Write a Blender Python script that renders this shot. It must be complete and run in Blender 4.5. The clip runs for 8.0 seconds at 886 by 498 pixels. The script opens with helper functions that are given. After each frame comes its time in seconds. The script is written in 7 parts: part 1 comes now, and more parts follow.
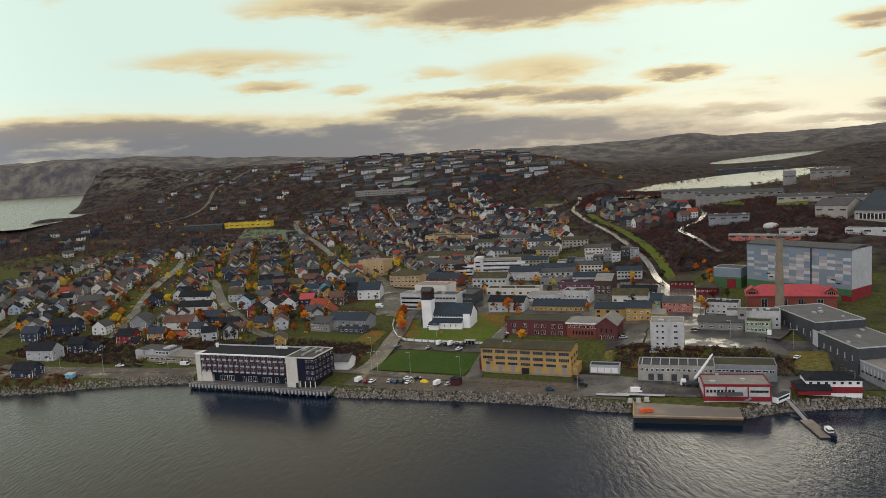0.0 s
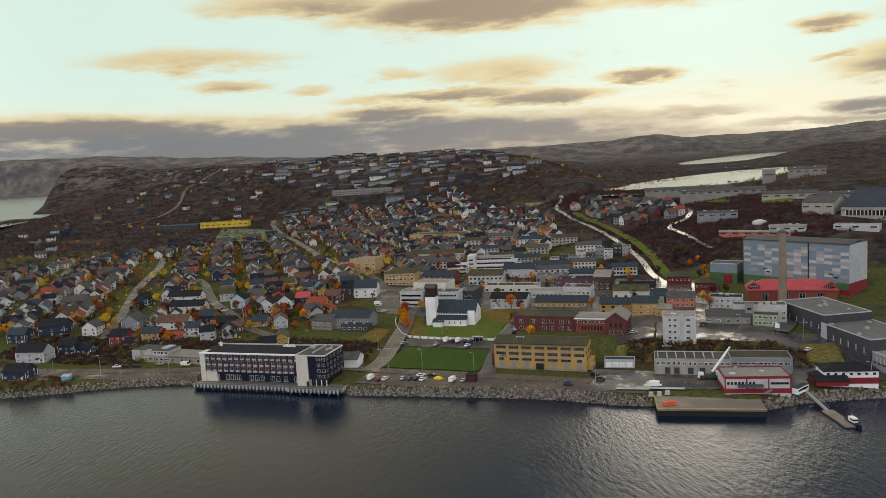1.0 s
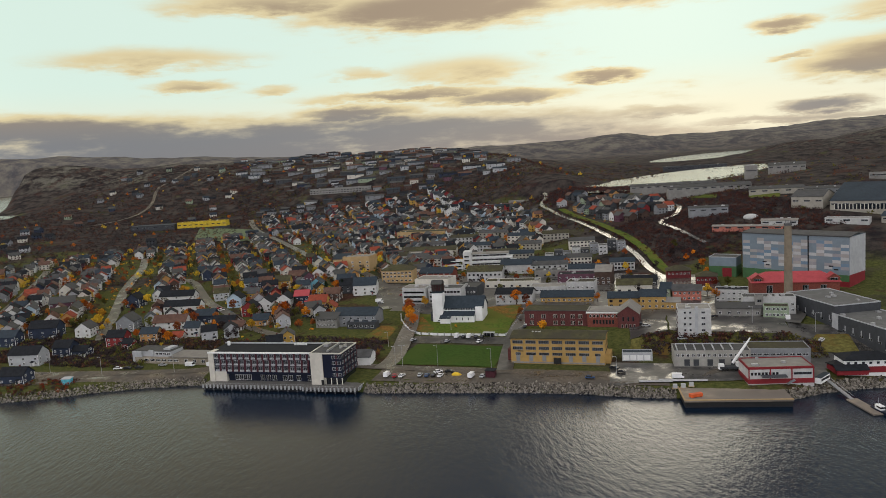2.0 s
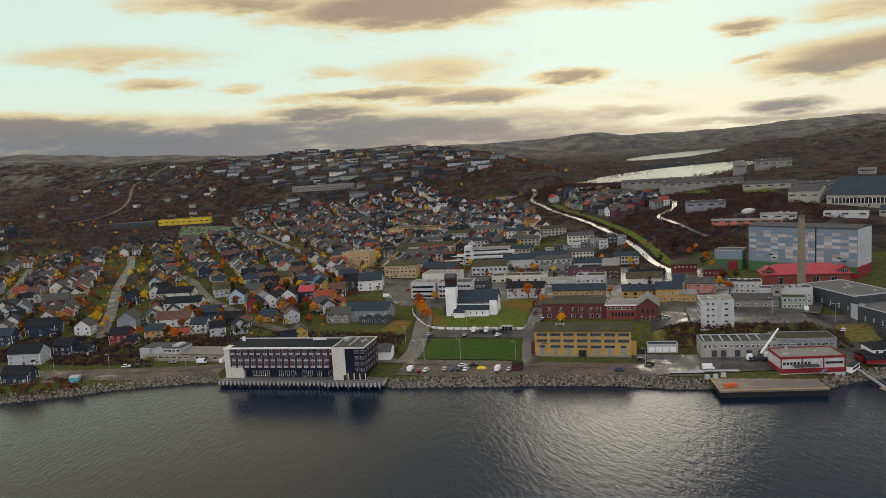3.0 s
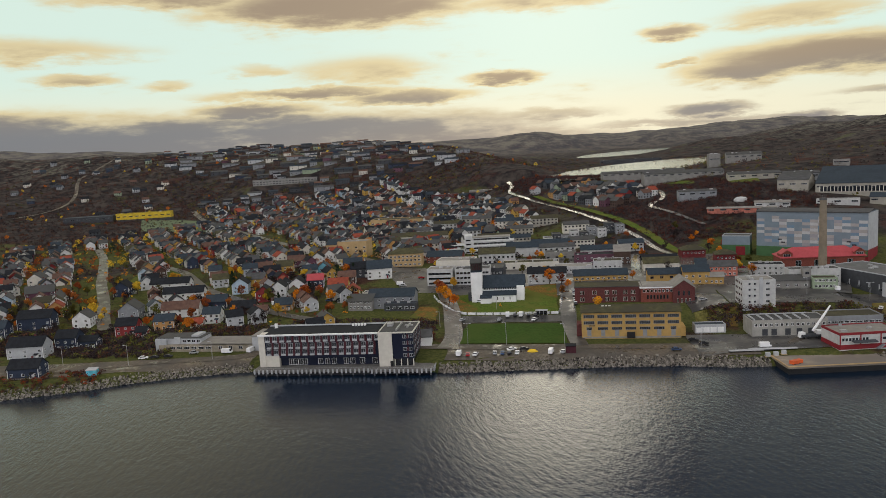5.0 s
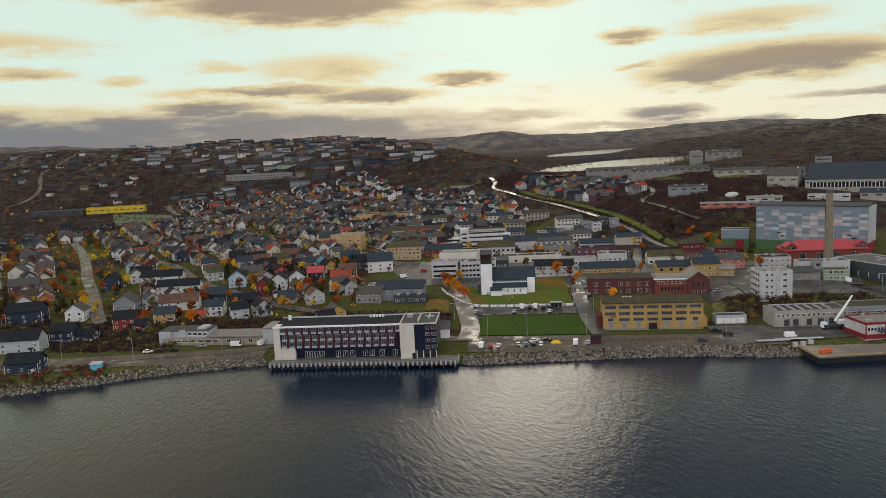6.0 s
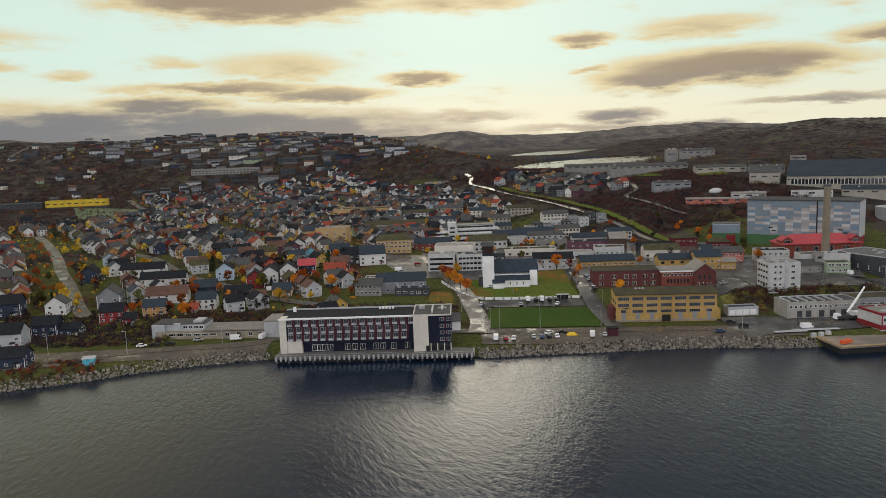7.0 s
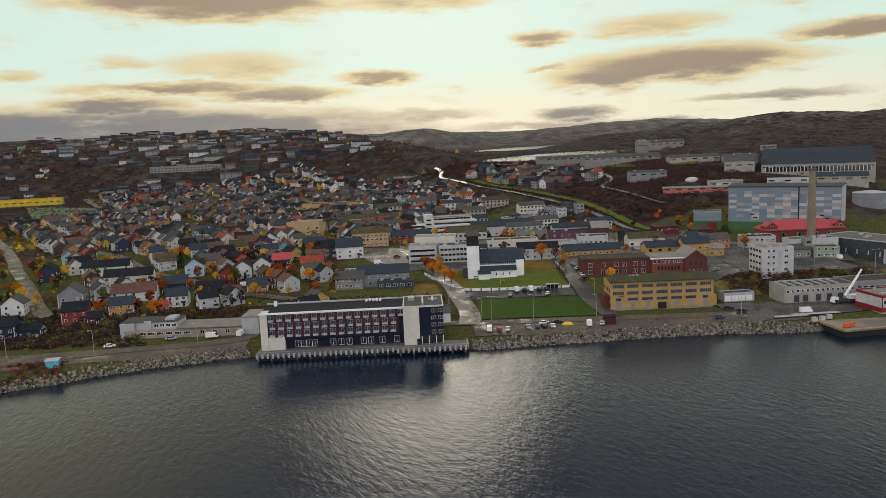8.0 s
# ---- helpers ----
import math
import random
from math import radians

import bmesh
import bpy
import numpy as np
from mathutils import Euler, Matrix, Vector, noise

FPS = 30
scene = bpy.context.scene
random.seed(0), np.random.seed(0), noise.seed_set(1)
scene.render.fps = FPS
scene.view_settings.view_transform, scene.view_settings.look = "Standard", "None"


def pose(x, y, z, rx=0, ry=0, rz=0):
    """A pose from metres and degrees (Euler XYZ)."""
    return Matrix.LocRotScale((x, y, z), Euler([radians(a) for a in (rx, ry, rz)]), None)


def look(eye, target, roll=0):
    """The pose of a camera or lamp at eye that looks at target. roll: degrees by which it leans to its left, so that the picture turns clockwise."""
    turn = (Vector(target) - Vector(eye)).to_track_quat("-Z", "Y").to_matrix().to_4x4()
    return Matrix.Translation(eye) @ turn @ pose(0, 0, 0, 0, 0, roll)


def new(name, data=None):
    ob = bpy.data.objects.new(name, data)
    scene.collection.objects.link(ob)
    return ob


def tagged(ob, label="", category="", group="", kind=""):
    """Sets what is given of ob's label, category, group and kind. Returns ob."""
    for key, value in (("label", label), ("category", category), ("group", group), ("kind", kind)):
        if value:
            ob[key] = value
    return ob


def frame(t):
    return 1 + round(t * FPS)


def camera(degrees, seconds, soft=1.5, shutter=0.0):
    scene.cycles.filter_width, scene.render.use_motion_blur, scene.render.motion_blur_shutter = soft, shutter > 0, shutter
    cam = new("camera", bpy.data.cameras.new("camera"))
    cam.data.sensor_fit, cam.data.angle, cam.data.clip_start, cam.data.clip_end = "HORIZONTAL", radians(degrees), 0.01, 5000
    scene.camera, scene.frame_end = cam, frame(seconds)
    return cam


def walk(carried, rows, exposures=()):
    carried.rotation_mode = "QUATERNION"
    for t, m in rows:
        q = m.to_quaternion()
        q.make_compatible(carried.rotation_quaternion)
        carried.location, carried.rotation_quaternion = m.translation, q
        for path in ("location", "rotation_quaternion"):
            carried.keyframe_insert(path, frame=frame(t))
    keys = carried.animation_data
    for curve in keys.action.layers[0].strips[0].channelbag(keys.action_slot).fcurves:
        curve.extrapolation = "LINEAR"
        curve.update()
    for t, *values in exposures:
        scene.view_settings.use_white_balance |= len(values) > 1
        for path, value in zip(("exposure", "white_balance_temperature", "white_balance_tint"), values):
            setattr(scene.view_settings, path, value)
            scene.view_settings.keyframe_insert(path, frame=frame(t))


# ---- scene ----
cam = camera(61.4, 8.0, soft=0.7)
# seconds, eye, the place looked at, roll
PATH = [
    (0, (2.91, 4.77, 109.38), (1.8, 203.4, 85.8), -3.6),
    (0.5, (-8.52, 6.81, 108.69), (-4.9, 205.4, 84.8), -3.7),
    (1, (-21.10, 8.78, 107.53), (-12.5, 207.1, 83.7), -3.5),
    (1.5, (-32.77, 11.16, 106.88), (-19.5, 209.3, 82.8), -3.6),
    (3, (-70.40, 23.05, 103.40), (-44.4, 219.7, 78.3), -3.6),
    (3.5, (-82.53, 27.48, 101.55), (-52.7, 223.6, 76.3), -3.5),
    (4, (-95.72, 32.35, 99.70), (-61.2, 227.7, 74.2), -3.4),
    (4.5, (-107.71, 37.48, 97.80), (-69.0, 232.1, 72.1), -3.4),
    (6, (-144.67, 58.37, 91.34), (-91.3, 249.3, 64.7), -2.7),
    (6.5, (-155.71, 66.47, 88.78), (-97.0, 255.8, 62.1), -2.4),
    (7, (-165.76, 76.15, 86.02), (-100.9, 263.5, 59.0), -2.0),
    (7.5, (-171.21, 86.39, 83.10), (-100.7, 271.6, 55.7), -2.0),
    (8, (-171.67, 94.54, 79.90), (-97.2, 278.0, 52.2), -2.5),
]

walk(cam, [(t, look(eye, target, roll)) for t, eye, target, roll in PATH], exposures=((0.0, 0.0, 6500, 8), (8.0, -0.05, 6500, 8)))

# ==== world and light ====
SUN_AZ, SUN_EL = 21.5, 19.0

world = bpy.data.worlds.new("world")
scene.world = world
world.use_nodes = True
wt = world.node_tree
wt.nodes.clear()


def val(tree, op, a, b=None, c=None):
    """A Math node; a, b and c are numbers or sockets."""
    n = tree.nodes.new("ShaderNodeMath")
    n.operation = op
    for i, s in enumerate((a, b, c)):
        if s is None:
            continue
        if isinstance(s, (int, float)):
            n.inputs[i].default_value = s
        else:
            tree.links.new(s, n.inputs[i])
    return n.outputs[0]


def mixed(tree, fac, a, b, kind="MIX"):
    n = tree.nodes.new("ShaderNodeMix")
    n.data_type, n.blend_type = "RGBA", kind
    for s, sock in ((fac, n.inputs[0]), (a, n.inputs[6]), (b, n.inputs[7])):
        if isinstance(s, (int, float)):
            sock.default_value = s
        elif isinstance(s, tuple):
            sock.default_value = (*s, 1)
        else:
            tree.links.new(s, sock)
    return n.outputs[2]


def noise_of(tree, vec, scale, detail=4.0, rough=0.55):
    n = tree.nodes.new("ShaderNodeTexNoise")
    n.inputs["Scale"].default_value, n.inputs["Detail"].default_value, n.inputs["Roughness"].default_value = scale, detail, rough
    if vec is not None:
        tree.links.new(vec, n.inputs["Vector"])
    return n.outputs["Fac"]


def smooth(tree, x, lo, hi):
    n = tree.nodes.new("ShaderNodeMapRange")
    n.interpolation_type = "SMOOTHSTEP"
    n.inputs["From Min"].default_value, n.inputs["From Max"].default_value = lo, hi
    tree.links.new(x, n.inputs["Value"])
    return n.outputs["Result"]


def build_sky():
    t = wt
    direction = t.nodes.new("ShaderNodeTexCoord").outputs["Generated"]
    sep = t.nodes.new("ShaderNodeSeparateXYZ")
    t.links.new(direction, sep.inputs[0])
    X, Y, Z = sep.outputs
    az0 = val(t, "MULTIPLY", val(t, "ARCTAN2", X, Y), 57.2958)
    el0 = val(t, "MULTIPLY", val(t, "ARCSINE", Z), 57.2958)
    # wind-drawn cloud streaks: noise in azimuth and elevation, long sideways
    flat = t.nodes.new("ShaderNodeCombineXYZ")
    t.links.new(val(t, "MULTIPLY", az0, 0.045), flat.inputs[0])
    t.links.new(val(t, "MULTIPLY", el0, 0.2), flat.inputs[1])
    streak = noise_of(t, flat.outputs[0], 2.2, 8.0, 0.6)
    broad = noise_of(t, flat.outputs[0], 0.9, 5.0, 0.5)
    fine = noise_of(t, flat.outputs[0], 6.0, 8.0, 0.62)
    az = val(t, "ADD", az0, val(t, "MULTIPLY", val(t, "SUBTRACT", streak, 0.5), 7.0))
    el = val(t, "ADD", el0, val(t, "MULTIPLY", val(t, "SUBTRACT", fine, 0.5), 1.7))
    # the cloud banks: azimuth, elevation, half width, half height, depth
    banks = [(6, 10.8, 10.5, 1.6, 1.0), (-6, 11.6, 9, 1.0, 0.7), (20.5, 10.6, 8, 1.1, 0.62), (29.8, 7.4, 2.6, 0.6, 0.85), (-14.9, 8.0, 7.5, 0.95, 0.6), (-12, 6.1, 3.2, 0.5, 0.66), (-6.5, 5.6, 2.0, 0.4, 0.55), (7.6, 6.2, 6.0, 1.35, 0.6), (0, 6.5, 3.8, 0.5, 0.5),
             (3.2, 4.75, 8.6, 0.5, 0.8), (10, 4.2, 6.6, 0.6, 0.8), (17.9, 5.2, 2.7, 0.5, 0.9), (-1, 3.6, 5.2, 0.7, 0.95), (40, 5.0, 8.6, 1.3, 1.0), (35, 4.4, 5.0, 1.0, 0.9), (32.6, 1.9, 3.0, 0.5, 0.95), (30.7, 5.2, 1.8, 0.25, 0.7), (31, 1.1, 9.5, 0.4, 0.62), (38.6, 1.1, 2.5, 0.4, 0.8),
             (38, 7.8, 5.5, 0.9, 0.62), (52, 6.4, 5, 0.7, 0.9), (46, 2.4, 6, 0.4, 0.7), (21, 2.3, 5, 0.5, 0.6)]
    cover = None
    for a, e, wa, we, s in banks:
        p = val(t, "DIVIDE", val(t, "SUBTRACT", az, a), wa)
        q = val(t, "DIVIDE", val(t, "SUBTRACT", el, e), we)
        g = val(t, "MULTIPLY", val(t, "EXPONENT", val(t, "MULTIPLY", val(t, "POWER", val(t, "ADD", val(t, "MULTIPLY", p, p), val(t, "MULTIPLY", q, q)), 1.2), -0.85)), s)
        cover = g if cover is None else val(t, "MAXIMUM", cover, g)
    # the grey bank along the horizon, thinner towards the sun's side
    top = val(t, "ADD", 1.2, val(t, "MULTIPLY", smooth(t, az0, 30.0, 12.0), 2.6))
    top = val(t, "ADD", top, val(t, "MULTIPLY", smooth(t, az0, 4.0, -22.0), 0.9))
    low = val(t, "SUBTRACT", 1.0, smooth(t, val(t, "SUBTRACT", el, top), -1.6, 0.7))
    low = val(t, "MULTIPLY", low, val(t, "ADD", -0.25, val(t, "MULTIPLY", streak, 2.3)))
    low = val(t, "MULTIPLY", low, val(t, "ADD", 0.62, val(t, "MULTIPLY", smooth(t, az0, 30.0, 0.0), 0.4)))
    cover = val(t, "MAXIMUM", cover, low)
    wisps = val(t, "ADD", val(t, "MULTIPLY", smooth(t, streak, 0.48, 0.72), 0.34), val(t, "MULTIPLY", smooth(t, broad, 0.46, 0.66), 0.22))
    # grey deck above the view, added to dim the water's reflections
    high = val(t, "MULTIPLY", smooth(t, el0, 11.0, 18.0), val(t, "ADD", 0.54, val(t, "MULTIPLY", broad, 0.5)))
    high = val(t, "MULTIPLY", high, val(t, "ADD", 0.68, val(t, "MULTIPLY", smooth(t, az0, -12.0, 12.0), 0.32)))
    cover = val(t, "MAXIMUM", val(t, "MAXIMUM", cover, wisps), high)
    cover = smooth(t, val(t, "ADD", cover, val(t, "MULTIPLY", val(t, "SUBTRACT", fine, 0.5), 0.5)), 0.05, 1.0)
    # thin veil's brightness: unseen sky behind raised to fill facades, slight sun glow
    sun = t.nodes.new("ShaderNodeVectorMath")
    sun.operation = "DOT_PRODUCT"
    t.links.new(direction, sun.inputs[0])
    a, e = radians(SUN_AZ), radians(SUN_EL)
    sun.inputs[1].default_value = (math.sin(a) * math.cos(e), math.cos(a) * math.cos(e), math.sin(e))
    s = val(t, "MAXIMUM", sun.outputs["Value"], 0.0)
    glow = val(t, "ADD", 1.58, val(t, "MULTIPLY", smooth(t, s, 0.15, 0.75), -0.64))
    glow = val(t, "ADD", glow, val(t, "MULTIPLY", val(t, "POWER", s, 50.0), 0.06))
    veil = mixed(t, smooth(t, el0, 2.0, 6.5), (0.96, 0.93, 0.73), (0.80, 0.97, 0.87))
    veil = mixed(t, smooth(t, s, 0.65, 0.2), veil, (0.98, 0.96, 1.0))
    tan = mixed(t, smooth(t, el0, 1.5, 4.5), (0.56, 0.51, 0.42), (0.84, 0.70, 0.41))
    tan = mixed(t, smooth(t, s, 0.65, 0.2), tan, (0.88, 0.86, 0.92))
    grey = mixed(t, smooth(t, el0, 2.0, 6.0), (0.215, 0.225, 0.255), (0.39, 0.29, 0.20))
    grey = mixed(t, smooth(t, el0, 13.0, 24.0), grey, (0.25, 0.28, 0.33))
    grey = mixed(t, smooth(t, s, 0.65, 0.2), grey, (0.78, 0.76, 0.80))
    tone = mixed(t, smooth(t, cover, 0.0, 0.55), veil, tan)
    tone = mixed(t, smooth(t, cover, 0.45, 1.0), tone, grey)
    lit = t.nodes.new("ShaderNodeVectorMath")
    lit.operation = "SCALE"
    t.links.new(tone, lit.inputs[0])
    t.links.new(glow, lit.inputs["Scale"])
    sky = t.nodes.new("ShaderNodeTexSky")
    sky.sky_type, sky.sun_disc = "NISHITA", False
    sky.sun_elevation, sky.sun_rotation = radians(SUN_EL), radians(SUN_AZ)
    air = t.nodes.new("ShaderNodeBackground")
    air.inputs["Strength"].default_value = 0.05
    t.links.new(sky.outputs[0], air.inputs[0])
    cloud = t.nodes.new("ShaderNodeBackground")
    cloud.inputs["Strength"].default_value = 1.0
    t.links.new(lit.outputs[0], cloud.inputs[0])
    mix = t.nodes.new("ShaderNodeMixShader")
    mix.inputs[0].default_value = 0.92
    t.links.new(air.outputs[0], mix.inputs[1])
    t.links.new(cloud.outputs[0], mix.inputs[2])
    out = t.nodes.new("ShaderNodeOutputWorld")
    t.links.new(mix.outputs[0], out.inputs[0])


build_sky()

sun_lamp = bpy.data.lights.new("sun", "SUN")
sun_lamp.energy, sun_lamp.angle, sun_lamp.color = 0.125, radians(14), (1.0, 0.90, 0.74)
sun_ob = new("sun", sun_lamp)
sun_ob.matrix_world = look((0, 0, 400), Vector((0, 0, 400)) - Vector((math.sin(radians(SUN_AZ)) * math.cos(radians(SUN_EL)), math.cos(radians(SUN_AZ)) * math.cos(radians(SUN_EL)), math.sin(radians(SUN_EL)))))


# ==== materials ====
MATS = {}


def surface(name, colour, rough=0.8, metal=0.0, vary=0.25, scale=0.5, bump=0.0, second=None, per_object=0.0, patch=0.08, spec=0.16, wet=0.0):
    """A weathered surface: colour with broad patches and fine grain, and some relief. Sizes per metre."""
    if name in MATS:
        return MATS[name]
    m = bpy.data.materials.new(name)
    m.use_nodes = True
    t = m.node_tree
    b = t.nodes["Principled BSDF"]
    pos = t.nodes.new("ShaderNodeNewGeometry").outputs["Position"]
    broad, grain = noise_of(t, pos, patch, 5.0, 0.6), noise_of(t, pos, scale, 6.0, 0.65)
    dark = tuple(c * (1 - vary) for c in colour)
    light = tuple(min(1.0, c * (1 + vary)) for c in colour)
    c1 = mixed(t, smooth(t, grain, 0.3, 0.7), dark, light)
    if second:
        c1 = mixed(t, smooth(t, broad, 0.42, 0.6), c1, second)
    else:
        c1 = mixed(t, val(t, "MULTIPLY", smooth(t, broad, 0.4, 0.7), 0.35), c1, tuple(c * 0.7 for c in colour))
    if per_object:
        info = t.nodes.new("ShaderNodeObjectInfo")
        hsv = t.nodes.new("ShaderNodeHueSaturation")
        t.links.new(val(t, "ADD", 1.0 - per_object, val(t, "MULTIPLY", info.outputs["Random"], 2 * per_object)), hsv.inputs["Value"])
        t.links.new(c1, hsv.inputs["Color"])
        c1 = hsv.outputs[0]
    t.links.new(c1, b.inputs["Base Color"])
    b.inputs["Metallic"].default_value = metal
    b.inputs["Specular IOR Level"].default_value = spec
    gloss = val(t, "ADD", rough - 0.08, val(t, "MULTIPLY", broad, 0.16))
    if wet:
        # rain standing in shallow dips
        dip = smooth(t, noise_of(t, pos, 0.11, 4.0, 0.6), 0.54 - wet * 0.2, 0.74 - wet * 0.2)
        gloss = val(t, "ADD", val(t, "MULTIPLY", gloss, val(t, "SUBTRACT", 1.0, dip)), val(t, "MULTIPLY", dip, 0.15))
    t.links.new(gloss, b.inputs["Roughness"])
    if bump:
        n = t.nodes.new("ShaderNodeBump")
        n.inputs["Strength"].default_value, n.inputs["Distance"].default_value = 0.6, bump
        t.links.new(grain, n.inputs["Height"])
        t.links.new(n.outputs[0], b.inputs["Normal"])
    MATS[name] = m
    return m


def make_water():
    m = bpy.data.materials.new("water")
    m.use_nodes = True
    t = m.node_tree
    b = t.nodes["Principled BSDF"]
    b.inputs["Base Color"].default_value = (0.004, 0.011, 0.023, 1)
    b.inputs["Roughness"].default_value = 0.05
    b.inputs["IOR"].default_value = 1.33
    pos = t.nodes.new("ShaderNodeNewGeometry").outputs["Position"]
    turn = t.nodes.new("ShaderNodeMapping")
    turn.inputs["Rotation"].default_value = (0, 0, radians(-62))
    turn.inputs["Scale"].default_value = (1.0, 0.42, 1.0)
    t.links.new(pos, turn.inputs[0])
    wave = noise_of(t, turn.outputs[0], 0.56, 2.0, 0.55)
    small = noise_of(t, turn.outputs[0], 2.0, 3.0, 0.6)
    gust = noise_of(t, pos, 0.012, 3.0, 0.5)
    h = val(t, "ADD", wave, val(t, "MULTIPLY", small, 0.48))
    n = t.nodes.new("ShaderNodeBump")
    n.inputs["Distance"].default_value = 0.36
    t.links.new(val(t, "ADD", 0.30, val(t, "MULTIPLY", gust, 0.30)), n.inputs["Strength"])
    t.links.new(h, n.inputs["Height"])
    t.links.new(n.outputs[0], b.inputs["Normal"])
    return m


WATER = make_water()


def make_lake(name="lake", rough=0.13, ruffle=0.12, base_tint=(0.015, 0.02, 0.02, 1)):
    m = bpy.data.materials.new(name)
    m.use_nodes = True
    b = m.node_tree.nodes["Principled BSDF"]
    b.inputs["Base Color"].default_value = base_tint
    b.inputs["Roughness"].default_value = rough
    b.inputs["IOR"].default_value = 1.33
    pos = m.node_tree.nodes.new("ShaderNodeNewGeometry").outputs["Position"]
    n = m.node_tree.nodes.new("ShaderNodeBump")
    n.inputs["Distance"].default_value, n.inputs["Strength"].default_value = 0.3, ruffle
    m.node_tree.links.new(noise_of(m.node_tree, pos, 0.4, 3.0), n.inputs["Height"])
    m.node_tree.links.new(n.outputs[0], b.inputs["Normal"])
    return m


LAKE = make_lake()
# base colour lifted to paint in the pale sky that the ripples mirror
FJORD = make_lake("wind_ruffled_water", 0.25, 0.7, (0.085, 0.08, 0.062, 1))


def make_ground():
    m = bpy.data.materials.new("heath_ground")
    m.use_nodes = True
    t = m.node_tree
    b = t.nodes["Principled BSDF"]
    geo = t.nodes.new("ShaderNodeNewGeometry")
    pos = geo.outputs["Position"]
    huge, broad, mid, grain = noise_of(t, pos, 0.0035, 4.0), noise_of(t, pos, 0.014, 5.0, 0.6), noise_of(t, pos, 0.06, 6.0, 0.65), noise_of(t, pos, 0.5, 6.0, 0.7)
    heath = mixed(t, smooth(t, mid, 0.35, 0.65), (0.0155, 0.0135, 0.0145), (0.060, 0.050, 0.042))
    grass = mixed(t, smooth(t, grain, 0.3, 0.7), (0.034, 0.045, 0.013), (0.092, 0.092, 0.028))
    rust = mixed(t, smooth(t, grain, 0.3, 0.7), (0.024, 0.012, 0.012), (0.075, 0.036, 0.026))
    rock = mixed(t, smooth(t, grain, 0.3, 0.7), (0.078, 0.075, 0.060), (0.165, 0.155, 0.125))
    sep = t.nodes.new("ShaderNodeSeparateXYZ")
    t.links.new(pos, sep.inputs[0])
    lowland = val(t, "SUBTRACT", 0.12, val(t, "MULTIPLY", val(t, "MAXIMUM", smooth(t, sep.outputs[2], 16.0, 42.0), val(t, "MAXIMUM", smooth(t, sep.outputs[1], 800.0, 1000.0), val(t, "MULTIPLY", smooth(t, sep.outputs[0], 120.0, 175.0), smooth(t, sep.outputs[1], 500.0, 570.0)))), 0.24))
    c = mixed(t, smooth(t, val(t, "ADD", broad, lowland), 0.47, 0.6), heath, grass)
    c = mixed(t, smooth(t, noise_of(t, pos, 0.025, 5.0, 0.65), 0.53, 0.66), c, rust)
    high = smooth(t, sep.outputs[2], 62.0, 115.0)
    bare = val(t, "MULTIPLY", high, smooth(t, val(t, "ADD", val(t, "MULTIPLY", broad, 0.5), val(t, "MULTIPLY", mid, 0.5)), 0.46, 0.62))
    c = mixed(t, bare, c, rock)
    # far hills: aerial haze painted into the colour, with their own tan patches
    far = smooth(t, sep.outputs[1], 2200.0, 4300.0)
    hazy_hill = mixed(t, smooth(t, broad, 0.35, 0.65), (0.080, 0.078, 0.084), (0.175, 0.158, 0.130))
    c = mixed(t, val(t, "MULTIPLY", far, 0.8), c, hazy_hill)
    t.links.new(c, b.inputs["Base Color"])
    b.inputs["Roughness"].default_value = 0.95
    b.inputs["Specular IOR Level"].default_value = 0.05
    n = t.nodes.new("ShaderNodeBump")
    n.inputs["Distance"].default_value = 2.0
    t.links.new(val(t, "SUBTRACT", 0.6, val(t, "MULTIPLY", smooth(t, sep.outputs[1], 900.0, 2200.0), 0.5)), n.inputs["Strength"])
    t.links.new(val(t, "ADD", mid, val(t, "MULTIPLY", grain, 0.4)), n.inputs["Height"])
    t.links.new(n.outputs[0], b.inputs["Normal"])
    return m


GROUND = make_ground()
LAWN = surface("lawn", (0.068, 0.100, 0.014), 0.95, vary=0.3, scale=0.8, patch=0.06, second=(0.098, 0.104, 0.020), spec=0.1)
LAWN_DEEP = surface("deep_green_lawn", (0.034, 0.066, 0.010), 0.95, vary=0.25, scale=0.8, patch=0.05, second=(0.046, 0.072, 0.013), spec=0.1)
LEAF_FALL = surface("grass_under_leaves", (0.16, 0.085, 0.02), 0.95, vary=0.45, scale=0.9, patch=0.12, second=(0.085, 0.090, 0.02), spec=0.1)
ROUGH_GRASS = surface("rough_grass", (0.11, 0.10, 0.03), 0.95, vary=0.4, scale=0.5, patch=0.05, second=(0.12, 0.07, 0.02), spec=0.1)
ASPHALT = surface("wet_asphalt", (0.0288, 0.0272, 0.0264), 0.5, vary=0.3, scale=0.6, patch=0.09, second=(0.075, 0.070, 0.062), spec=0.5, wet=0.35)
GLOSSY_ROAD = surface("rain_wet_road", (0.085, 0.078, 0.066), 0.21, vary=0.25, scale=0.6, patch=0.04, spec=0.8, wet=0.7)
STREET_CONCRETE = surface("pale_wet_street", (0.100, 0.089, 0.074), 0.47, vary=0.25, scale=0.6, patch=0.06, second=(0.075, 0.068, 0.058), spec=0.5, wet=0.45)
GRAVEL = surface("gravel", (0.0920, 0.0744, 0.0544), 0.8, vary=0.35, scale=0.9, patch=0.05, second=(0.065, 0.056, 0.045), spec=0.35, wet=0.3)
DECK = surface("wet_quay_concrete", (0.105, 0.100, 0.090), 0.6, vary=0.25, scale=0.5, patch=0.1, spec=0.4)
CONCRETE = surface("concrete", (0.235, 0.225, 0.21), 0.8, vary=0.18, scale=0.6)
DARK_CONCRETE = surface("dark_concrete", (0.10, 0.10, 0.10), 0.8, vary=0.25, scale=0.6)
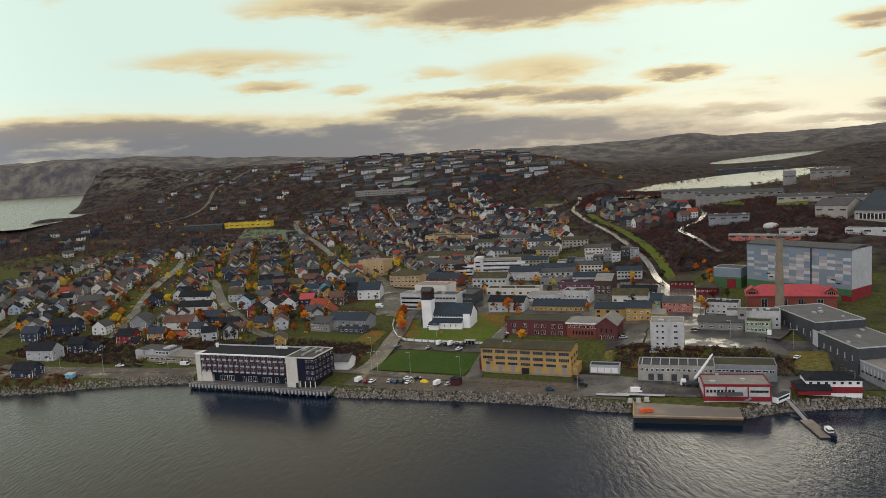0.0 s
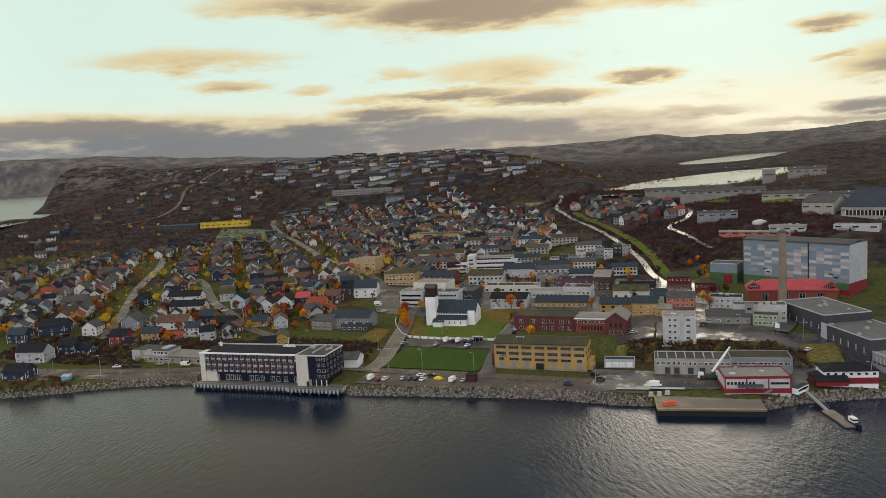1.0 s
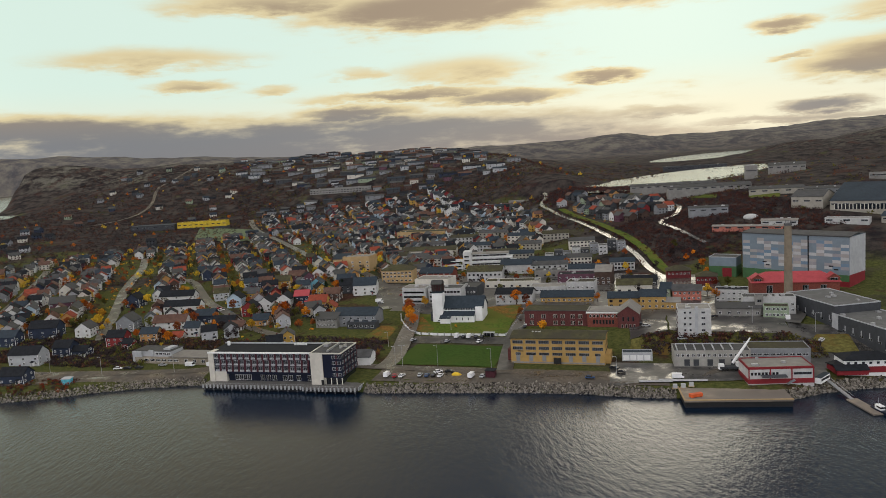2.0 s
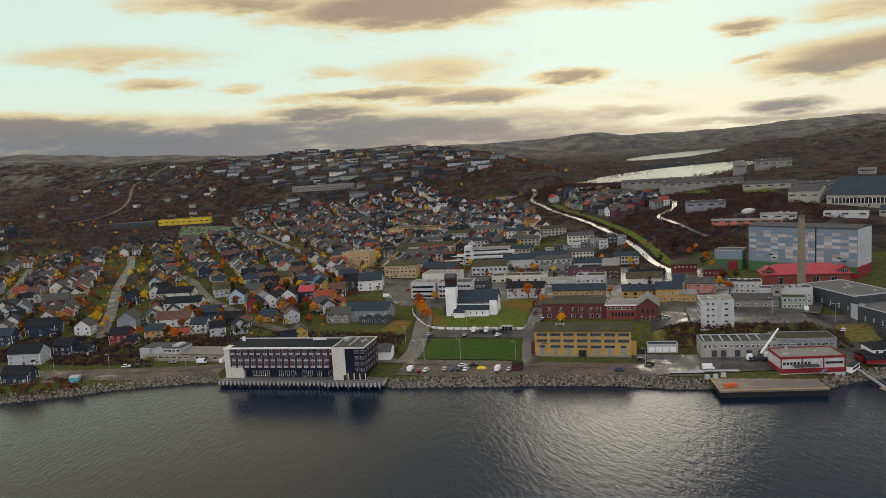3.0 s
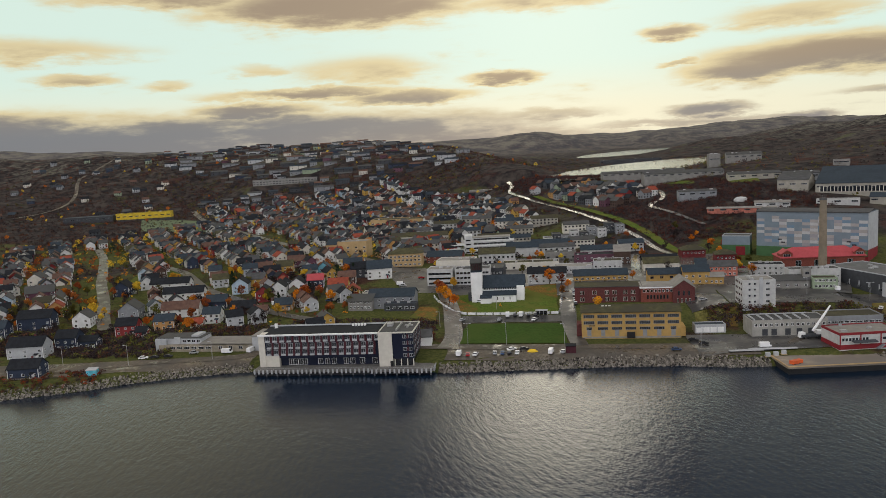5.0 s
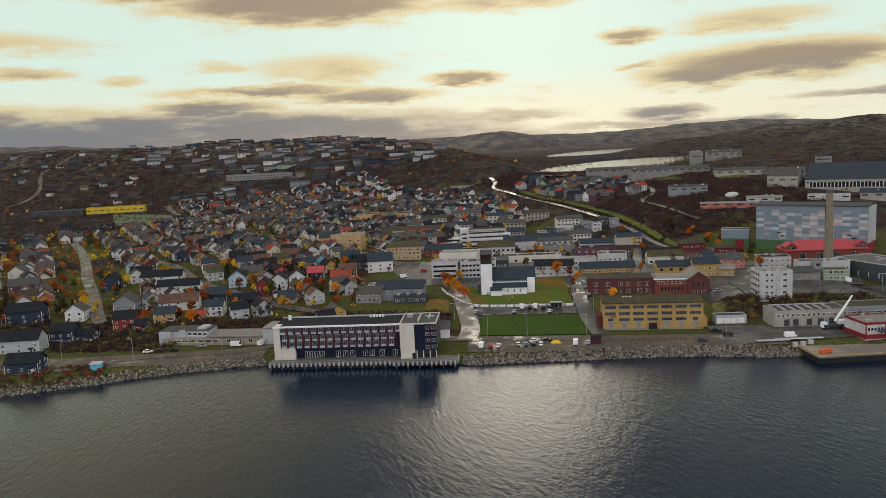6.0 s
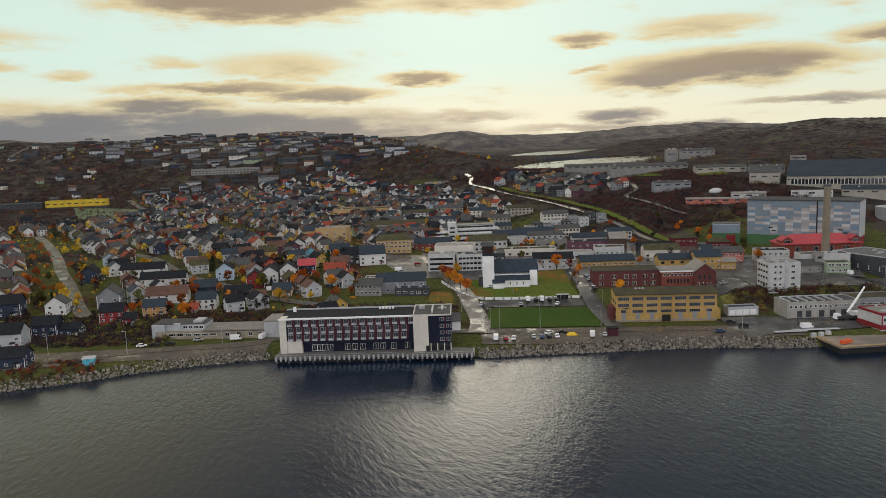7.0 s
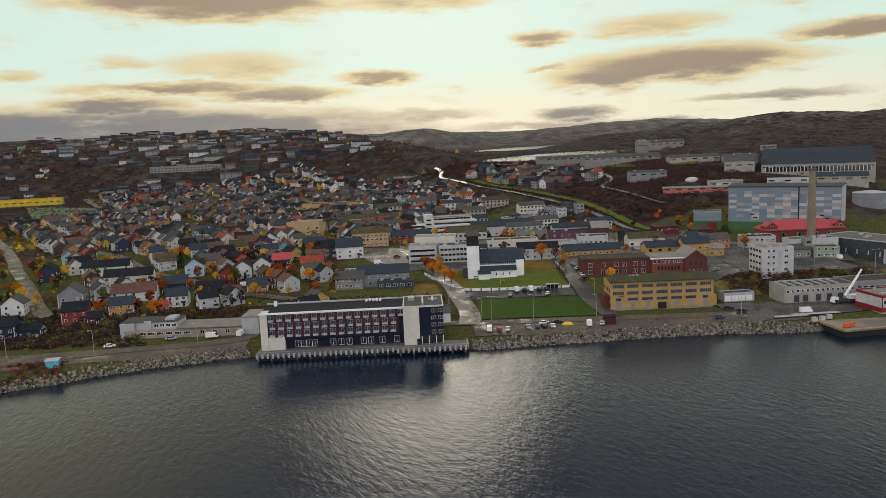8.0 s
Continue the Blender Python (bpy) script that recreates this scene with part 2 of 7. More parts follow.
WHITE = surface("white_paint", (0.72, 0.72, 0.70), 0.65, vary=0.06, scale=0.4)
DULL_WHITE = surface("weathered_white_render", (0.42, 0.42, 0.405), 0.75, vary=0.14, scale=0.3, patch=0.12)
BARE = surface("bare_concrete_wall", (0.29, 0.28, 0.25), 0.8, vary=0.15, scale=0.3, patch=0.1)
CREAM_PANEL = surface("cream_wall_panels", (0.30, 0.28, 0.235), 0.7, vary=0.12, scale=0.3, patch=0.1)
OFFWHITE = surface("cream_render", (0.54, 0.51, 0.44), 0.75, vary=0.08, scale=0.4)
NAVY = surface("navy_cladding", (0.0096, 0.0128, 0.0272), 0.5, vary=0.15, scale=0.5)
MAROON = surface("maroon_panel", (0.060, 0.018, 0.024), 0.65, vary=0.12, scale=0.5)
YELLOW = surface("ochre_render", (0.38, 0.245, 0.085), 0.8, vary=0.12, scale=0.35)
BRICK = surface("red_brick", (0.105, 0.036, 0.034), 0.85, vary=0.22, scale=1.5)
BRICK_LIGHT = surface("orange_brick", (0.19, 0.058, 0.042), 0.85, vary=0.22, scale=1.5)
TAN = surface("tan_render", (0.40, 0.28, 0.14), 0.8, vary=0.1, scale=0.4)
GREY = surface("grey_cladding", (0.2080, 0.2160, 0.2240), 0.6, vary=0.12, scale=0.4)
WEATHERED = surface("weathered_cladding", (0.21, 0.203, 0.186), 0.7, vary=0.15, scale=0.3)
LIGHT_GREY = surface("light_grey_cladding", (0.37, 0.38, 0.385), 0.6, vary=0.1, scale=0.4)
DARK_GREY = surface("dark_grey_cladding", (0.0496, 0.0528, 0.0576), 0.55, vary=0.15, scale=0.4)
ROOF_DARK = surface("dark_roofing", (0.0136, 0.0152, 0.0184), 0.8, vary=0.3, scale=0.5, patch=0.06, spec=0.13)
ROOF_GREY = surface("grey_roofing", (0.062, 0.062, 0.062), 0.7, vary=0.25, scale=0.3, patch=0.06, second=(0.06, 0.06, 0.055), spec=0.14)
ROOF_MOSS = surface("mossy_roofing", (0.0600, 0.0560, 0.0280), 0.9, vary=0.3, scale=0.4, patch=0.08, second=(0.05, 0.045, 0.03), spec=0.14)
ROOF_PALE = surface("pale_roofing", (0.20, 0.187, 0.165), 0.6, vary=0.15, scale=0.3, patch=0.05)
ROOF_SLATE = surface("slate_blue_roof", (0.0256, 0.0360, 0.0464), 0.65, vary=0.2, scale=0.6, spec=0.14)
ROOF_RED = surface("red_tile_roof", (0.22, 0.05, 0.028), 0.8, vary=0.2, scale=0.6, spec=0.14)
ROOF_PINK = surface("red_metal_roof", (0.34, 0.058, 0.064), 0.6, vary=0.12, scale=0.4)
RED_PAINT = surface("red_paint", (0.19, 0.020, 0.025), 0.6, vary=0.12, scale=0.4)
GLASS = surface("window_glass", (0.012, 0.015, 0.02), 0.12, vary=0.2, scale=0.2, spec=0.8)
STEEL = surface("galvanised_steel", (0.42, 0.42, 0.42), 0.45, metal=0.7, vary=0.15, scale=1.0)
BLACK = surface("black_rubber", (0.02, 0.02, 0.02), 0.8, vary=0.2, scale=2.0)


# ==== terrain ====
TH = radians(-18.5)
AX = Vector((math.cos(TH), math.sin(TH), 0))
AY = Vector((-math.sin(TH), math.cos(TH), 0))
ORIGIN = Vector((-135.5, 376.6, 0))


def at(u, v):
    """Plan place of a point u metres along the waterfront and v metres inland."""
    return ORIGIN + u * AX + v * AY


def to_uv(x, y):
    d = Vector((x, y, 0)) - ORIGIN
    return d.dot(AX), d.dot(AY)


def poly(c, x, y):
    return c[0] + c[1] * x + c[2] * y + (c[3] * x * x + c[4] * x * y + c[5] * y * y) / 1000


def ease(x, lo, hi):
    s = min(1.0, max(0.0, (x - lo) / (hi - lo)))
    return s * s * (3 - 2 * s)


XS = (-900, -550, -300, -150, -20, 110, 220, 340, 600)
YS = (380, 450, 540, 650, 800, 1000, 1200, 1450, 1700, 2000)
HEIGHTS = (
    (4, 5, 4, 4, 4, 6, 12, 11, 8),
    (6, 7, 6, 9, 11, 13, 15, 20, 15),
    (8, 8, 8, 14, 13, 14, 20, 40, 35),
    (10, 7, 10, 14, 14, 16, 39, 55, 55),
    (5, 5, 8, 10, 13, 28, 43, 60, 82),
    (3, 9, 7, 7, 13, 24, 56, 55, 75),
    (18, 10, 12, 12, 22, 50, 76, 54, 58),
    (16, 14, 20, 46, 77, 92, 93, 52, 56),
    (-6, 52, 80, 95, 104, 106, 97, 75, 60),
    (84, 102, 104, 108, 110, 110, 104, 86, 66))


# height by distance inland, for places along the waterfront
BANKS = ((-60, ((20, 4), (38, 4.6), (52, 8), (80, 9.5), (150, 12.5))), (70, ((20, 4), (40, 4.6), (50, 7.5), (80, 10), (150, 12.5))), (84, ((20, 4), (70, 6), (80, 7.5), (120, 9.5), (150, 12))),
         (140, ((20, 4), (70, 6), (80, 7.5), (120, 10), (150, 12.5))), (150, ((20, 4), (62, 5), (78, 8.5), (93, 10.5), (150, 12.8))), (205, ((20, 4), (62, 5), (74, 8.5), (93, 10.8), (150, 13))),
         (222, ((20, 4.2), (62, 5), (73, 12), (100, 12.8), (150, 14))), (284, ((20, 4.2), (64, 5), (75, 12), (100, 12.8), (150, 14))), (300, ((30, 4), (60, 6), (100, 10), (125, 12.5), (150, 14.5))), (340, ((30, 4), (60, 6), (100, 10), (125, 12.5), (150, 14.5))))


def chain(pairs, x):
    if x <= pairs[0][0]:
        return pairs[0][1]
    for (a, p), (b, q) in zip(pairs, pairs[1:]):
        if x <= b:
            return p + (q - p) * (x - a) / (b - a)
    return pairs[-1][1]


def near_shore(u, v):
    if u <= BANKS[0][0]:
        return chain(BANKS[0][1], v)
    for (a, p), (b, q) in zip(BANKS, BANKS[1:]):
        if u <= b:
            s = (u - a) / (b - a)
            return chain(p, v) * (1 - s) + chain(q, v) * s
    return chain(BANKS[-1][1], v)


def spline(p0, p1, p2, p3, s):
    return p1 + 0.5 * s * (p2 - p0 + s * (2 * p0 - 5 * p1 + 4 * p2 - p3 + s * (3 * (p1 - p2) + p3 - p0)))


def cell(axis, x):
    x = min(max(x, axis[0]), axis[-1])
    i = 0
    while i < len(axis) - 2 and x > axis[i + 1]:
        i += 1
    return i, (x - axis[i]) / (axis[i + 1] - axis[i])


def inland(x, y):
    i, a = cell(XS, x)
    j, b = cell(YS, y)
    cols = []
    for q in (-1, 0, 1, 2):
        row = HEIGHTS[min(max(j + q, 0), len(YS) - 1)]
        cols.append(spline(*(row[min(max(i + p, 0), len(XS) - 1)] for p in (-1, 0, 1, 2)), a))
    return spline(*cols, b)


def hinter(u, v):
    """0 on the waterfront, 1 in the town behind it and beyond its ends."""
    return max(ease(v, 140, 200), ease(-u, 100, 220), ease(u, 345, 420))


def rise(x, y):
    """Slope of the hinterland over the plan's levels."""
    return poly((-2.16, -0.0117, 0.0038, 0.0018, -0.0112, 0.0029), min(900, max(-900, x)), min(1500, y)) * hinter(*to_uv(x, y))


def site(x, y):
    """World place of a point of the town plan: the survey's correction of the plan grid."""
    u, v = to_uv(x, y)
    k = hinter(u, v)
    px, py = x, y
    if k < 1:
        un, vn = min(345, max(-150, u)), min(200, max(-60, v))
        near = at(u + poly((-2.67, 0.0479, 0.0093, -0.204, -0.0543, 0.0083), un, vn), v + poly((6.05, -0.0697, 0.0035, 0.01, -0.1794, -0.0528), un, vn))
        px, py = near.x, near.y
    if k > 0:
        xf, yf = min(900, max(-900, x)), min(1500, max(380, y))
        fx, fy = x + poly((13.27, -0.0134, -0.0433, -0.0431, -0.0331, 0.0285), xf, yf), y + poly((8.71, -0.0799, 0.0059, -0.028, 0.053, -0.0522), xf, yf)
        px, py = px + k * (fx - px), py + k * (fy - py)
    return px, py


def swing(x, y, turn):
    """World heading in degrees of a line that lies at turn degrees on the plan."""
    dx, dy = 4 * math.cos(radians(turn)), 4 * math.sin(radians(turn))
    (ax, ay), (bx, by) = site(x - dx, y - dy), site(x + dx, y + dy)
    return math.degrees(math.atan2(by - ay, bx - ax))


# the shore as distance inland from the quay line, by place along it
SHORE = ((-900, -30), (-300, -75), (-140, -55), (-92, -33), (-66, -22), (-51, -12), (-30, -3), (-5, 4), (20, 8), (60, 6), (86, 1), (113, 4), (138, 6.5), (162, 9), (186, 9.7), (209, 7),
         (222, 8), (268, 9), (289, 23), (310, 31), (328, 37), (500, 90), (900, 120))


def shore(u):
    for (a, p), (b, q) in zip(SHORE, SHORE[1:]):
        if u <= b:
            s = (u - a) / (b - a)
            return p + (q - p) * min(1, max(0, s))
    return SHORE[-1][1]


# far hills: place, half widths, height
HILLS = ((1330, 3900, 190, 230, 34), (2050, 3700, 230, 240, 34), (3100, 4300, 600, 300, 40), (-2300, 4850, 900, 330, 62), (1290, 1850, 330, 300, 48), (1230, 1350, 240, 240, 40), (1900, 1700, 400, 500, 84),
         (-860, 2150, 110, 240, 26), (2300, 2700, 500, 400, 80))


# level building plots: place, turn, half length, half depth, height
PADS = ((-112, 1390, radians(-6), 56, 14, 44), (152, 1054, radians(-8), 75, 12, 33))


def ground_z(x, y):
    u, v = to_uv(x, y)
    d = v - shore(u)
    town = inland(x, y)
    n = noise.noise((x * 0.006, y * 0.006, 3.1)) + 0.5 * noise.noise((x * 0.014, y * 0.014, 7.7)) + 0.25 * noise.noise((x * 0.04, y * 0.04, 1.3))
    wild = max(ease(y, 1350, 1800) * (1 - 0.6 * ease(-x, 500, 800)), ease(x, 330, 600) * ease(y, 600, 900), 0.35 * ease(-x, 480, 800) * ease(y, 700, 1000))
    k = hinter(u, v)
    town = near_shore(u, v) * (1 - k) + town * k if k < 1 else town
    z = town + rise(x, y) + n * (0.5 * k + 9 * wild)
    far = ease(y, 2000, 2700)
    side = ease(x, 600, 1100)
    if far > 0 or side > 0:
        k = max(far, side)
        z = z * (1 - k) + k * (46 + 8 * n)
        slow = noise.noise((x * 0.0011, y * 0.0011, 2.2)) + 0.4 * noise.noise((x * 0.0035, y * 0.002, 6.1))
        z += far * (ease(y, 3500, 4150) * (86 + 16 * slow + 46 * ease(-x, 300, 1300)) + 14 * ease(y, 2500, 3200))
    for hx, hy, wx, wy, h in HILLS:
        p, q = (x - hx) / wx, (y - hy) / wy
        r = p * p + q * q
        if r < 9:
            z += h * 0.92 * math.exp(-0.75 * r ** 1.7) * (1 + 0.1 * n)
    # the second fjord beyond the west side of the town
    edge = -842 - (0.13 if y > 1700 else 0.3) * (y - 1700) - 0.25 * max(0, y - 2500) + 18 * n
    fj = ease(edge - x, -10, 40) * ease(y, 1180, 1330) * (1 - ease(y, 4350, 4480))
    z = z * (1 - fj) + 36 * fj
    # waterfront: flat quay land, then the bank
    flat = ease(d, 16, 60)
    z = 3.9 * (1 - flat) + z * flat
    if d < 12:
        z = -5 + (z + 5) * ease(d, -9, 10)
    for hx, hy, ang, wx, wy, level in PADS:
        if abs(x - hx) + abs(y - hy) < 300:
            c, s = math.cos(ang), math.sin(ang)
            r = max(abs((x - hx) * c + (y - hy) * s) / wx, abs((y - hy) * c - (x - hx) * s) / wy * 0.7)
            k = 1 - ease(r, 1.0, 1.9)
            z = z * (1 - k) + (level + rise(hx, hy)) * k
    # the two lakes lie in a hollow
    for lx, ly, ang, ra, rb, lz in LAKES:
        c, s = math.cos(ang), math.sin(ang)
        p, q = ((x - lx) * c + (y - ly) * s) / ra, (-(x - lx) * s + (y - ly) * c) / rb
        r = math.sqrt(p * p + q * q)
        if r < 1.5:
            k = 1 - ease(r, 0.92, 1.5)
            z = z * (1 - k) + (lz - 4 * (1 - ease(r, 0.6, 1.06)) + 1.5 * ease(r, 1.0, 1.4)) * k
    return z


LAKES = ((485, 1185, radians(47), 340, 92, 54.5), (1180, 2520, radians(52), 600, 120, 56))


def linked(name, bm, mats, parent=None, label="", smooth_faces=False):
    me = bpy.data.meshes.new(name)
    bm.to_mesh(me)
    bm.free()
    for m in (mats if isinstance(mats, (list, tuple)) else [mats]):
        me.materials.append(m)
    if smooth_faces:
        me.polygons.foreach_set("use_smooth", [True] * len(me.polygons))
    ob = new(name, me)
    if parent:
        ob.parent = parent
    if label:
        ob["label"] = label
    return ob


def part(name, bm, mats, parent, label=""):
    return linked(name, bm, mats, parent, label)


def sheet(name, verts, faces, mats, smooth_faces=True):
    me = bpy.data.meshes.new(name)
    me.from_pydata(verts, [], faces)
    for m in (mats if isinstance(mats, (list, tuple)) else [mats]):
        me.materials.append(m)
    if smooth_faces:
        me.polygons.foreach_set("use_smooth", [True] * len(me.polygons))
    return new(name, me)


def build_ground():
    rows = [250 + 3.2 * i for i in range(110)]
    step = 3.4
    while rows[-1] < 4950:
        step = min(step * 1.022, 60)
        rows.append(rows[-1] + step)
    cols = 250
    verts, faces = [], []
    for y in rows:
        for i in range(cols + 1):
            s = i / cols
            x = (-0.92 + 2.65 * s) * (y + 230)
            verts.append((*site(x, y), ground_z(x, y)))
    w = cols + 1
    for r in range(len(rows) - 1):
        for i in range(cols):
            k = r * w + i
            faces.append((k, k + 1, k + 1 + w, k + w))
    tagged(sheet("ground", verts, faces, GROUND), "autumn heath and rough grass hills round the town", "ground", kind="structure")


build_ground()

bm = bmesh.new()
bmesh.ops.create_grid(bm, x_segments=2, y_segments=2, size=7000)
tagged(linked("water", bm, WATER), "dark rippled fjord water with silver glitter", "water", kind="structure")
for i, (lx, ly, ang, ra, rb, lz) in enumerate(LAKES):
    bm = bmesh.new()
    bmesh.ops.create_circle(bm, cap_ends=True, segments=64, radius=1.05, matrix=pose(*site(lx, ly), lz, 0, 0, math.degrees(ang)) @ Matrix.Diagonal((ra, rb, 1, 1)))
    tagged(linked("lake_water", bm, LAKE), "calm bright lake between low hills", "lake", kind="structure")
bm = bmesh.new()
bm.faces.new([bm.verts.new(p) for p in ((-5200, 1150, 44), (-650, 1150, 44), (-670, 1300, 44), (-800, 1760, 44), (-1170, 2775, 44), (-1720, 4500, 44), (-5200, 4500, 44))])
tagged(linked("inner_fjord_water", bm, FJORD), "pale calm fjord arm beyond the town", "water", kind="structure")


# ==== town: kit of parts ====
def box(bm, x0, x1, y0, y1, z0, z1, mat=0):
    vs = [bm.verts.new(p) for p in ((x0, y0, z0), (x1, y0, z0), (x1, y1, z0), (x0, y1, z0), (x0, y0, z1), (x1, y0, z1), (x1, y1, z1), (x0, y1, z1))]
    for f in ((0, 3, 2, 1), (4, 5, 6, 7), (0, 1, 5, 4), (1, 2, 6, 5), (2, 3, 7, 6), (3, 0, 4, 7)):
        bm.faces.new([vs[i] for i in f]).material_index = mat
    return vs


def prism(bm, outline, y0, y1, mat=0):
    """An outline in x and z, drawn out along y."""
    a = [bm.verts.new((x, y0, z)) for x, z in outline]
    b = [bm.verts.new((x, y1, z)) for x, z in outline]
    n = len(outline)
    bm.faces.new(a).material_index = mat
    bm.faces.new(b[::-1]).material_index = mat
    for i in range(n):
        j = (i + 1) % n
        bm.faces.new((a[j], a[i], b[i], b[j])).material_index = mat


def slab(bm, corners, thick, mat=0):
    """A plate: four corners of its top face, and its thickness downwards."""
    a = [bm.verts.new(p) for p in corners]
    b = [bm.verts.new((x, y, z - thick)) for x, y, z in corners]
    bm.faces.new(a).material_index = mat
    bm.faces.new(b[::-1]).material_index = mat
    for i in range(4):
        j = (i + 1) % 4
        bm.faces.new((a[i], b[i], b[j], a[j])).material_index = mat


def tube(bm, p, q, r0, r1, sides=8, mat=0):
    p, q = Vector(p), Vector(q)
    ahead = (q - p).normalized()
    side = ahead.orthogonal().normalized()
    other = ahead.cross(side)
    rings = []
    for c, r in ((p, r0), (q, r1)):
        rings.append([bm.verts.new(c + r * (math.cos(6.2832 * i / sides) * side + math.sin(6.2832 * i / sides) * other)) for i in range(sides)])
    for i in range(sides):
        j = (i + 1) % sides
        bm.faces.new((rings[0][i], rings[0][j], rings[1][j], rings[1][i])).material_index = mat
    bm.faces.new(rings[0][::-1]).material_index = mat
    bm.faces.new(rings[1]).material_index = mat


KEPT = {}


def shared(key, build, mats):
    """A mesh that alike pieces share, built once."""
    if key not in KEPT:
        bm = bmesh.new()
        build(bm)
        me = bpy.data.meshes.new(str(key[0]))
        bm.to_mesh(me)
        bm.free()
        for m in mats:
            me.materials.append(m)
        KEPT[key] = me
    return KEPT[key]


def piece(name, me, parent, m=None, label=""):
    ob = new(name, me)
    ob.parent = parent
    if m is not None:
        ob.matrix_basis = m
    if label:
        ob["label"] = label
    return ob


def root(name, u, v, turn=0.0, z=None, label="", category="", group="", kind=""):
    p = at(u, v)
    e = new(name)
    e.empty_display_size = 1
    e.matrix_world = pose(*site(p.x, p.y), ground_z(p.x, p.y) if z is None else z + rise(p.x, p.y), 0, 0, swing(p.x, p.y, -18.5 + turn))
    return tagged(e, label, category, group, kind)


TAKEN = []


def take(u, v, r):
    p = at(u, v)
    TAKEN.append((p.x, p.y, r))


SIDES = {"f": 0, "r": 90, "b": 180, "l": -90}


def window_mesh(w, h, frame_mat, bars=1):
    def build(bm):
        f = 0.10
        loops = []
        for y, a in ((0.02, 0), (-0.05, 0), (-0.05, f), (-0.012, f)):
            loops.append([bm.verts.new((sx * (w / 2 - a), y, z)) for sx, z in ((-1, a), (1, a), (1, h - a), (-1, h - a))])
        for p, q in zip(loops, loops[1:]):
            for k in range(4):
                bm.faces.new((p[k], p[(k + 1) % 4], q[(k + 1) % 4], q[k]))
        bm.faces.new(loops[-1]).material_index = 1
        for i in range(bars):
            x = -w / 2 + w * (i + 1) / (bars + 1)
            box(bm, x - 0.04, x + 0.04, -0.045, 0.02, f, h - f, 0)
    return shared(("window", w, h, frame_mat.name, bars), build, [frame_mat, GLASS])


def paned_window(parent, m, w, h, frame_mat, bars=1):
    """A window whose pane is a piece of its own."""
    def build(bm):
        f = 0.10
        loops = []
        for y, a in ((0.02, 0), (-0.05, 0), (-0.05, f), (-0.005, f)):
            loops.append([bm.verts.new((sx * (w / 2 - a), y, z)) for sx, z in ((-1, a), (1, a), (1, h - a), (-1, h - a))])
        for p, q in zip(loops, loops[1:]):
            for k in range(4):
                bm.faces.new((p[k], p[(k + 1) % 4], q[(k + 1) % 4], q[k]))
        for i in range(bars):
            x = -w / 2 + w * (i + 1) / (bars + 1)
            box(bm, x - 0.04, x + 0.04, -0.045, 0.0, f, h - f, 0)
    ob = piece("window", shared(("window_frame", w, h, frame_mat.name, bars), build, [frame_mat]), parent, m)
    piece("pane", shared(("pane", w, h), lambda bm: box(bm, -w / 2 + 0.1, w / 2 - 0.1, -0.02, -0.008, 0.1, h - 0.1), [GLASS]), ob)


def window_row(parent, half_w, half_d, side, z, n, w, h, frame_mat=None, margin=1.0, bars=1, x0=None, x1=None):
    """n windows along one side of a box of these half sizes; x runs to the right as one faces that side."""
    me = window_mesh(w, h, frame_mat or WHITE, bars)
    reach, out = (half_w, half_d) if side in "fb" else (half_d, half_w)
    a, b = -reach + margin if x0 is None else x0, reach - margin if x1 is None else x1
    for i in range(n):
        x = (a + b) / 2 if n == 1 else a + w / 2 + (b - a - w) * i / (n - 1)
        piece("window", me, parent, pose(0, 0, 0, 0, 0, SIDES[side]) @ pose(x, -out - 0.01, z))


def gable_shell(bm, w, d, h, rise, deep=2.0):
    """Walls with gables at both ends of the ridge, which runs along x."""
    a, b = w / 2, d / 2
    outline = [(-b, -deep), (b, -deep), (b, h), (0, h + rise), (-b, h)]
    left = [bm.verts.new((-a, y, z)) for y, z in outline]
    right = [bm.verts.new((a, y, z)) for y, z in outline]
    bm.faces.new(left[::-1])
    bm.faces.new(right)
    for i in range(5):
        j = (i + 1) % 5
        bm.faces.new((left[i], left[j], right[j], right[i]))


def gable_roof(bm, w, d, h, rise, over=0.5, thick=0.22):
    a = w / 2 + over
    slope = rise / (d / 2)
    b = d / 2 + over
    z0, z1 = h - slope * over + 0.10, h + rise + 0.10
    outline = [(-b, z0), (0, z1), (b, z0), (b, z0 + thick), (0, z1 + thick * 1.2), (-b, z0 + thick)]
    left = [bm.verts.new((-a, y, z)) for y, z in outline]
    right = [bm.verts.new((a, y, z)) for y, z in outline]
    bm.faces.new((left[0], left[5], left[4], left[1]))
    bm.faces.new((left[1], left[4], left[3], left[2]))
    bm.faces.new((right[1], right[4], right[5], right[0]))
    bm.faces.new((right[2], right[3], right[4], right[1]))
    for i in range(6):
        j = (i + 1) % 6
        bm.faces.new((left[i], left[j], right[j], right[i]))


def hip_roof(bm, w, d, h, rise, over=0.6, thick=0.25):
    a, b = w / 2 + over, d / 2 + over
    r = max(0.01, a - b) if a > b else 0.01
    low = [bm.verts.new(p) for p in ((-a, -b, h), (a, -b, h), (a, b, h), (-a, b, h))]
    base = [bm.verts.new(p) for p in ((-a, -b, h - thick), (a, -b, h - thick), (a, b, h - thick), (-a, b, h - thick))]
    p, q = bm.verts.new((-r, 0, h + rise)), bm.verts.new((r, 0, h + rise))
    bm.faces.new((low[0], low[1], q, p))
    bm.faces.new((low[1], low[2], q))
    bm.faces.new((low[2], low[3], p, q))
    bm.faces.new((low[3], low[0], p))
    bm.faces.new(base[::-1])
    for i in range(4):
        j = (i + 1) % 4
        bm.faces.new((base[i], base[j], low[j], low[i]))


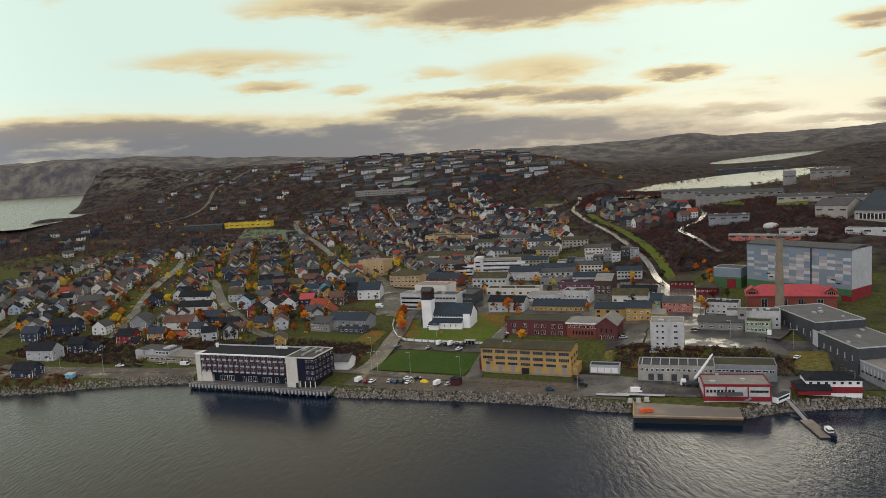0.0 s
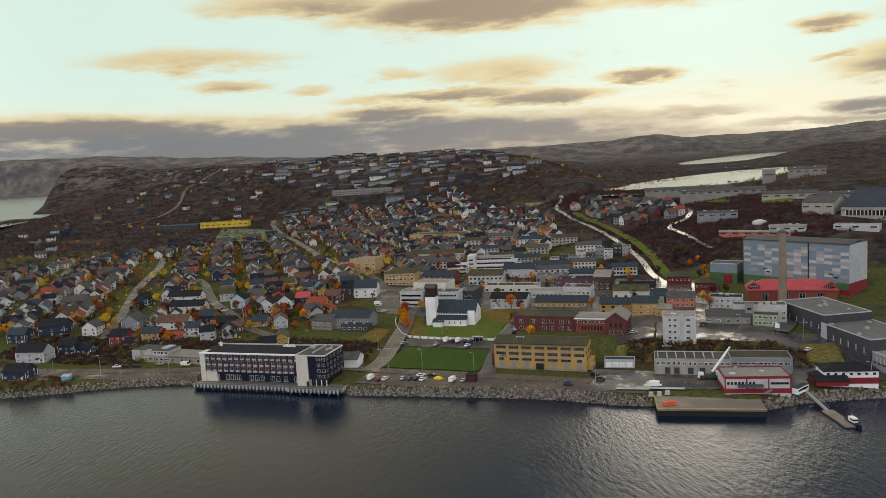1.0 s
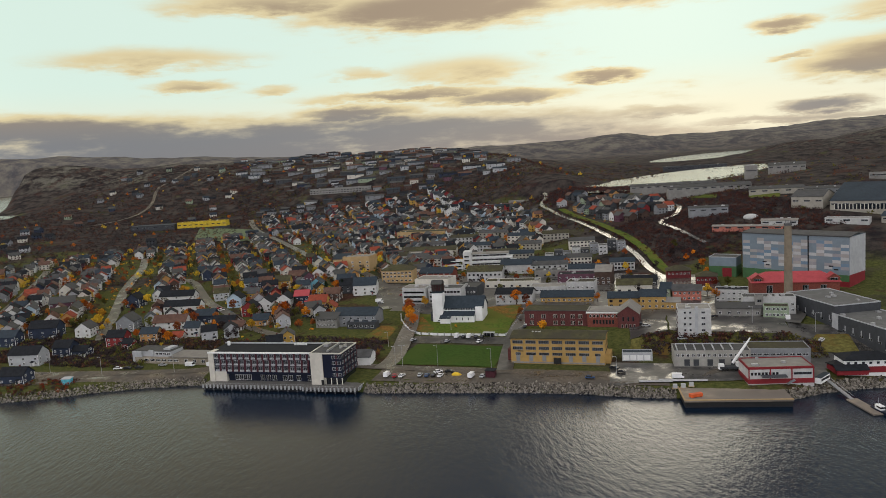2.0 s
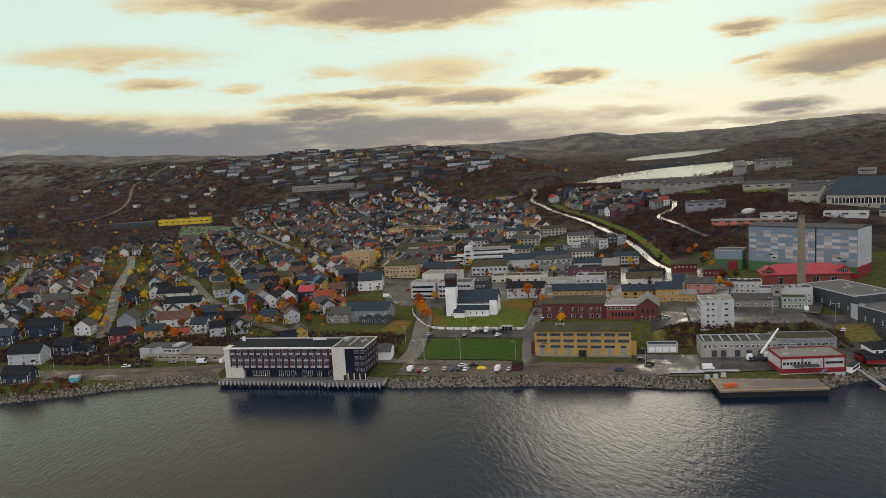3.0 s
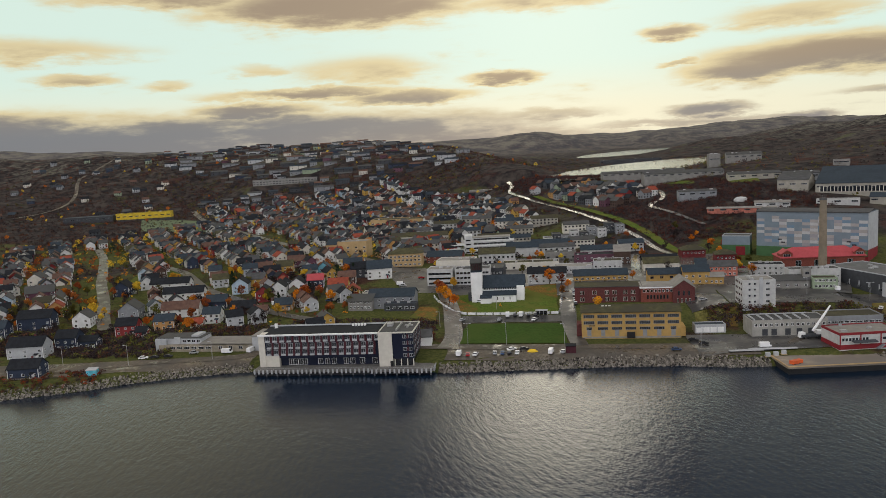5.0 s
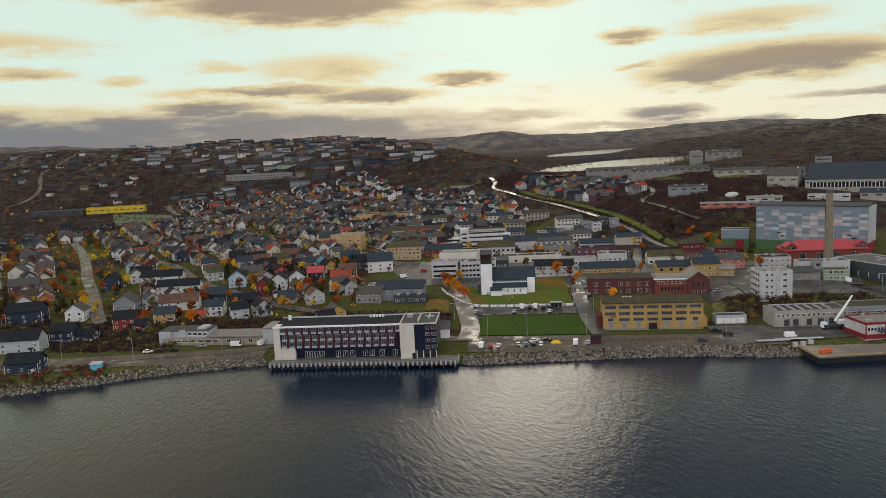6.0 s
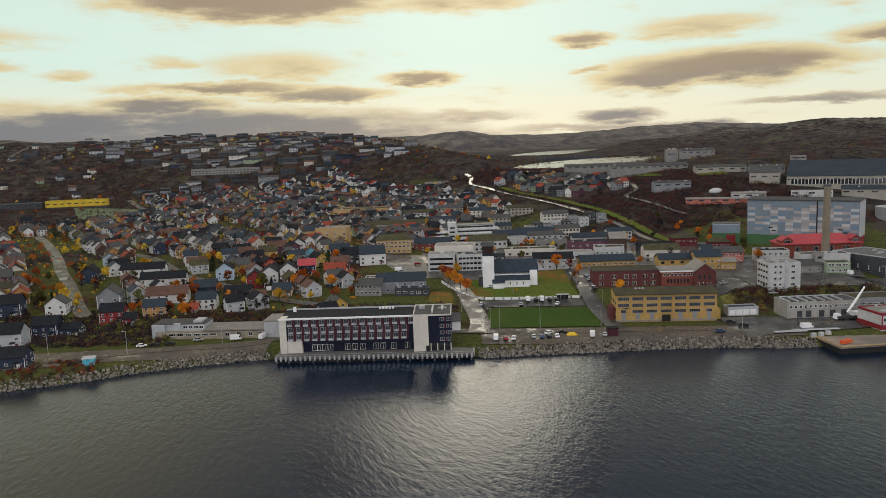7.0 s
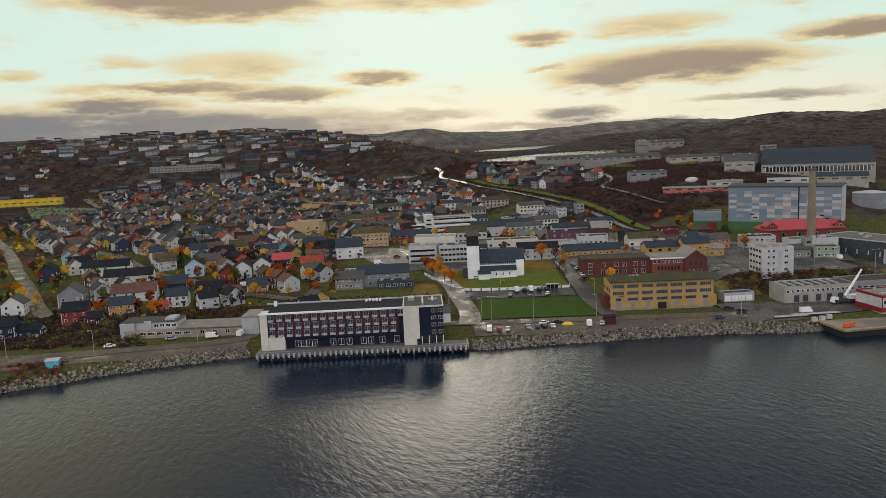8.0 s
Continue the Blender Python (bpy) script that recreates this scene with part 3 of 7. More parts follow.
def flat_roof(e, w, d, h, roof_mat, rim_mat, rim=0.5, over=0.0):
    a, b = w / 2 + over, d / 2 + over
    bm = bmesh.new()
    box(bm, -a + 0.3, a - 0.3, -b + 0.3, b - 0.3, h - 0.1, h + 0.12)
    part("roof", bm, roof_mat, e)
    bm = bmesh.new()
    box(bm, -a, a, -b, -b + 0.3, h, h + rim)
    box(bm, -a, a, b - 0.3, b, h, h + rim)
    box(bm, -a, -a + 0.3, -b + 0.3, b - 0.3, h, h + rim)
    box(bm, a - 0.3, a, -b + 0.3, b - 0.3, h, h + rim)
    part("parapet", bm, rim_mat, e)


def vents(e, w, d, h, n, rng, mat=None):
    for i in range(n):
        x, y = rng.uniform(-w / 2 + 2, w / 2 - 2), rng.uniform(-d / 2 + 1.5, d / 2 - 1.5)
        s = rng.uniform(0.5, 1.3)
        bm = bmesh.new()
        box(bm, x - s, x + s, y - s * 0.7, y + s * 0.7, h, h + rng.uniform(0.6, 1.3))
        part("roof_vent", bm, mat or STEEL, next((o for o in e.children if o.name.startswith("roof")), e))


def block(u, v, w, d, h, wall, roof, style="flat", wins=(), turn=0.0, z=None, label="", name="building", category="building", rise=2.5, rim=None, n_vents=0, seed=1, deep=3.0, group="town buildings"):
    """A plain building: its middle at u, v. wins: side, height, number, width, height, frame, bars."""
    e = root(name, u, v, turn, z, label, category, group)
    n = max(1, round(max(w, d) / min(w, d)))
    for i in range(n):
        s = (i + 0.5) / n - 0.5
        q = at(u, v) + Matrix.Rotation(radians(-18.5 + turn), 3, "Z") @ Vector((s * w if w > d else 0, s * d if d >= w else 0, 0))
        TAKEN.append((q.x, q.y, min(w, d) / 2 + 3))
    bm = bmesh.new()
    if style == "gable":
        gable_shell(bm, w, d, h, rise, deep)
    else:
        box(bm, -w / 2, w / 2, -d / 2, d / 2, -deep, h)
    part("wall", bm, wall, e)
    if style == "flat":
        flat_roof(e, w, d, h, roof, rim or wall)
    else:
        bm = bmesh.new()
        (gable_roof if style == "gable" else hip_roof)(bm, w, d, h, rise)
        part("roof", bm, roof, e)
    for side, wz, n, ww, wh, frame_mat, bars in wins:
        window_row(e, w / 2, d / 2, side, wz, n, ww, wh, frame_mat, bars=bars)
    if n_vents:
        vents(e, w, d, h if style == "flat" else h + rise * 0.6, n_vents, random.Random(seed))
    return e


def ribbon(name, pts, width, mat, lift=0.25, label="", category="road", xy=False):
    """A road along points, laid on the ground."""
    path = [Vector((p[0], p[1], 0)) if xy else at(*p) for p in pts]
    dense = []
    for i in range(len(path) - 1):
        p0, p1, p2, p3 = path[max(i - 1, 0)], path[i], path[i + 1], path[min(i + 2, len(path) - 1)]
        n = max(2, int((p2 - p1).length / 4))
        for k in range(n):
            dense.append(Vector((spline(p0.x, p1.x, p2.x, p3.x, k / n), spline(p0.y, p1.y, p2.y, p3.y, k / n), 0)))
    dense.append(path[-1])
    verts, faces = [], []
    for i, p in enumerate(dense):
        t = (dense[min(i + 1, len(dense) - 1)] - dense[max(i - 1, 0)]).normalized()
        nrm = Vector((-t.y, t.x, 0))
        zs = [ground_z(*(p + nrm * width * s).xy) for s in (-0.5, -0.17, 0.17, 0.5)]
        top = max(zs)
        for s, z in zip((-0.5, -0.17, 0.17, 0.5), zs):
            q = p + nrm * width * s
            verts.append((*site(q.x, q.y), 0.3 * z + 0.7 * top + lift))
    for i in range(len(dense) - 1):
        for k in range(3):
            a = i * 4 + k
            faces.append((a, a + 4, a + 5, a + 1))
    for p in dense[::2]:
        TAKEN.append((p.x, p.y, width / 2 + 3.5))
    ob = sheet(name, verts, faces, mat)
    return tagged(ob, label, category, kind="structure")


def yard(name, corners, mat, lift=0.2, step=4.0, label="", category="ground"):
    """A paved or planted patch between four corners (u, v), laid on the ground."""
    c = [at(*p) for p in corners]
    nu = max(2, int(max((c[1] - c[0]).length, (c[2] - c[3]).length) / step))
    nv = max(2, int(max((c[3] - c[0]).length, (c[2] - c[1]).length) / step))
    verts, faces = [], []
    for j in range(nv + 1):
        for i in range(nu + 1):
            p = c[0].lerp(c[1], i / nu).lerp(c[3].lerp(c[2], i / nu), j / nv)
            p += Vector((noise.noise(p * 0.11), noise.noise(p * 0.11 + Vector((9, 4, 2))), 0)) * 0.8
            verts.append((*site(p.x, p.y), ground_z(p.x, p.y) + lift))
    for j in range(nv):
        for i in range(nu):
            a = j * (nu + 1) + i
            faces.append((a, a + 1, a + nu + 2, a + nu + 1))
    return tagged(sheet(name, verts, faces, mat), label, category, kind="structure")


# ==== roads and yards ====
ribbon("waterfront_road", ((-300, 20), (-180, -8), (-130, -12), (-92, -6), (-54, 8), (-12, 17), (2, 33), (50, 36), (86, 30), (190, 28), (224, 26), (246, 40)), 8, GRAVEL, 0.3, "wet gravel and asphalt waterfront road", "road")
yard("waterfront_lot", ((85, 9), (222, 15), (222, 30), (85, 33)), GRAVEL, 0.2, label="muddy gravel waterfront car park", category="parking")
yard("shore_verge", ((-130, -26), (-4, 8), (-4, 20), (-130, 2)), GRAVEL, 0.15, label="bare brown gravel verge along the shore", category="verge")
yard("harbour_yard", ((196, 14), (292, 30), (292, 46), (196, 46)), ASPHALT, 0.35, label="wet asphalt harbour yard", category="yard")
yard("office_yard", ((284, 44), (345, 50), (345, 104), (288, 104)), ASPHALT, 0.3, label="wide wet asphalt yard below the workshops", category="yard")
ribbon("church_street", ((84, 28), (86, 46), (83, 75), (80, 98), (71, 140), (63, 190), (50, 205)), 9, STREET_CONCRETE, 0.4, "pale wet street beside the church lawn", "road")
yard("church_parking", ((88, 70.5), (146, 70.5), (146, 80), (88, 80)), ASPHALT, 0.3, label="asphalt car park between two lawns", category="parking")
ribbon("side_street", ((146, 30), (144, 60), (144, 90), (147, 140), (150, 200)), 8, ASPHALT, 0.4, "wet side street lined with parked cars", "road")
yard("lawn_lower", ((87, 35), (140, 35), (142, 67), (92, 68)), LAWN_DEEP, 0.35, label="mown green lawn by the waterfront", category="lawn")
yard("lawn_church", ((90, 84), (139, 84), (140, 146), (76, 122)), LAWN, 0.42, label="green churchyard lawn", category="lawn")
yard("leaf_litter", ((73, 100), (92, 85), (96, 92), (80, 124)), LEAF_FALL, 0.46, label="fallen orange leaves on the churchyard grass", category="leaves")
yard("leaf_litter_east", ((128, 128), (140, 112), (141, 146), (118, 140)), LEAF_FALL, 0.46, label="fallen orange leaves under the rowan trees", category="leaves")
yard("street_bank", ((58, 52), (76, 50), (74, 92), (64, 92)), LEAF_FALL, 0.3, label="rust-brown grass bank beside the street", category="grass")
yard("square", ((50, 128), (66, 140), (62, 205), (20, 215)), ASPHALT, 0.3, label="wet asphalt crossing and car park", category="square")
yard("town_centre", ((58, 128), (262, 108), (270, 240), (58, 262)), ASPHALT, 0.22, label="wet asphalt streets and yards of the town centre", category="street")
yard("traffic_island", ((292, 66), (314, 68), (315, 90), (299, 88)), ROUGH_GRASS, 0.55, label="gravelly grass island in the asphalt yard", category="island")
yard("tower_yard", ((227, 80), (287, 77), (287, 111), (227, 111)), ASPHALT, 0.27, label="wet asphalt yard round the white office tower", category="yard")
yard("brick_yard", ((206, 74), (226, 80), (226, 128), (206, 130)), ASPHALT, 0.35, label="asphalt yard with wet patches", category="yard")
ribbon("back_street", ((206, 130), (203, 170), (200, 215), (205, 250)), 9, GLOSSY_ROAD, 0.4, "rain-wet street shining between roofs", "road")
ribbon("road_verge", ((172, 520), (172, 550), (178, 599), (179, 661), (178, 745), (172, 850)), 8, LAWN, 0.3, "green grass verge along the hill road", "grass", xy=True)
ribbon("hill_road", ((162, 503), (162, 550), (168, 599), (169, 661), (168, 745), (162, 859), (167, 932), (183, 975), (190, 1020)), 5, GLOSSY_ROAD, 0.35, "rain-wet road shining up the hill", "road", xy=True)
yard("wet_square", ((226, 172), (262, 160), (266, 232), (232, 236)), GLOSSY_ROAD, 0.4, label="rain-wet open yard", category="square")
ribbon("works_road", ((295, 858), (275, 790), (262, 732), (241, 689), (217, 667), (218, 627), (223, 590)), 4.5, GLOSSY_ROAD, 0.6, "winding wet road through scrub", "road", xy=True)
ribbon("curved_street", ((-206, 647), (-192, 615), (-180, 578), (-165, 540), (-147, 508), (-126, 465), (-105, 440)), 7, ASPHALT, 0.4, "grey street curving between houses", "road", xy=True)
ribbon("west_street", ((-212, 462), (-218, 485), (-228, 533), (-245, 601), (-256, 660), (-275, 760), (-300, 860)), 7.5, ASPHALT, 0.4, "grey residential street", "road", xy=True)
ribbon("long_street", ((-38, 545), (-55, 620), (-100, 735), (-163, 967), (-225, 1150), (-250, 1260)), 8, ASPHALT, 0.6, "long street climbing through the houses", "road", xy=True)
ribbon("far_left_street", ((-300, 470), (-318, 560), (-345, 680), (-380, 800)), 7, ASPHALT, 0.4, "residential street with parked cars", "road", xy=True)
ribbon("workshop_road", ((290, 100), (300, 140), (270, 170), (240, 178)), 9, ASPHALT, 0.4, "wet road past the workshops", "road")
ribbon("upper_road", ((-520, 1330), (-480, 1500), (-505, 1700), (-470, 1900)), 6, GRAVEL, 1.0, "pale track over the heath", "road", xy=True)
yard("football_pitch", ((-352, 575), (-262, 560), (-322, 690), (-418, 700)), surface("pitch_turf", (0.11, 0.14, 0.075), 0.9, vary=0.2, scale=0.3), 1.2, label="green football pitch", category="pitch")
yard("grass_slope", ((-150, 165), (-108, 170), (-140, 225), (-165, 215)), LAWN, 0.3, label="bright grass slope above the street", category="lawn")
yard("plateau_meadow", ((268, 612), (312, 540), (300, 470), (272, 520)), LAWN, 0.9, label="green meadow below the works buildings", category="meadow")
yard("plateau_field", ((330, 470), (356, 455), (350, 430), (326, 440)), LAWN, 0.9, label="small green field on the plateau", category="meadow")
for u, v in ((288, 590), (290, 555), (292, 520), (288, 492), (340, 448)):
    take(u, v, 16)
yard("bank_meadow", ((205, 60), (225, 60), (228, 74), (207, 74)), ROUGH_GRASS, 0.3, label="rough grass bank", category="grass")


# ==== houses ====
HOUSE_WALLS = {"white": surface("white_boards", (0.58, 0.58, 0.555), 0.7, vary=0.08, scale=0.5), "cream": OFFWHITE, "grey": LIGHT_GREY, "mid_grey": GREY, "navy": surface("navy_boards", (0.03, 0.04, 0.065), 0.7, vary=0.15), "red": surface("barn_red_boards", (0.20, 0.03, 0.03), 0.75, vary=0.15),
               "yellow": surface("yellow_boards", (0.46, 0.29, 0.07), 0.75, vary=0.12), "ochre": surface("ochre_boards", (0.40, 0.22, 0.08), 0.75, vary=0.12), "blue": surface("pale_blue_boards", (0.36, 0.45, 0.52), 0.75, vary=0.1),
               "brown": surface("dark_brown_boards", (0.07, 0.045, 0.035), 0.75, vary=0.2), "dark": DARK_GREY, "green": surface("sage_boards", (0.24, 0.29, 0.2), 0.75, vary=0.12), "turquoise": surface("turquoise_boards", (0.14, 0.33, 0.40), 0.75, vary=0.12),
               "purple": surface("plum_boards", (0.11, 0.05, 0.07), 0.75, vary=0.15)}
HOUSE_ROOFS = {"dark": ROOF_DARK, "grey": ROOF_GREY, "red": ROOF_RED, "brown": surface("brown_tile_roof", (0.10, 0.055, 0.04), 0.75, vary=0.25), "slate": ROOF_SLATE, "pink": ROOF_PINK, "moss": ROOF_MOSS}


def house(x, y, turn, w, d, h, wall, roof, detail=1, rise=None, label=None, z=None):
    """A wooden house with its ridge along its own x. turn: degrees, in the world."""
    rise = rise or round(d * 0.38, 1)
    e = new("house")
    e.empty_display_size = 1
    gz = min(ground_z(x + 3, y), ground_z(x - 3, y), ground_z(x, y - 3)) if z is None else z
    e.matrix_world = pose(*site(x, y), gz, 0, 0, swing(x, y, turn))
    tone = wall.replace("mid_", "").replace("_", " ")
    cover = {"dark": "black", "slate": "slate-blue", "pink": "bright red", "moss": "mossy"}.get(roof, roof)
    tagged(e, label or f"{tone} wooden house with a {cover} gable roof among autumn gardens", "house", "houses of the town")
    wm, rm = HOUSE_WALLS[wall], HOUSE_ROOFS[roof]
    piece("wall", shared(("house_wall", w, d, h, rise, wall), lambda bm: gable_shell(bm, w, d, h, rise, 2.5), [wm]), e)
    cap = piece("roof", shared(("house_roof", w, d, h, rise, roof), lambda bm: gable_roof(bm, w, d, h, rise, 0.5), [rm]), e)
    if detail >= 1:
        piece("chimney", shared(("chimney",), lambda bm: (box(bm, -0.35, 0.35, -0.35, 0.35, -1.0, 0.9), box(bm, -0.45, 0.45, -0.45, 0.45, 0.9, 1.05)), [BRICK]), cap, pose(w * 0.18, 0.4, h + rise))
    frame_mat = OFFWHITE if wall == "white" else WHITE
    faces = -math.degrees(math.atan2(x + 90, y - 30)) - turn
    if detail >= 1:
        # the long side and the gable that look towards the water
        side = "f" if math.cos(radians(faces)) > 0 else "b"
        end = "l" if math.sin(radians(faces)) < 0 else "r"
        n = 3 if w > 9 else 2
        storeys = (0.9, 3.4) if h > 4.6 else (0.9,)
        for sz in storeys:
            window_row(e, w / 2, d / 2, side, sz, n if detail > 1 else 2, 1.3, 1.3, frame_mat, 1.0)
        window_row(e, w / 2, d / 2, end, 0.9, 2, 1.2, 1.3, frame_mat, 1.2)
        if detail > 1:
            window_row(e, w / 2, d / 2, end, 3.4, 2, 1.2, 1.3, frame_mat, 1.6)
            me = shared(("door", wall == "white"), lambda bm: (box(bm, -0.5, 0.5, -0.08, 0.0, 0, 2.05, 0), box(bm, -0.62, -0.5, -0.1, 0, 0, 2.15, 1), box(bm, 0.5, 0.62, -0.1, 0, 0, 2.15, 1)), [RED_PAINT if wall == "white" else WHITE, WHITE])
            piece("door", me, e, pose(0, 0, 0, 0, 0, SIDES[side]) @ pose(w * 0.32, -d / 2 - 0.01, 0.15))
            porch = shared(("porch", wall, roof), lambda bm: (box(bm, -0.9, 0.9, -1.5, 0.0, -1.2, 0.12, 2), box(bm, -0.9, -0.78, -1.45, -1.3, 0.1, 2.2, 0), box(bm, 0.78, 0.9, -1.45, -1.3, 0.1, 2.2, 0), slab(bm, ((-1.1, -1.75, 2.2), (1.1, -1.75, 2.2), (1.1, 0, 2.75), (-1.1, 0, 2.75)), 0.14, 1)), [WHITE, rm, CONCRETE])
            piece("porch", porch, e, pose(0, 0, 0, 0, 0, SIDES[side]) @ pose(w * 0.32, -d / 2 - 0.12, 0.1))
            # trim boards at the corners
            for sx in (-1, 1):
                for sy in (-1, 1):
                    piece("corner_board", shared(("corner_board", h), lambda bm: box(bm, -0.1, 0.1, -0.1, 0.1, 0, h - 0.1), [frame_mat]), e, pose(sx * (w / 2), sy * (d / 2), 0))
    TAKEN.append((x, y, max(w, d) * 0.62 + 1.5))
    return e


FAR = ([], [], [], [])
FAR_SLOTS = list(HOUSE_WALLS.values()) + list(HOUSE_ROOFS.values()) + [GLASS]


def far_house(x, y, turn, w, d, h, wall, roof, rise=None):
    """A house too far off to be told apart: walls, roof and window panes go into one joined mesh."""
    verts, faces, slots, _ = FAR
    rise = rise or d * 0.38
    m = pose(*site(x, y), ground_z(x, y) - 0.3, 0, 0, turn)
    wi, ri = list(HOUSE_WALLS).index(wall), len(HOUSE_WALLS) + list(HOUSE_ROOFS).index(roof)
    a, b = w / 2, d / 2
    k = len(verts)
    for sx in (-a, a):
        verts.extend(m @ Vector(q) for q in ((sx, -b, -3), (sx, b, -3), (sx, b, h), (sx, 0, h + rise), (sx, -b, h)))
    faces.extend(((k, k + 1, k + 2, k + 3, k + 4), (k + 5, k + 9, k + 8, k + 7, k + 6), (k, k + 4, k + 9, k + 5), (k + 1, k + 6, k + 7, k + 2)))
    slots.extend([wi] * 4)
    o, s = 0.5, rise / b
    k = len(verts)
    for sx in (-a - o, a + o):
        verts.extend(m @ Vector(q) for q in ((sx, -b - o, h - s * o + 0.1), (sx, 0, h + rise + 0.1), (sx, b + o, h - s * o + 0.1), (sx, b + o, h - s * o + 0.35), (sx, 0, h + rise + 0.4), (sx, -b - o, h - s * o + 0.35)))
    for i in range(6):
        j = (i + 1) % 6
        faces.append((k + i, k + j, k + 6 + j, k + 6 + i))
    faces.extend(((k, k + 5, k + 4, k + 1), (k + 1, k + 4, k + 3, k + 2), (k + 6, k + 7, k + 10, k + 11), (k + 7, k + 8, k + 9, k + 10)))
    slots.extend([ri] * 10)
    # panes on every side, set 3 cm proud
    for sy in (-1, 1):
        for i in range(3):
            for z in ((0.9, 3.4) if h > 4.6 else (0.9,)):
                cx, yy = -a + w * (i + 0.5) / 3, sy * (b + 0.03)
                k = len(verts)
                verts.extend(m @ Vector(q) for q in ((cx - 0.6, yy, z), (cx + 0.6, yy, z), (cx + 0.6, yy, z + 1.3), (cx - 0.6, yy, z + 1.3)))
                faces.append((k, k + 1, k + 2, k + 3))
                slots.append(len(FAR_SLOTS) - 1)
    for sx in (-1, 1):
        for cy in (-d * 0.22, d * 0.22):
            xx = sx * (a + 0.03)
            k = len(verts)
            verts.extend(m @ Vector(q) for q in ((xx, cy - 0.55, 0.9), (xx, cy + 0.55, 0.9), (xx, cy + 0.55, 2.2), (xx, cy - 0.55, 2.2)))
            faces.append((k, k + 1, k + 2, k + 3))
            slots.append(len(FAR_SLOTS) - 1)
    TAKEN.append((x, y, max(w, d) * 0.62 + 1.5))


# houses that stand out along the shore and the first streets: u, v, turn, length, depth, height, wall, roof
for u, v, turn, w, d, h, wall, roof in (
        (-118, 20, 10, 18, 10, 6.5, "grey", "dark"), (-107, 36, 8, 11, 9, 6.2, "navy", "dark"), (-97, 37, 8, 10, 6, 3.8, "navy", "dark"), (-84, 52, 12, 11, 9, 5.6, "red", "dark"), (-75, 49, 12, 6, 6, 3.2, "red", "dark"),
        (-67, 59, 12, 10.5, 8, 5.2, "ochre", "slate"), (-46, 71, 10, 9.5, 8, 5.4, "white", "slate"), (-117, 66, 100, 10, 9.5, 5.6, "white", "grey"), (-97, 80, 100, 12, 11, 6.5, "mid_grey", "grey"), (-70, 85, 14, 21, 10, 4.8, "white", "brown"),
        (-85, 122, 14, 25, 9, 5.6, "white", "dark"), (-108, 152, 14, 26, 9, 5.2, "white", "dark"), (-56, 102, 14, 12, 9, 4.5, "navy", "slate"), (-51, 62, 12, 6.5, 5.5, 2.8, "cream", "red"), (-98, -10, 10, 14, 9, 4.5, "navy", "dark"),
        (-134, 138, 100, 11, 10, 6.0, "navy", "dark"), (-190, 130, 20, 17, 10, 5.5, "purple", "grey"), (-223, 177, 105, 12, 10, 6.0, "cream", "grey"), (-142, 60, 10, 18, 10, 7.0, "navy", "dark"), (-157, 45, 5, 12, 9, 6.0, "navy", "slate"),
        (-56, 140, 100, 10, 10, 6.4, "blue", "dark"), (-33, 117, 100, 9.5, 9.5, 6.0, "red", "dark"), (-28, 130, 100, 12, 9, 6.2, "white", "dark"), (-20, 142, 100, 12, 9.5, 5.5, "white", "dark"), (-52, 157, 10, 12, 9, 5.6, "yellow", "grey"),
        (-10, 148, 15, 10, 8.5, 6.2, "navy", "pink"), (-15, 188, 100, 9.5, 8.5, 5.4, "turquoise", "slate"), (9, 131, 10, 12, 10, 6.2, "yellow", "red"), (19, 125, 100, 9, 8, 4.2, "yellow", "red"), (-44, 192, 14, 11, 9, 5.6, "yellow", "moss"),
        (-43, 216, 14, 12, 9, 5.2, "purple", "brown"), (26, 178, 14, 16, 12, 7.0, "white", "slate"), (12, 182, 14, 12, 10, 6.0, "dark", "dark"), (-14, 95, 10, 10, 8, 3.6, "ochre", "slate"), (-35, 88, 10, 14, 9, 4.0, "brown", "dark"), (-24, 84, 10, 8, 6, 3.0, "brown", "brown"),
        (-31, 233, 100, 11, 9, 5.4, "white", "dark"), (-59, 253, 100, 10, 9, 5.6, "yellow", "grey"), (-50, 238, 14, 11, 9, 5.4, "cream", "dark"), (2, 205, 14, 13, 9, 5.0, "dark", "slate"), (8, 158, 14, 11, 9, 5.4, "brown", "brown")):
    p = at(u, v)
    house(p.x, p.y, -18.5 + turn, w, d, h, wall, roof, 2)


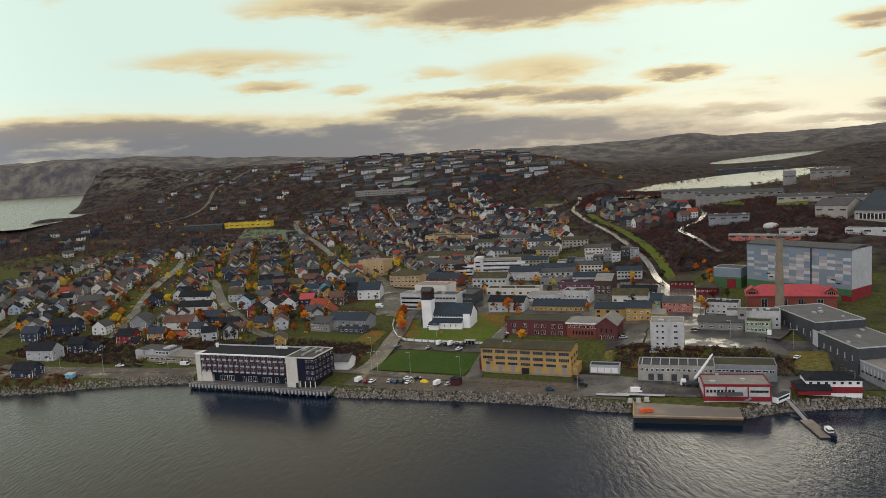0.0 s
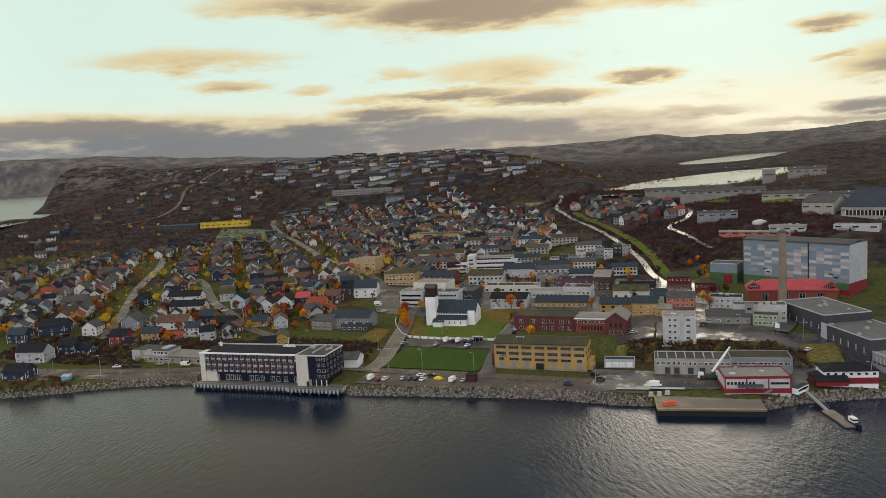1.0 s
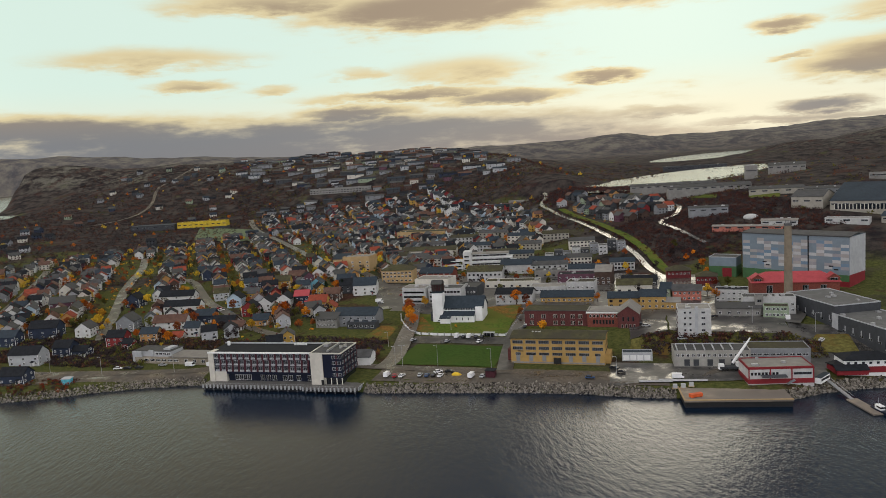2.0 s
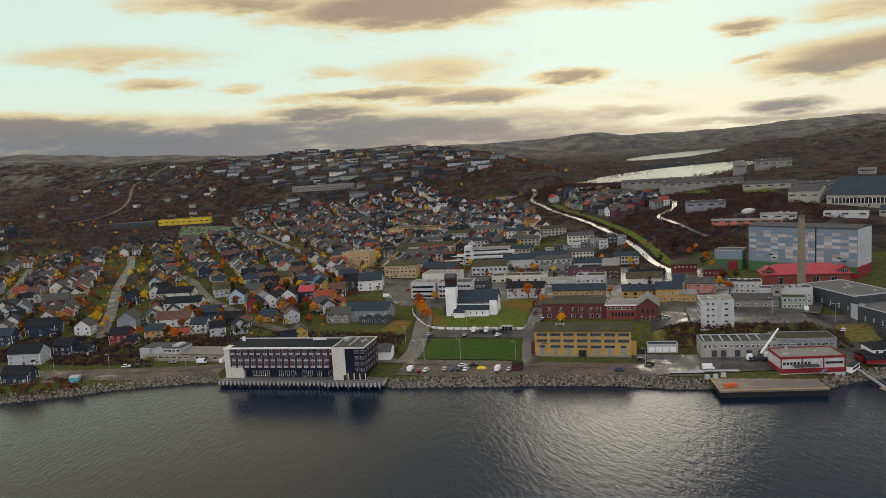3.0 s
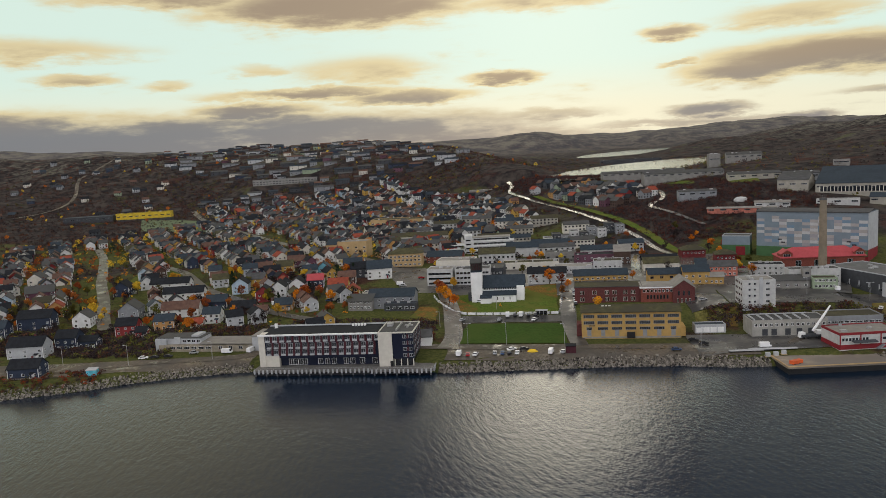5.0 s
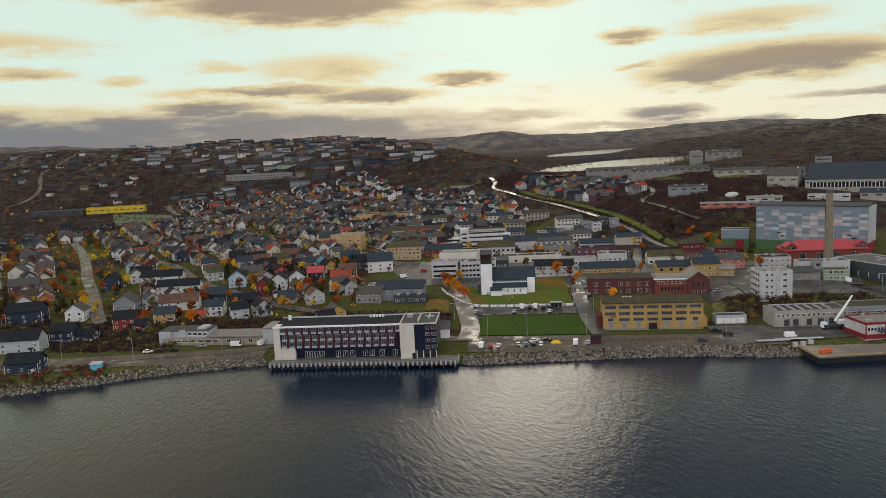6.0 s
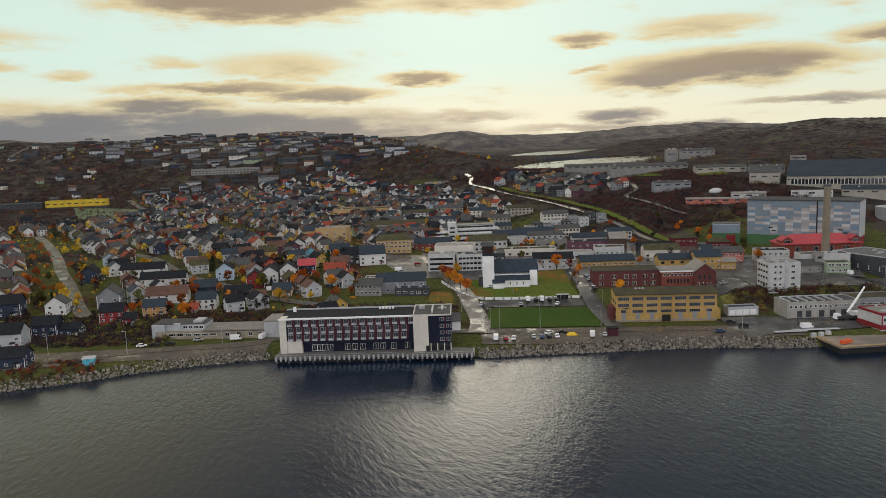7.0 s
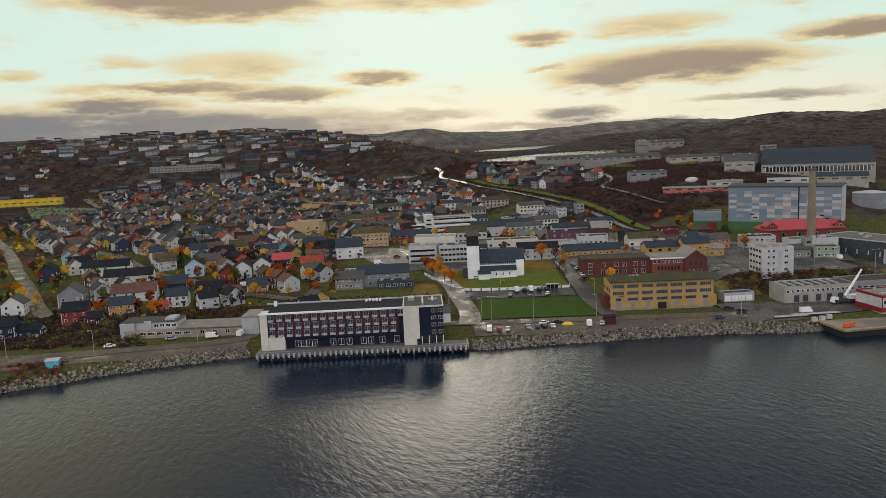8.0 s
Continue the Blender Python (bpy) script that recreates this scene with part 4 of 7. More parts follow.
# ==== special buildings ====
def hotel():
    e = root("hotel", 38.2, 14.1, 2.2, 2.75, "dark blue waterfront hotel with maroon window bays and white end walls", "hotel")
    for q in (8, 24, 40, 56, 70):
        take(q, 14, 13)
    # local x from -36 to 37, y from -10 to 14
    bm = bmesh.new()
    box(bm, -33.6, 19.6, -8.4, 7, 3.9, 14.3, 0)
    part("upper_storey", bm, NAVY, e)
    bm = bmesh.new()
    box(bm, -27.2, 19.6, -6.6, 6.8, 0, 3.9, 0)
    part("ground_floor", bm, NAVY, e, "recessed dark blue ground floor")
    bm = bmesh.new()
    box(bm, -36.4, -33.6, -9.0, 8, 0, 14.8, 0)
    box(bm, -33.6, -27.2, -8.6, 6.8, 0, 5.2, 0)
    part("end_wall", bm, OFFWHITE, e, "white rendered end wall")
    bm = bmesh.new()
    box(bm, -36.6, 19.6, -9.2, -8.2, 14.3, 14.9, 0)
    part("cornice", bm, WHITE, e)
    bm = bmesh.new()
    slab(bm, ((-36.4, -8.2, 14.75), (19.6, -8.2, 14.75), (19.6, 8, 14.9), (-36.4, 8, 14.9)), 0.6)
    part("roof", bm, ROOF_DARK, e)
    bm = bmesh.new()
    box(bm, -36.6, 19.4, 7.9, 8.4, 14.3, 15.5, 0)
    part("rear_parapet", bm, LIGHT_GREY, e)
    # right-hand wing
    bm = bmesh.new()
    box(bm, 19.6, 25.8, -11.2, 10, 0, 15.0, 0)
    part("white_tower_wall", bm, OFFWHITE, e, "tall plain white wall of the corner wing")
    bm = bmesh.new()
    box(bm, 25.8, 35.2, -10.6, 9, 3.3, 15.0, 0)
    part("corner_wing", bm, NAVY, e)
    bm = bmesh.new()
    box(bm, 26.2, 34.6, -9.4, 8, 0, 3.3, 0)
    part("corner_base", bm, GLASS, e, "dark glazed ground floor")
    for x in (26.6, 29.4, 32.2, 34.9):
        bm = bmesh.new()
        box(bm, x - 0.18, x + 0.18, -10.5, -10.1, 0, 3.3, 0)
        part("column", bm, OFFWHITE, e)
    bm = bmesh.new()
    box(bm, 19.8, 35, -10.4, 8.8, 15.0, 15.15, 0)
    part("wing_roof", bm, ROOF_GREY, e)
    bm = bmesh.new()
    for x0, x1, y0, y1 in ((19.5, 35.4, -11.3, -10.9), (35.0, 35.4, -10.9, 9.2), (19.5, 19.9, -10.9, 9.2), (19.9, 35.0, 8.8, 9.2)):
        box(bm, x0, x1, y0, y1, 14.9, 15.5)
    part("wing_parapet", bm, OFFWHITE, e)
    bm = bmesh.new()
    for x0, x1, y0, y1, z in ((21.5, 24, 1, 5, 16.4), (27, 27.7, -8, 7, 16.0), (29.6, 33.4, 1.2, 2.0, 15.7), (31, 31.8, -2, 5.5, 15.7)):
        box(bm, x0, x1, y0, y1, 15.15, z)
    part("roof_plant", bm, STEEL, e)
    bm = bmesh.new()
    for i in range(5):
        box(bm, 4 + i * 1.4, 4.9 + i * 1.4, 5, 6, 14.9, 15.8 + 0.2 * (i % 2))
    box(bm, -33, -31.8, 4, 5, 14.9, 17)
    part("roof_units", bm, WHITE, e)
    # three storeys of bays: window, white sill box, maroon panel, shifted floor by floor
    bay_w, rows = 3.38, (11.3, 8.2, 5.1)
    sill = shared(("sill_box",), lambda bm: box(bm, 0.05, 2.15, -0.42, 0, 0, 0.72), [LIGHT_GREY])
    panel = shared(("maroon_panel",), lambda bm: box(bm, 0, 0.95, -0.3, 0, 0, 3.0), [MAROON])
    for k, z in enumerate(rows):
        for i in range(16):
            x = -33.3 + i * bay_w + (0.0, 0.5, 0.25)[k]
            if x > 17.4:
                continue
            paned_window(e, pose(x + 1.15, -8.46, z + 0.85), 2.1, 1.8, LIGHT_GREY, 1)
            piece("sill_box", sill, e, pose(x, -8.41, z + 0.02))
            piece("maroon_panel", panel, e, pose(x + 2.3, -8.41, z))
    for k in range(4):
        z = 3.6 + k * 2.8
        piece("window", window_mesh(1.7, 1.5, LIGHT_GREY, 1), e, pose(31.4, -10.64, z + 0.5))
        piece("window", window_mesh(1.7, 1.5, LIGHT_GREY, 1), e, pose(34.1, -10.64, z + 0.5))
        piece("maroon_panel", shared(("maroon_small",), lambda bm: box(bm, 0, 0.8, -0.14, 0, 0, 1.9), [MAROON]), e, pose(32.3 + 0.1 * (k % 2), -10.62, z + 0.3))
        for q in range(5):
            piece("window", window_mesh(1.7, 1.5, LIGHT_GREY, 1), e, pose(0, 0, 0, 0, 0, 90) @ pose(-8.6 + q * 3.9, -35.24, z + 0.5))
            piece("maroon_panel", shared(("maroon_small",), None, []), e, pose(0, 0, 0, 0, 0, 90) @ pose(-7.4 + q * 3.9, -35.22, z + 0.3))
    # glazing of the ground floor
    big = window_mesh(2.2, 2.7, WHITE, 1)
    for x in (-22.4, -20.2, -18, -15.8, -8.6, -5.4, -2.2, 3.4, 6.4, 10.8, 16.6):
        piece("shop_window", big, e, pose(x, -6.64, 0.35), "tall ground floor window")
    bm = bmesh.new()
    box(bm, 24.6, 26, -11.26, -11.2, 0, 2.4)
    part("door", bm, BLACK, e)


hotel()


def quay():
    e = root("quay", 41.2, 14.1, 2.2, 0, "concrete quay deck on dark piles round the hotel", "quay")
    bm = bmesh.new()
    box(bm, -41, 14, -14.3, 16, 1.7, 2.7)
    box(bm, 14, 41, -16.0, 16, 1.7, 2.7)
    part("deck", bm, DECK, e)
    # solid black block put in for the shade between deck and water
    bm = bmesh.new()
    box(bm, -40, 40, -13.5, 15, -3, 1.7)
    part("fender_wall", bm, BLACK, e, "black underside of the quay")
    post = shared(("fender_post",), lambda bm: box(bm, -0.35, 0.35, -0.5, 0, 1.2, 2.95), [LIGHT_GREY])
    for i in range(41):
        piece("fender_post", post, e, pose(-40.2 + i * 2.01, -14.25 if i < 27 else -15.95, 0))
    for i in range(14):
        piece("fender_post", post, e, pose(0, 0, 0, 0, 0, 90) @ pose(-14 + i * 2.1, -41, 0))
    bm = bmesh.new()
    box(bm, -41, 14, -14.1, -14.0, 3.5, 3.58)
    box(bm, 14, 41, -15.8, -15.7, 3.5, 3.58)
    for i in range(28):
        y = -14.1 if i < 18 else -15.8
        box(bm, -40.5 + i * 3, -40.42 + i * 3, y, y + 0.1, 2.7, 3.5)
    part("railing", bm, STEEL, e)
    post = shared(("quay_post",), lambda bm: tube(bm, (0, 0, -4), (0, 0, 1.8), 0.35, 0.35, 8), [DARK_CONCRETE])
    for i in range(17):
        piece("quay_post", post, e, pose(-40 + i * 5, -13.8 if i < 11 else -15.4, 0))


quay()


def annex():
    """The low restaurant block beside the hotel."""
    e = root("waterfront_shop", -31, 33, 0, 4.2, "pale grey low waterfront shop with a cream ground floor", "shop")
    for q in (-52, -40, -28, -16, -6):
        take(q, 33, 7)
    bm = bmesh.new()
    box(bm, -26, 26, -6, 6, -2, 3.2)
    part("ground_floor", bm, surface("tan_boards", (0.27, 0.235, 0.18), 0.75), e)
    bm = bmesh.new()
    box(bm, -28, -4, -4, 7, 3.2, 6.2)
    box(bm, -28, -22, -5.5, 7, -1, 6.2)
    part("upper_floor", bm, LIGHT_GREY, e)
    bm = bmesh.new()
    box(bm, -18, -15, -4.6, -4.0, 3.4, 6.9)
    box(bm, -10, -6, -2, 5, 6.2, 7.4)
    part("stair_head", bm, LIGHT_GREY, e)
    bm = bmesh.new()
    slab(bm, ((-4, -6.6, 4.0), (24, -6.6, 4.0), (24, 6.5, 4.5), (-4, 6.5, 4.5)), 0.4)
    part("roof", bm, ROOF_PALE, e, "pale membrane roof")
    bm = bmesh.new()
    box(bm, -28.2, -3.8, -4.2, 7.2, 6.2, 6.5)
    part("upper_roof", bm, ROOF_GREY, e)
    bm = bmesh.new()
    box(bm, 24, 31, -6.2, 8, -2, 7.2)
    part("link_block", bm, LIGHT_GREY, e)
    bm = bmesh.new()
    box(bm, 23.8, 31.2, -6.4, 8.2, 7.2, 7.6)
    part("link_roof", bm, ROOF_PALE, e)
    window_row(e, 26, 6, "f", 1.2, 6, 3.0, 1.2, WHITE, 3.0, 2, -20, 2)
    window_row(e, 26, 6, "f", 0.9, 4, 2.0, 1.7, WHITE, 3.0, 1, 6, 24)
    window_row(e, 26, 4, "f", 4.2, 4, 2.0, 1.3, WHITE, 3.0, 1, -14, -4.5)


annex()


def power_hall():
    e = root("power_hall", 171.3, 50.5, 0, 4.5, "ochre three-storey industrial hall with tall windows and a mossy roof", "building")
    take(170, 50, 26)
    w, d, h = 44.5, 16, 12.2
    bm = bmesh.new()
    gable_shell(bm, w, d, h, 1.6, 3)
    part("wall", bm, YELLOW, e)
    bm = bmesh.new()
    gable_roof(bm, w, d, h, 1.6, 0.7, 0.4)
    part("roof", bm, ROOF_MOSS, e)
    for i in range(8):
        bm = bmesh.new()
        x = -w / 2 + i * w / 7
        box(bm, x - 0.28, x + 0.28, -d / 2 - 0.14, -d / 2, 0, h - 0.6)
        part("pilaster", bm, YELLOW, e)
    bm = bmesh.new()
    box(bm, -w / 2, w / 2, -d / 2 - 0.2, -d / 2, 0, 0.7)
    part("plinth", bm, CONCRETE, e)
    for i in range(7):
        x = -w / 2 + (i + 0.5) * w / 7
        for z in (9.6, 6.6):
            paned_window(e, pose(x, -d / 2 - 0.02, z), 5.0, 1.6, GREY, 5)
        paned_window(e, pose(x, -d / 2 - 0.02, 3.9), 4.8 if i not in (0, 6) else 2.6, 1.4, GREY, 4)
        if i != 3:
            piece("tall_panel", shared(("tall_panel",), lambda bm: box(bm, -0.95, 0.95, -0.06, 0, 0, 3.0), [GREY]), e, pose(x, -d / 2, 0.9), "grey boarded opening")
    bm = bmesh.new()
    box(bm, -1.8, 1.8, -d / 2 - 0.7, -d / 2, 0, 2.9)
    part("door", bm, BLACK, e, "dark entrance")
    bm = bmesh.new()
    box(bm, -w / 2 - 2.6, -w / 2, -5, 3, 0, 6)
    part("stair_tower", bm, BRICK, e, "dark stair annex")
    bm = bmesh.new()
    box(bm, w / 2, w / 2 + 2.5, -6, 4, 0, 4.5)
    part("side_annex", bm, YELLOW, e)
    for z in (0.9, 4.2, 7.4):
        window_row(e, w / 2, d / 2, "r", z, 3, 2.4, 1.5, DARK_GREY, 1.5, 2)
        window_row(e, w / 2, d / 2, "l", z, 3, 2.4, 1.5, DARK_GREY, 1.5, 2)
    bm = bmesh.new()
    for x in (-13, -11.4, -9.8):
        box(bm, x, x + 1.1, -2.2, -1.0, h + 1.0, h + 2.0)
    part("skylight", bm, STEEL, e)
    bm = bmesh.new()
    for i in range(5):
        box(bm, -w / 2 + 3.2 + i * 0.55, -w / 2 + 3.6 + i * 0.55, -d / 2 - 0.1, -d / 2, 5.7, 6.2)
    part("wall_sign", bm, BLACK, e, "dark unreadable letters as bars")


power_hall()


def church():
    e = root("church", 108, 118, 3, 9.6, "white church with square tower and slate-blue roof on a lawn", "church")
    take(106, 118, 24)
    slate = ROOF_SLATE
    bm = bmesh.new()
    gable_shell(bm, 24, 13, 7.6, 5.6, 2)
    bmesh.ops.translate(bm, verts=bm.verts, vec=(1.5, 0, 0))
    ob = part("nave_wall", bm, WHITE, e)
    bm = bmesh.new()
    gable_roof(bm, 24.4, 13.0, 7.6, 5.7, 0.4, 0.35)
    bmesh.ops.translate(bm, verts=bm.verts, vec=(1.5, 0, 0))
    part("nave_roof", bm, slate, e)
    bm = bmesh.new()
    box(bm, -10, 9, -10.2, -6.5, -2, 3.9)
    part("aisle", bm, WHITE, e)
    bm = bmesh.new()
    slab(bm, ((-10.2, -10.7, 4.0), (9.3, -10.7, 4.0), (9.3, -6.5, 5.9), (-10.2, -6.5, 5.9)), 0.3)
    part("aisle_roof", bm, slate, e)
    bm = bmesh.new()
    box(bm, 9.3, 13.4, -7.6, -6.0, -2, 8.4)
    part("choir", bm, WHITE, e)
    bm = bmesh.new()
    box(bm, -11, -5.0, -12.4, -9.5, -2, 2.8)
    part("porch", bm, WHITE, e)
    bm = bmesh.new()
    slab(bm, ((-11.4, -12.9, 2.9), (-4.6, -12.9, 2.9), (-4.6, -9.4, 4.2), (-11.4, -9.4, 4.2)), 0.3)
    part("porch_roof", bm, slate, e)
    tower = new("tower")
    tower.parent = e
    tower.matrix_basis = pose(-13.2, -5.6, 0)
    bm = bmesh.new()
    box(bm, -3.1, 3.1, -3.1, 3.1, -2, 17)
    part("tower_wall", bm, WHITE, tower)
    bm = bmesh.new()
    box(bm, -3.12, 3.12, -3.12, 3.12, 17, 18.2)
    part("tower_band", bm, slate, tower)
    bm = bmesh.new()
    box(bm, -3.0, 3.0, -3.0, 3.0, 18.2, 22.2)
    for x in (-2.0, -1.0, 0.0, 1.0, 2.0):
        box(bm, x - 0.1, x + 0.1, -3.08, -3.0, 18.4, 21.9)
    part("belfry", bm, surface("belfry_boards", (0.07, 0.02, 0.02), 0.7), tower, "dark maroon belfry louvres")
    bm = bmesh.new()
    gable_roof(bm, 6.4, 6.4, 22.2, 2.0, 0.15, 0.3)
    gable_shell(bm, 6.0, 6.0, 22.3, 1.9, 0.2)
    part("tower_roof", bm, ROOF_GREY, tower)
    bm = bmesh.new()
    box(bm, -18.5, -16.3, -6, 2, -2, 5.2)
    part("sacristy", bm, DARK_GREY, e)
    small = window_mesh(0.5, 1.5, DARK_GREY, 0)
    for x in (-1.5, 2, 5.5):
        piece("window", small, e, pose(x, -10.22, 1.2))
    lit = window_mesh(0.7, 0.8, DARK_GREY, 0)
    for i in range(19):
        piece("clerestory_window", lit, e, pose(-9.2 + i * 1.0, -6.54, 6.5))
    # white churchyard wall with piers
    f = root("churchyard_wall", 108, 90, 0, 0, "low white churchyard wall in panels", "wall")
    f.matrix_world = Matrix.Identity(4)
    line = [at(*p) for p in ((69, 116), (72, 106), (77, 96), (83, 87), (90, 83.5), (100, 82.5), (112, 82.2), (125, 82.6), (139, 83), (141, 92), (142, 105), (143, 120), (143, 136))]
    panel = shared(("wall_panel",), lambda bm: box(bm, 0.15, 0.93, -0.12, 0.12, -0.6, 1.0), [WHITE])
    pier = shared(("wall_pier",), lambda bm: box(bm, -0.25, 0.25, -0.25, 0.25, -0.6, 1.25), [LIGHT_GREY])
    for a, b in zip(line, line[1:]):
        n = max(1, round((b - a).length / 4.2))
        for i in range(n):
            p, q = a.lerp(b, i / n), a.lerp(b, (i + 1) / n)
            level = ground_z(p.x, p.y) + 0.3
            p, q = Vector((*site(p.x, p.y), 0)), Vector((*site(q.x, q.y), 0))
            m = pose(p.x, p.y, level, 0, 0, math.degrees(math.atan2(q.y - p.y, q.x - p.x)))
            piece("panel", panel, f, m @ Matrix.Diagonal(((q - p).length, 1, 1, 1)))
            piece("pier", pier, f, m)


church()


def brick_school():
    e = root("brick_building", 167, 103, 0, 10.4, "dark red brick block with narrow windows and a mossy flat roof", "building")
    take(175, 103, 36)
    bm = bmesh.new()
    box(bm, -17.5, 17.5, -7.5, 7.5, -3, 8.6)
    part("wall", bm, BRICK, e)
    flat_roof(e, 35, 15, 8.6, ROOF_MOSS, ROOF_GREY, 0.4, 0.3)
    for x in (-13.5, -7, -0.5, 3.5, 9, 13):
        for z in (1.0, 4.6):
            window_row(e, 17.5, 7.5, "f", z, 2, 0.9, 2.2, OFFWHITE, bars=0, x0=x - 1.1, x1=x + 1.1)
    f = root("brick_wing", 193, 101, 0, 10.4, "light red brick wing with a white cornice", "building")
    bm = bmesh.new()
    box(bm, -8.5, 8.5, -7, 7, -3, 7.8)
    part("wall", bm, BRICK_LIGHT, f)
    bm = bmesh.new()
    box(bm, -9.1, 9.1, -7.6, 7.6, 7.8, 8.5)
    part("cornice", bm, WHITE, f)
    bm = bmesh.new()
    hip_roof(bm, 17, 14, 8.8, 1.2, 0.4)
    part("roof", bm, ROOF_PALE, f)
    window_row(f, 8.5, 7, "f", 5.6, 8, 1.3, 1.4, WHITE, bars=0)
    window_row(f, 8.5, 7, "f", 2.0, 7, 1.0, 2.2, DARK_GREY, bars=0, margin=3)
    g = root("brick_gable_house", 206.5, 101, 0, 10.0, "dark red brick hall with a pale gable roof", "building")
    bm = bmesh.new()
    outline = [(-5.5, -3), (5.5, -3), (5.5, 8.6), (0, 12.4), (-5.5, 8.6)]
    prism(bm, outline, -9, 10)
    part("wall", bm, BRICK, g)
    bm = bmesh.new()
    slab(bm, ((-6, -9.4, 8.4), (0, -9.4, 12.7), (0, 10.4, 12.7), (-6, 10.4, 8.4)), 0.3)
    slab(bm, ((0, -9.4, 12.7), (6, -9.4, 8.4), (6, 10.4, 8.4), (0, 10.4, 12.7)), 0.3)
    part("roof", bm, ROOF_PALE, g)
    window_row(g, 5.5, 9, "f", 0.8, 4, 0.9, 2.0, OFFWHITE, bars=0, margin=2)
    window_row(g, 5.5, 9, "f", 4.4, 3, 0.9, 2.4, DARK_GREY, bars=0, margin=2.5)


brick_school()


def works():
    """The large clad factory with its colour panels, the red-roofed hall and the chimney."""
    turn = -37.0
    blue = surface("grey_blue_cladding", (0.165, 0.205, 0.235), 0.6, vary=0.06, scale=0.3)
    e = root("factory", 313 + 6.7, 208.5 + 8.8, turn, 15.5, "huge grey-blue clad factory with white panels and a green base", "factory")
    take(322, 215, 48)
    take(300, 235, 25)
    w, d, h = 68, 22, 31.5
    bm = bmesh.new()
    box(bm, -w / 2, w / 2, -d / 2, d / 2, 8, h)
    part("wall", bm, blue, e)
    bm = bmesh.new()
    box(bm, -w / 2 - 0.05, w / 2 + 0.05, -d / 2 - 0.05, d / 2 + 0.05, 0, 8)
    part("green_base", bm, surface("green_cladding", (0.055, 0.12, 0.05), 0.55, vary=0.1, scale=0.3), e, "green clad base")
    bm = bmesh.new()
    box(bm, w / 2 - 6, w / 2 + 0.15, -d / 2 - 0.15, d / 2, -3, 4)
    box(bm, w / 2, w / 2 + 0.18, -d / 2 - 0.1, d / 2, 4, 8.2)
    part("red_corner", bm, RED_PAINT, e, "red clad corner")
    bm = bmesh.new()
    slab(bm, ((-w / 2 - 0.4, -d / 2 - 0.4, h + 0.3), (w / 2 + 0.4, -d / 2 - 0.4, h + 0.3), (w / 2 + 0.4, 0, h + 1.6), (-w / 2 - 0.4, 0, h + 1.6)), 0.7)
    slab(bm, ((-w / 2 - 0.4, 0, h + 1.6), (w / 2 + 0.4, 0, h + 1.6), (w / 2 + 0.4, d / 2 + 0.4, h + 0.3), (-w / 2 - 0.4, d / 2 + 0.4, h + 0.3)), 0.7)
    part("roof", bm, ROOF_GREY, e)
    bm = bmesh.new()
    box(bm, w / 2, w / 2 + 0.25, -d / 2, d / 2, 8.2, h - 0.3)
    part("end_wall", bm, LIGHT_GREY, e, "pale end wall")
    pale = [surface("white_panel", (0.40, 0.40, 0.395), 0.5, vary=0.05, scale=0.3), surface("grey_panel", (0.26, 0.25, 0.26), 0.5, vary=0.05, scale=0.3), surface("beige_panel", (0.31, 0.29, 0.275), 0.55, vary=0.05, scale=0.3),
            surface("blue_panel", (0.14, 0.205, 0.27), 0.55, vary=0.05, scale=0.3)]
    rng = random.Random(11)
    before = [None] * 14
    for r in range(10):
        z, last = 9.0 + r * 1.95, None
        for i in range(14):
            x = -w / 2 + 0.5 + i * 4.8
            m = rng.choice([q for q in (0, 0, 1, 2, 2, 3, None, None) if q is None or q not in (last, before[i])])
            if r in (0, 9) and m == 0:
                m = None
            before[i] = last = m
            if m is not None:
                me = shared(("clad_panel", m), lambda bm: box(bm, 0.03, 4.77, -0.08, 0, 0.03, 1.92), [pale[m]])
                piece("clad_panel", me, e, pose(x, -d / 2 - 0.01, z))
    bm = bmesh.new()
    box(bm, 9.2, 9.9, -d / 2 - 0.3, -d / 2, 7, h)
    part("drain_slot", bm, BLACK, e, "dark vertical joint")
    bm = bmesh.new()
    for x, z in ((-20, 12.5), (-18, 10.6), (22, 12.5), (25, 10.6)):
        box(bm, x, x + 2.6, -d / 2 - 0.2, -d / 2, z, z + 0.8)
    part("vent", bm, BLACK, e)
    f = root("factory_annex", 276, 240, turn + 17, 15.5, "low grey-blue clad annex with a red gate", "factory")
    bm = bmesh.new()
    box(bm, -9, 9, -7, 7, 7.6, 13.5)
    part("wall", bm, blue, f)
    bm = bmesh.new()
    box(bm, -9.05, 9.05, -7.05, 7.05, -2, 7.6)
    part("base", bm, MATS["green_cladding"], f)
    flat_roof(f, 18, 14, 13.5, ROOF_GREY, LIGHT_GREY)
    bm = bmesh.new()
    box(bm, 0, 6, -7.2, -7.05, 0, 6.5)
    part("gate", bm, RED_PAINT, f, "red roller gate")
    # brick turbine hall
    g = root("turbine_hall", 306, 176, 2, 14.3, "brick turbine hall with a bright red metal roof", "building")
    take(303, 176, 32)
    w, d, h = 47, 17, 8.5
    bm = bmesh.new()
    box(bm, -w / 2, w / 2, -d / 2, d / 2, -3, h)
    part("wall", bm, BRICK_LIGHT, g)
    bm = bmesh.new()
    hip_roof(bm, w, d, h, 5.0, 0.8, 0.4)
    part("roof", bm, ROOF_PINK, g)
    for x in (-14, -3.5, 5.5, 15):
        piece("window", window_mesh(3.2, 5.0, LIGHT_GREY, 3), g, pose(x, -d / 2 - 0.02, 1.6))
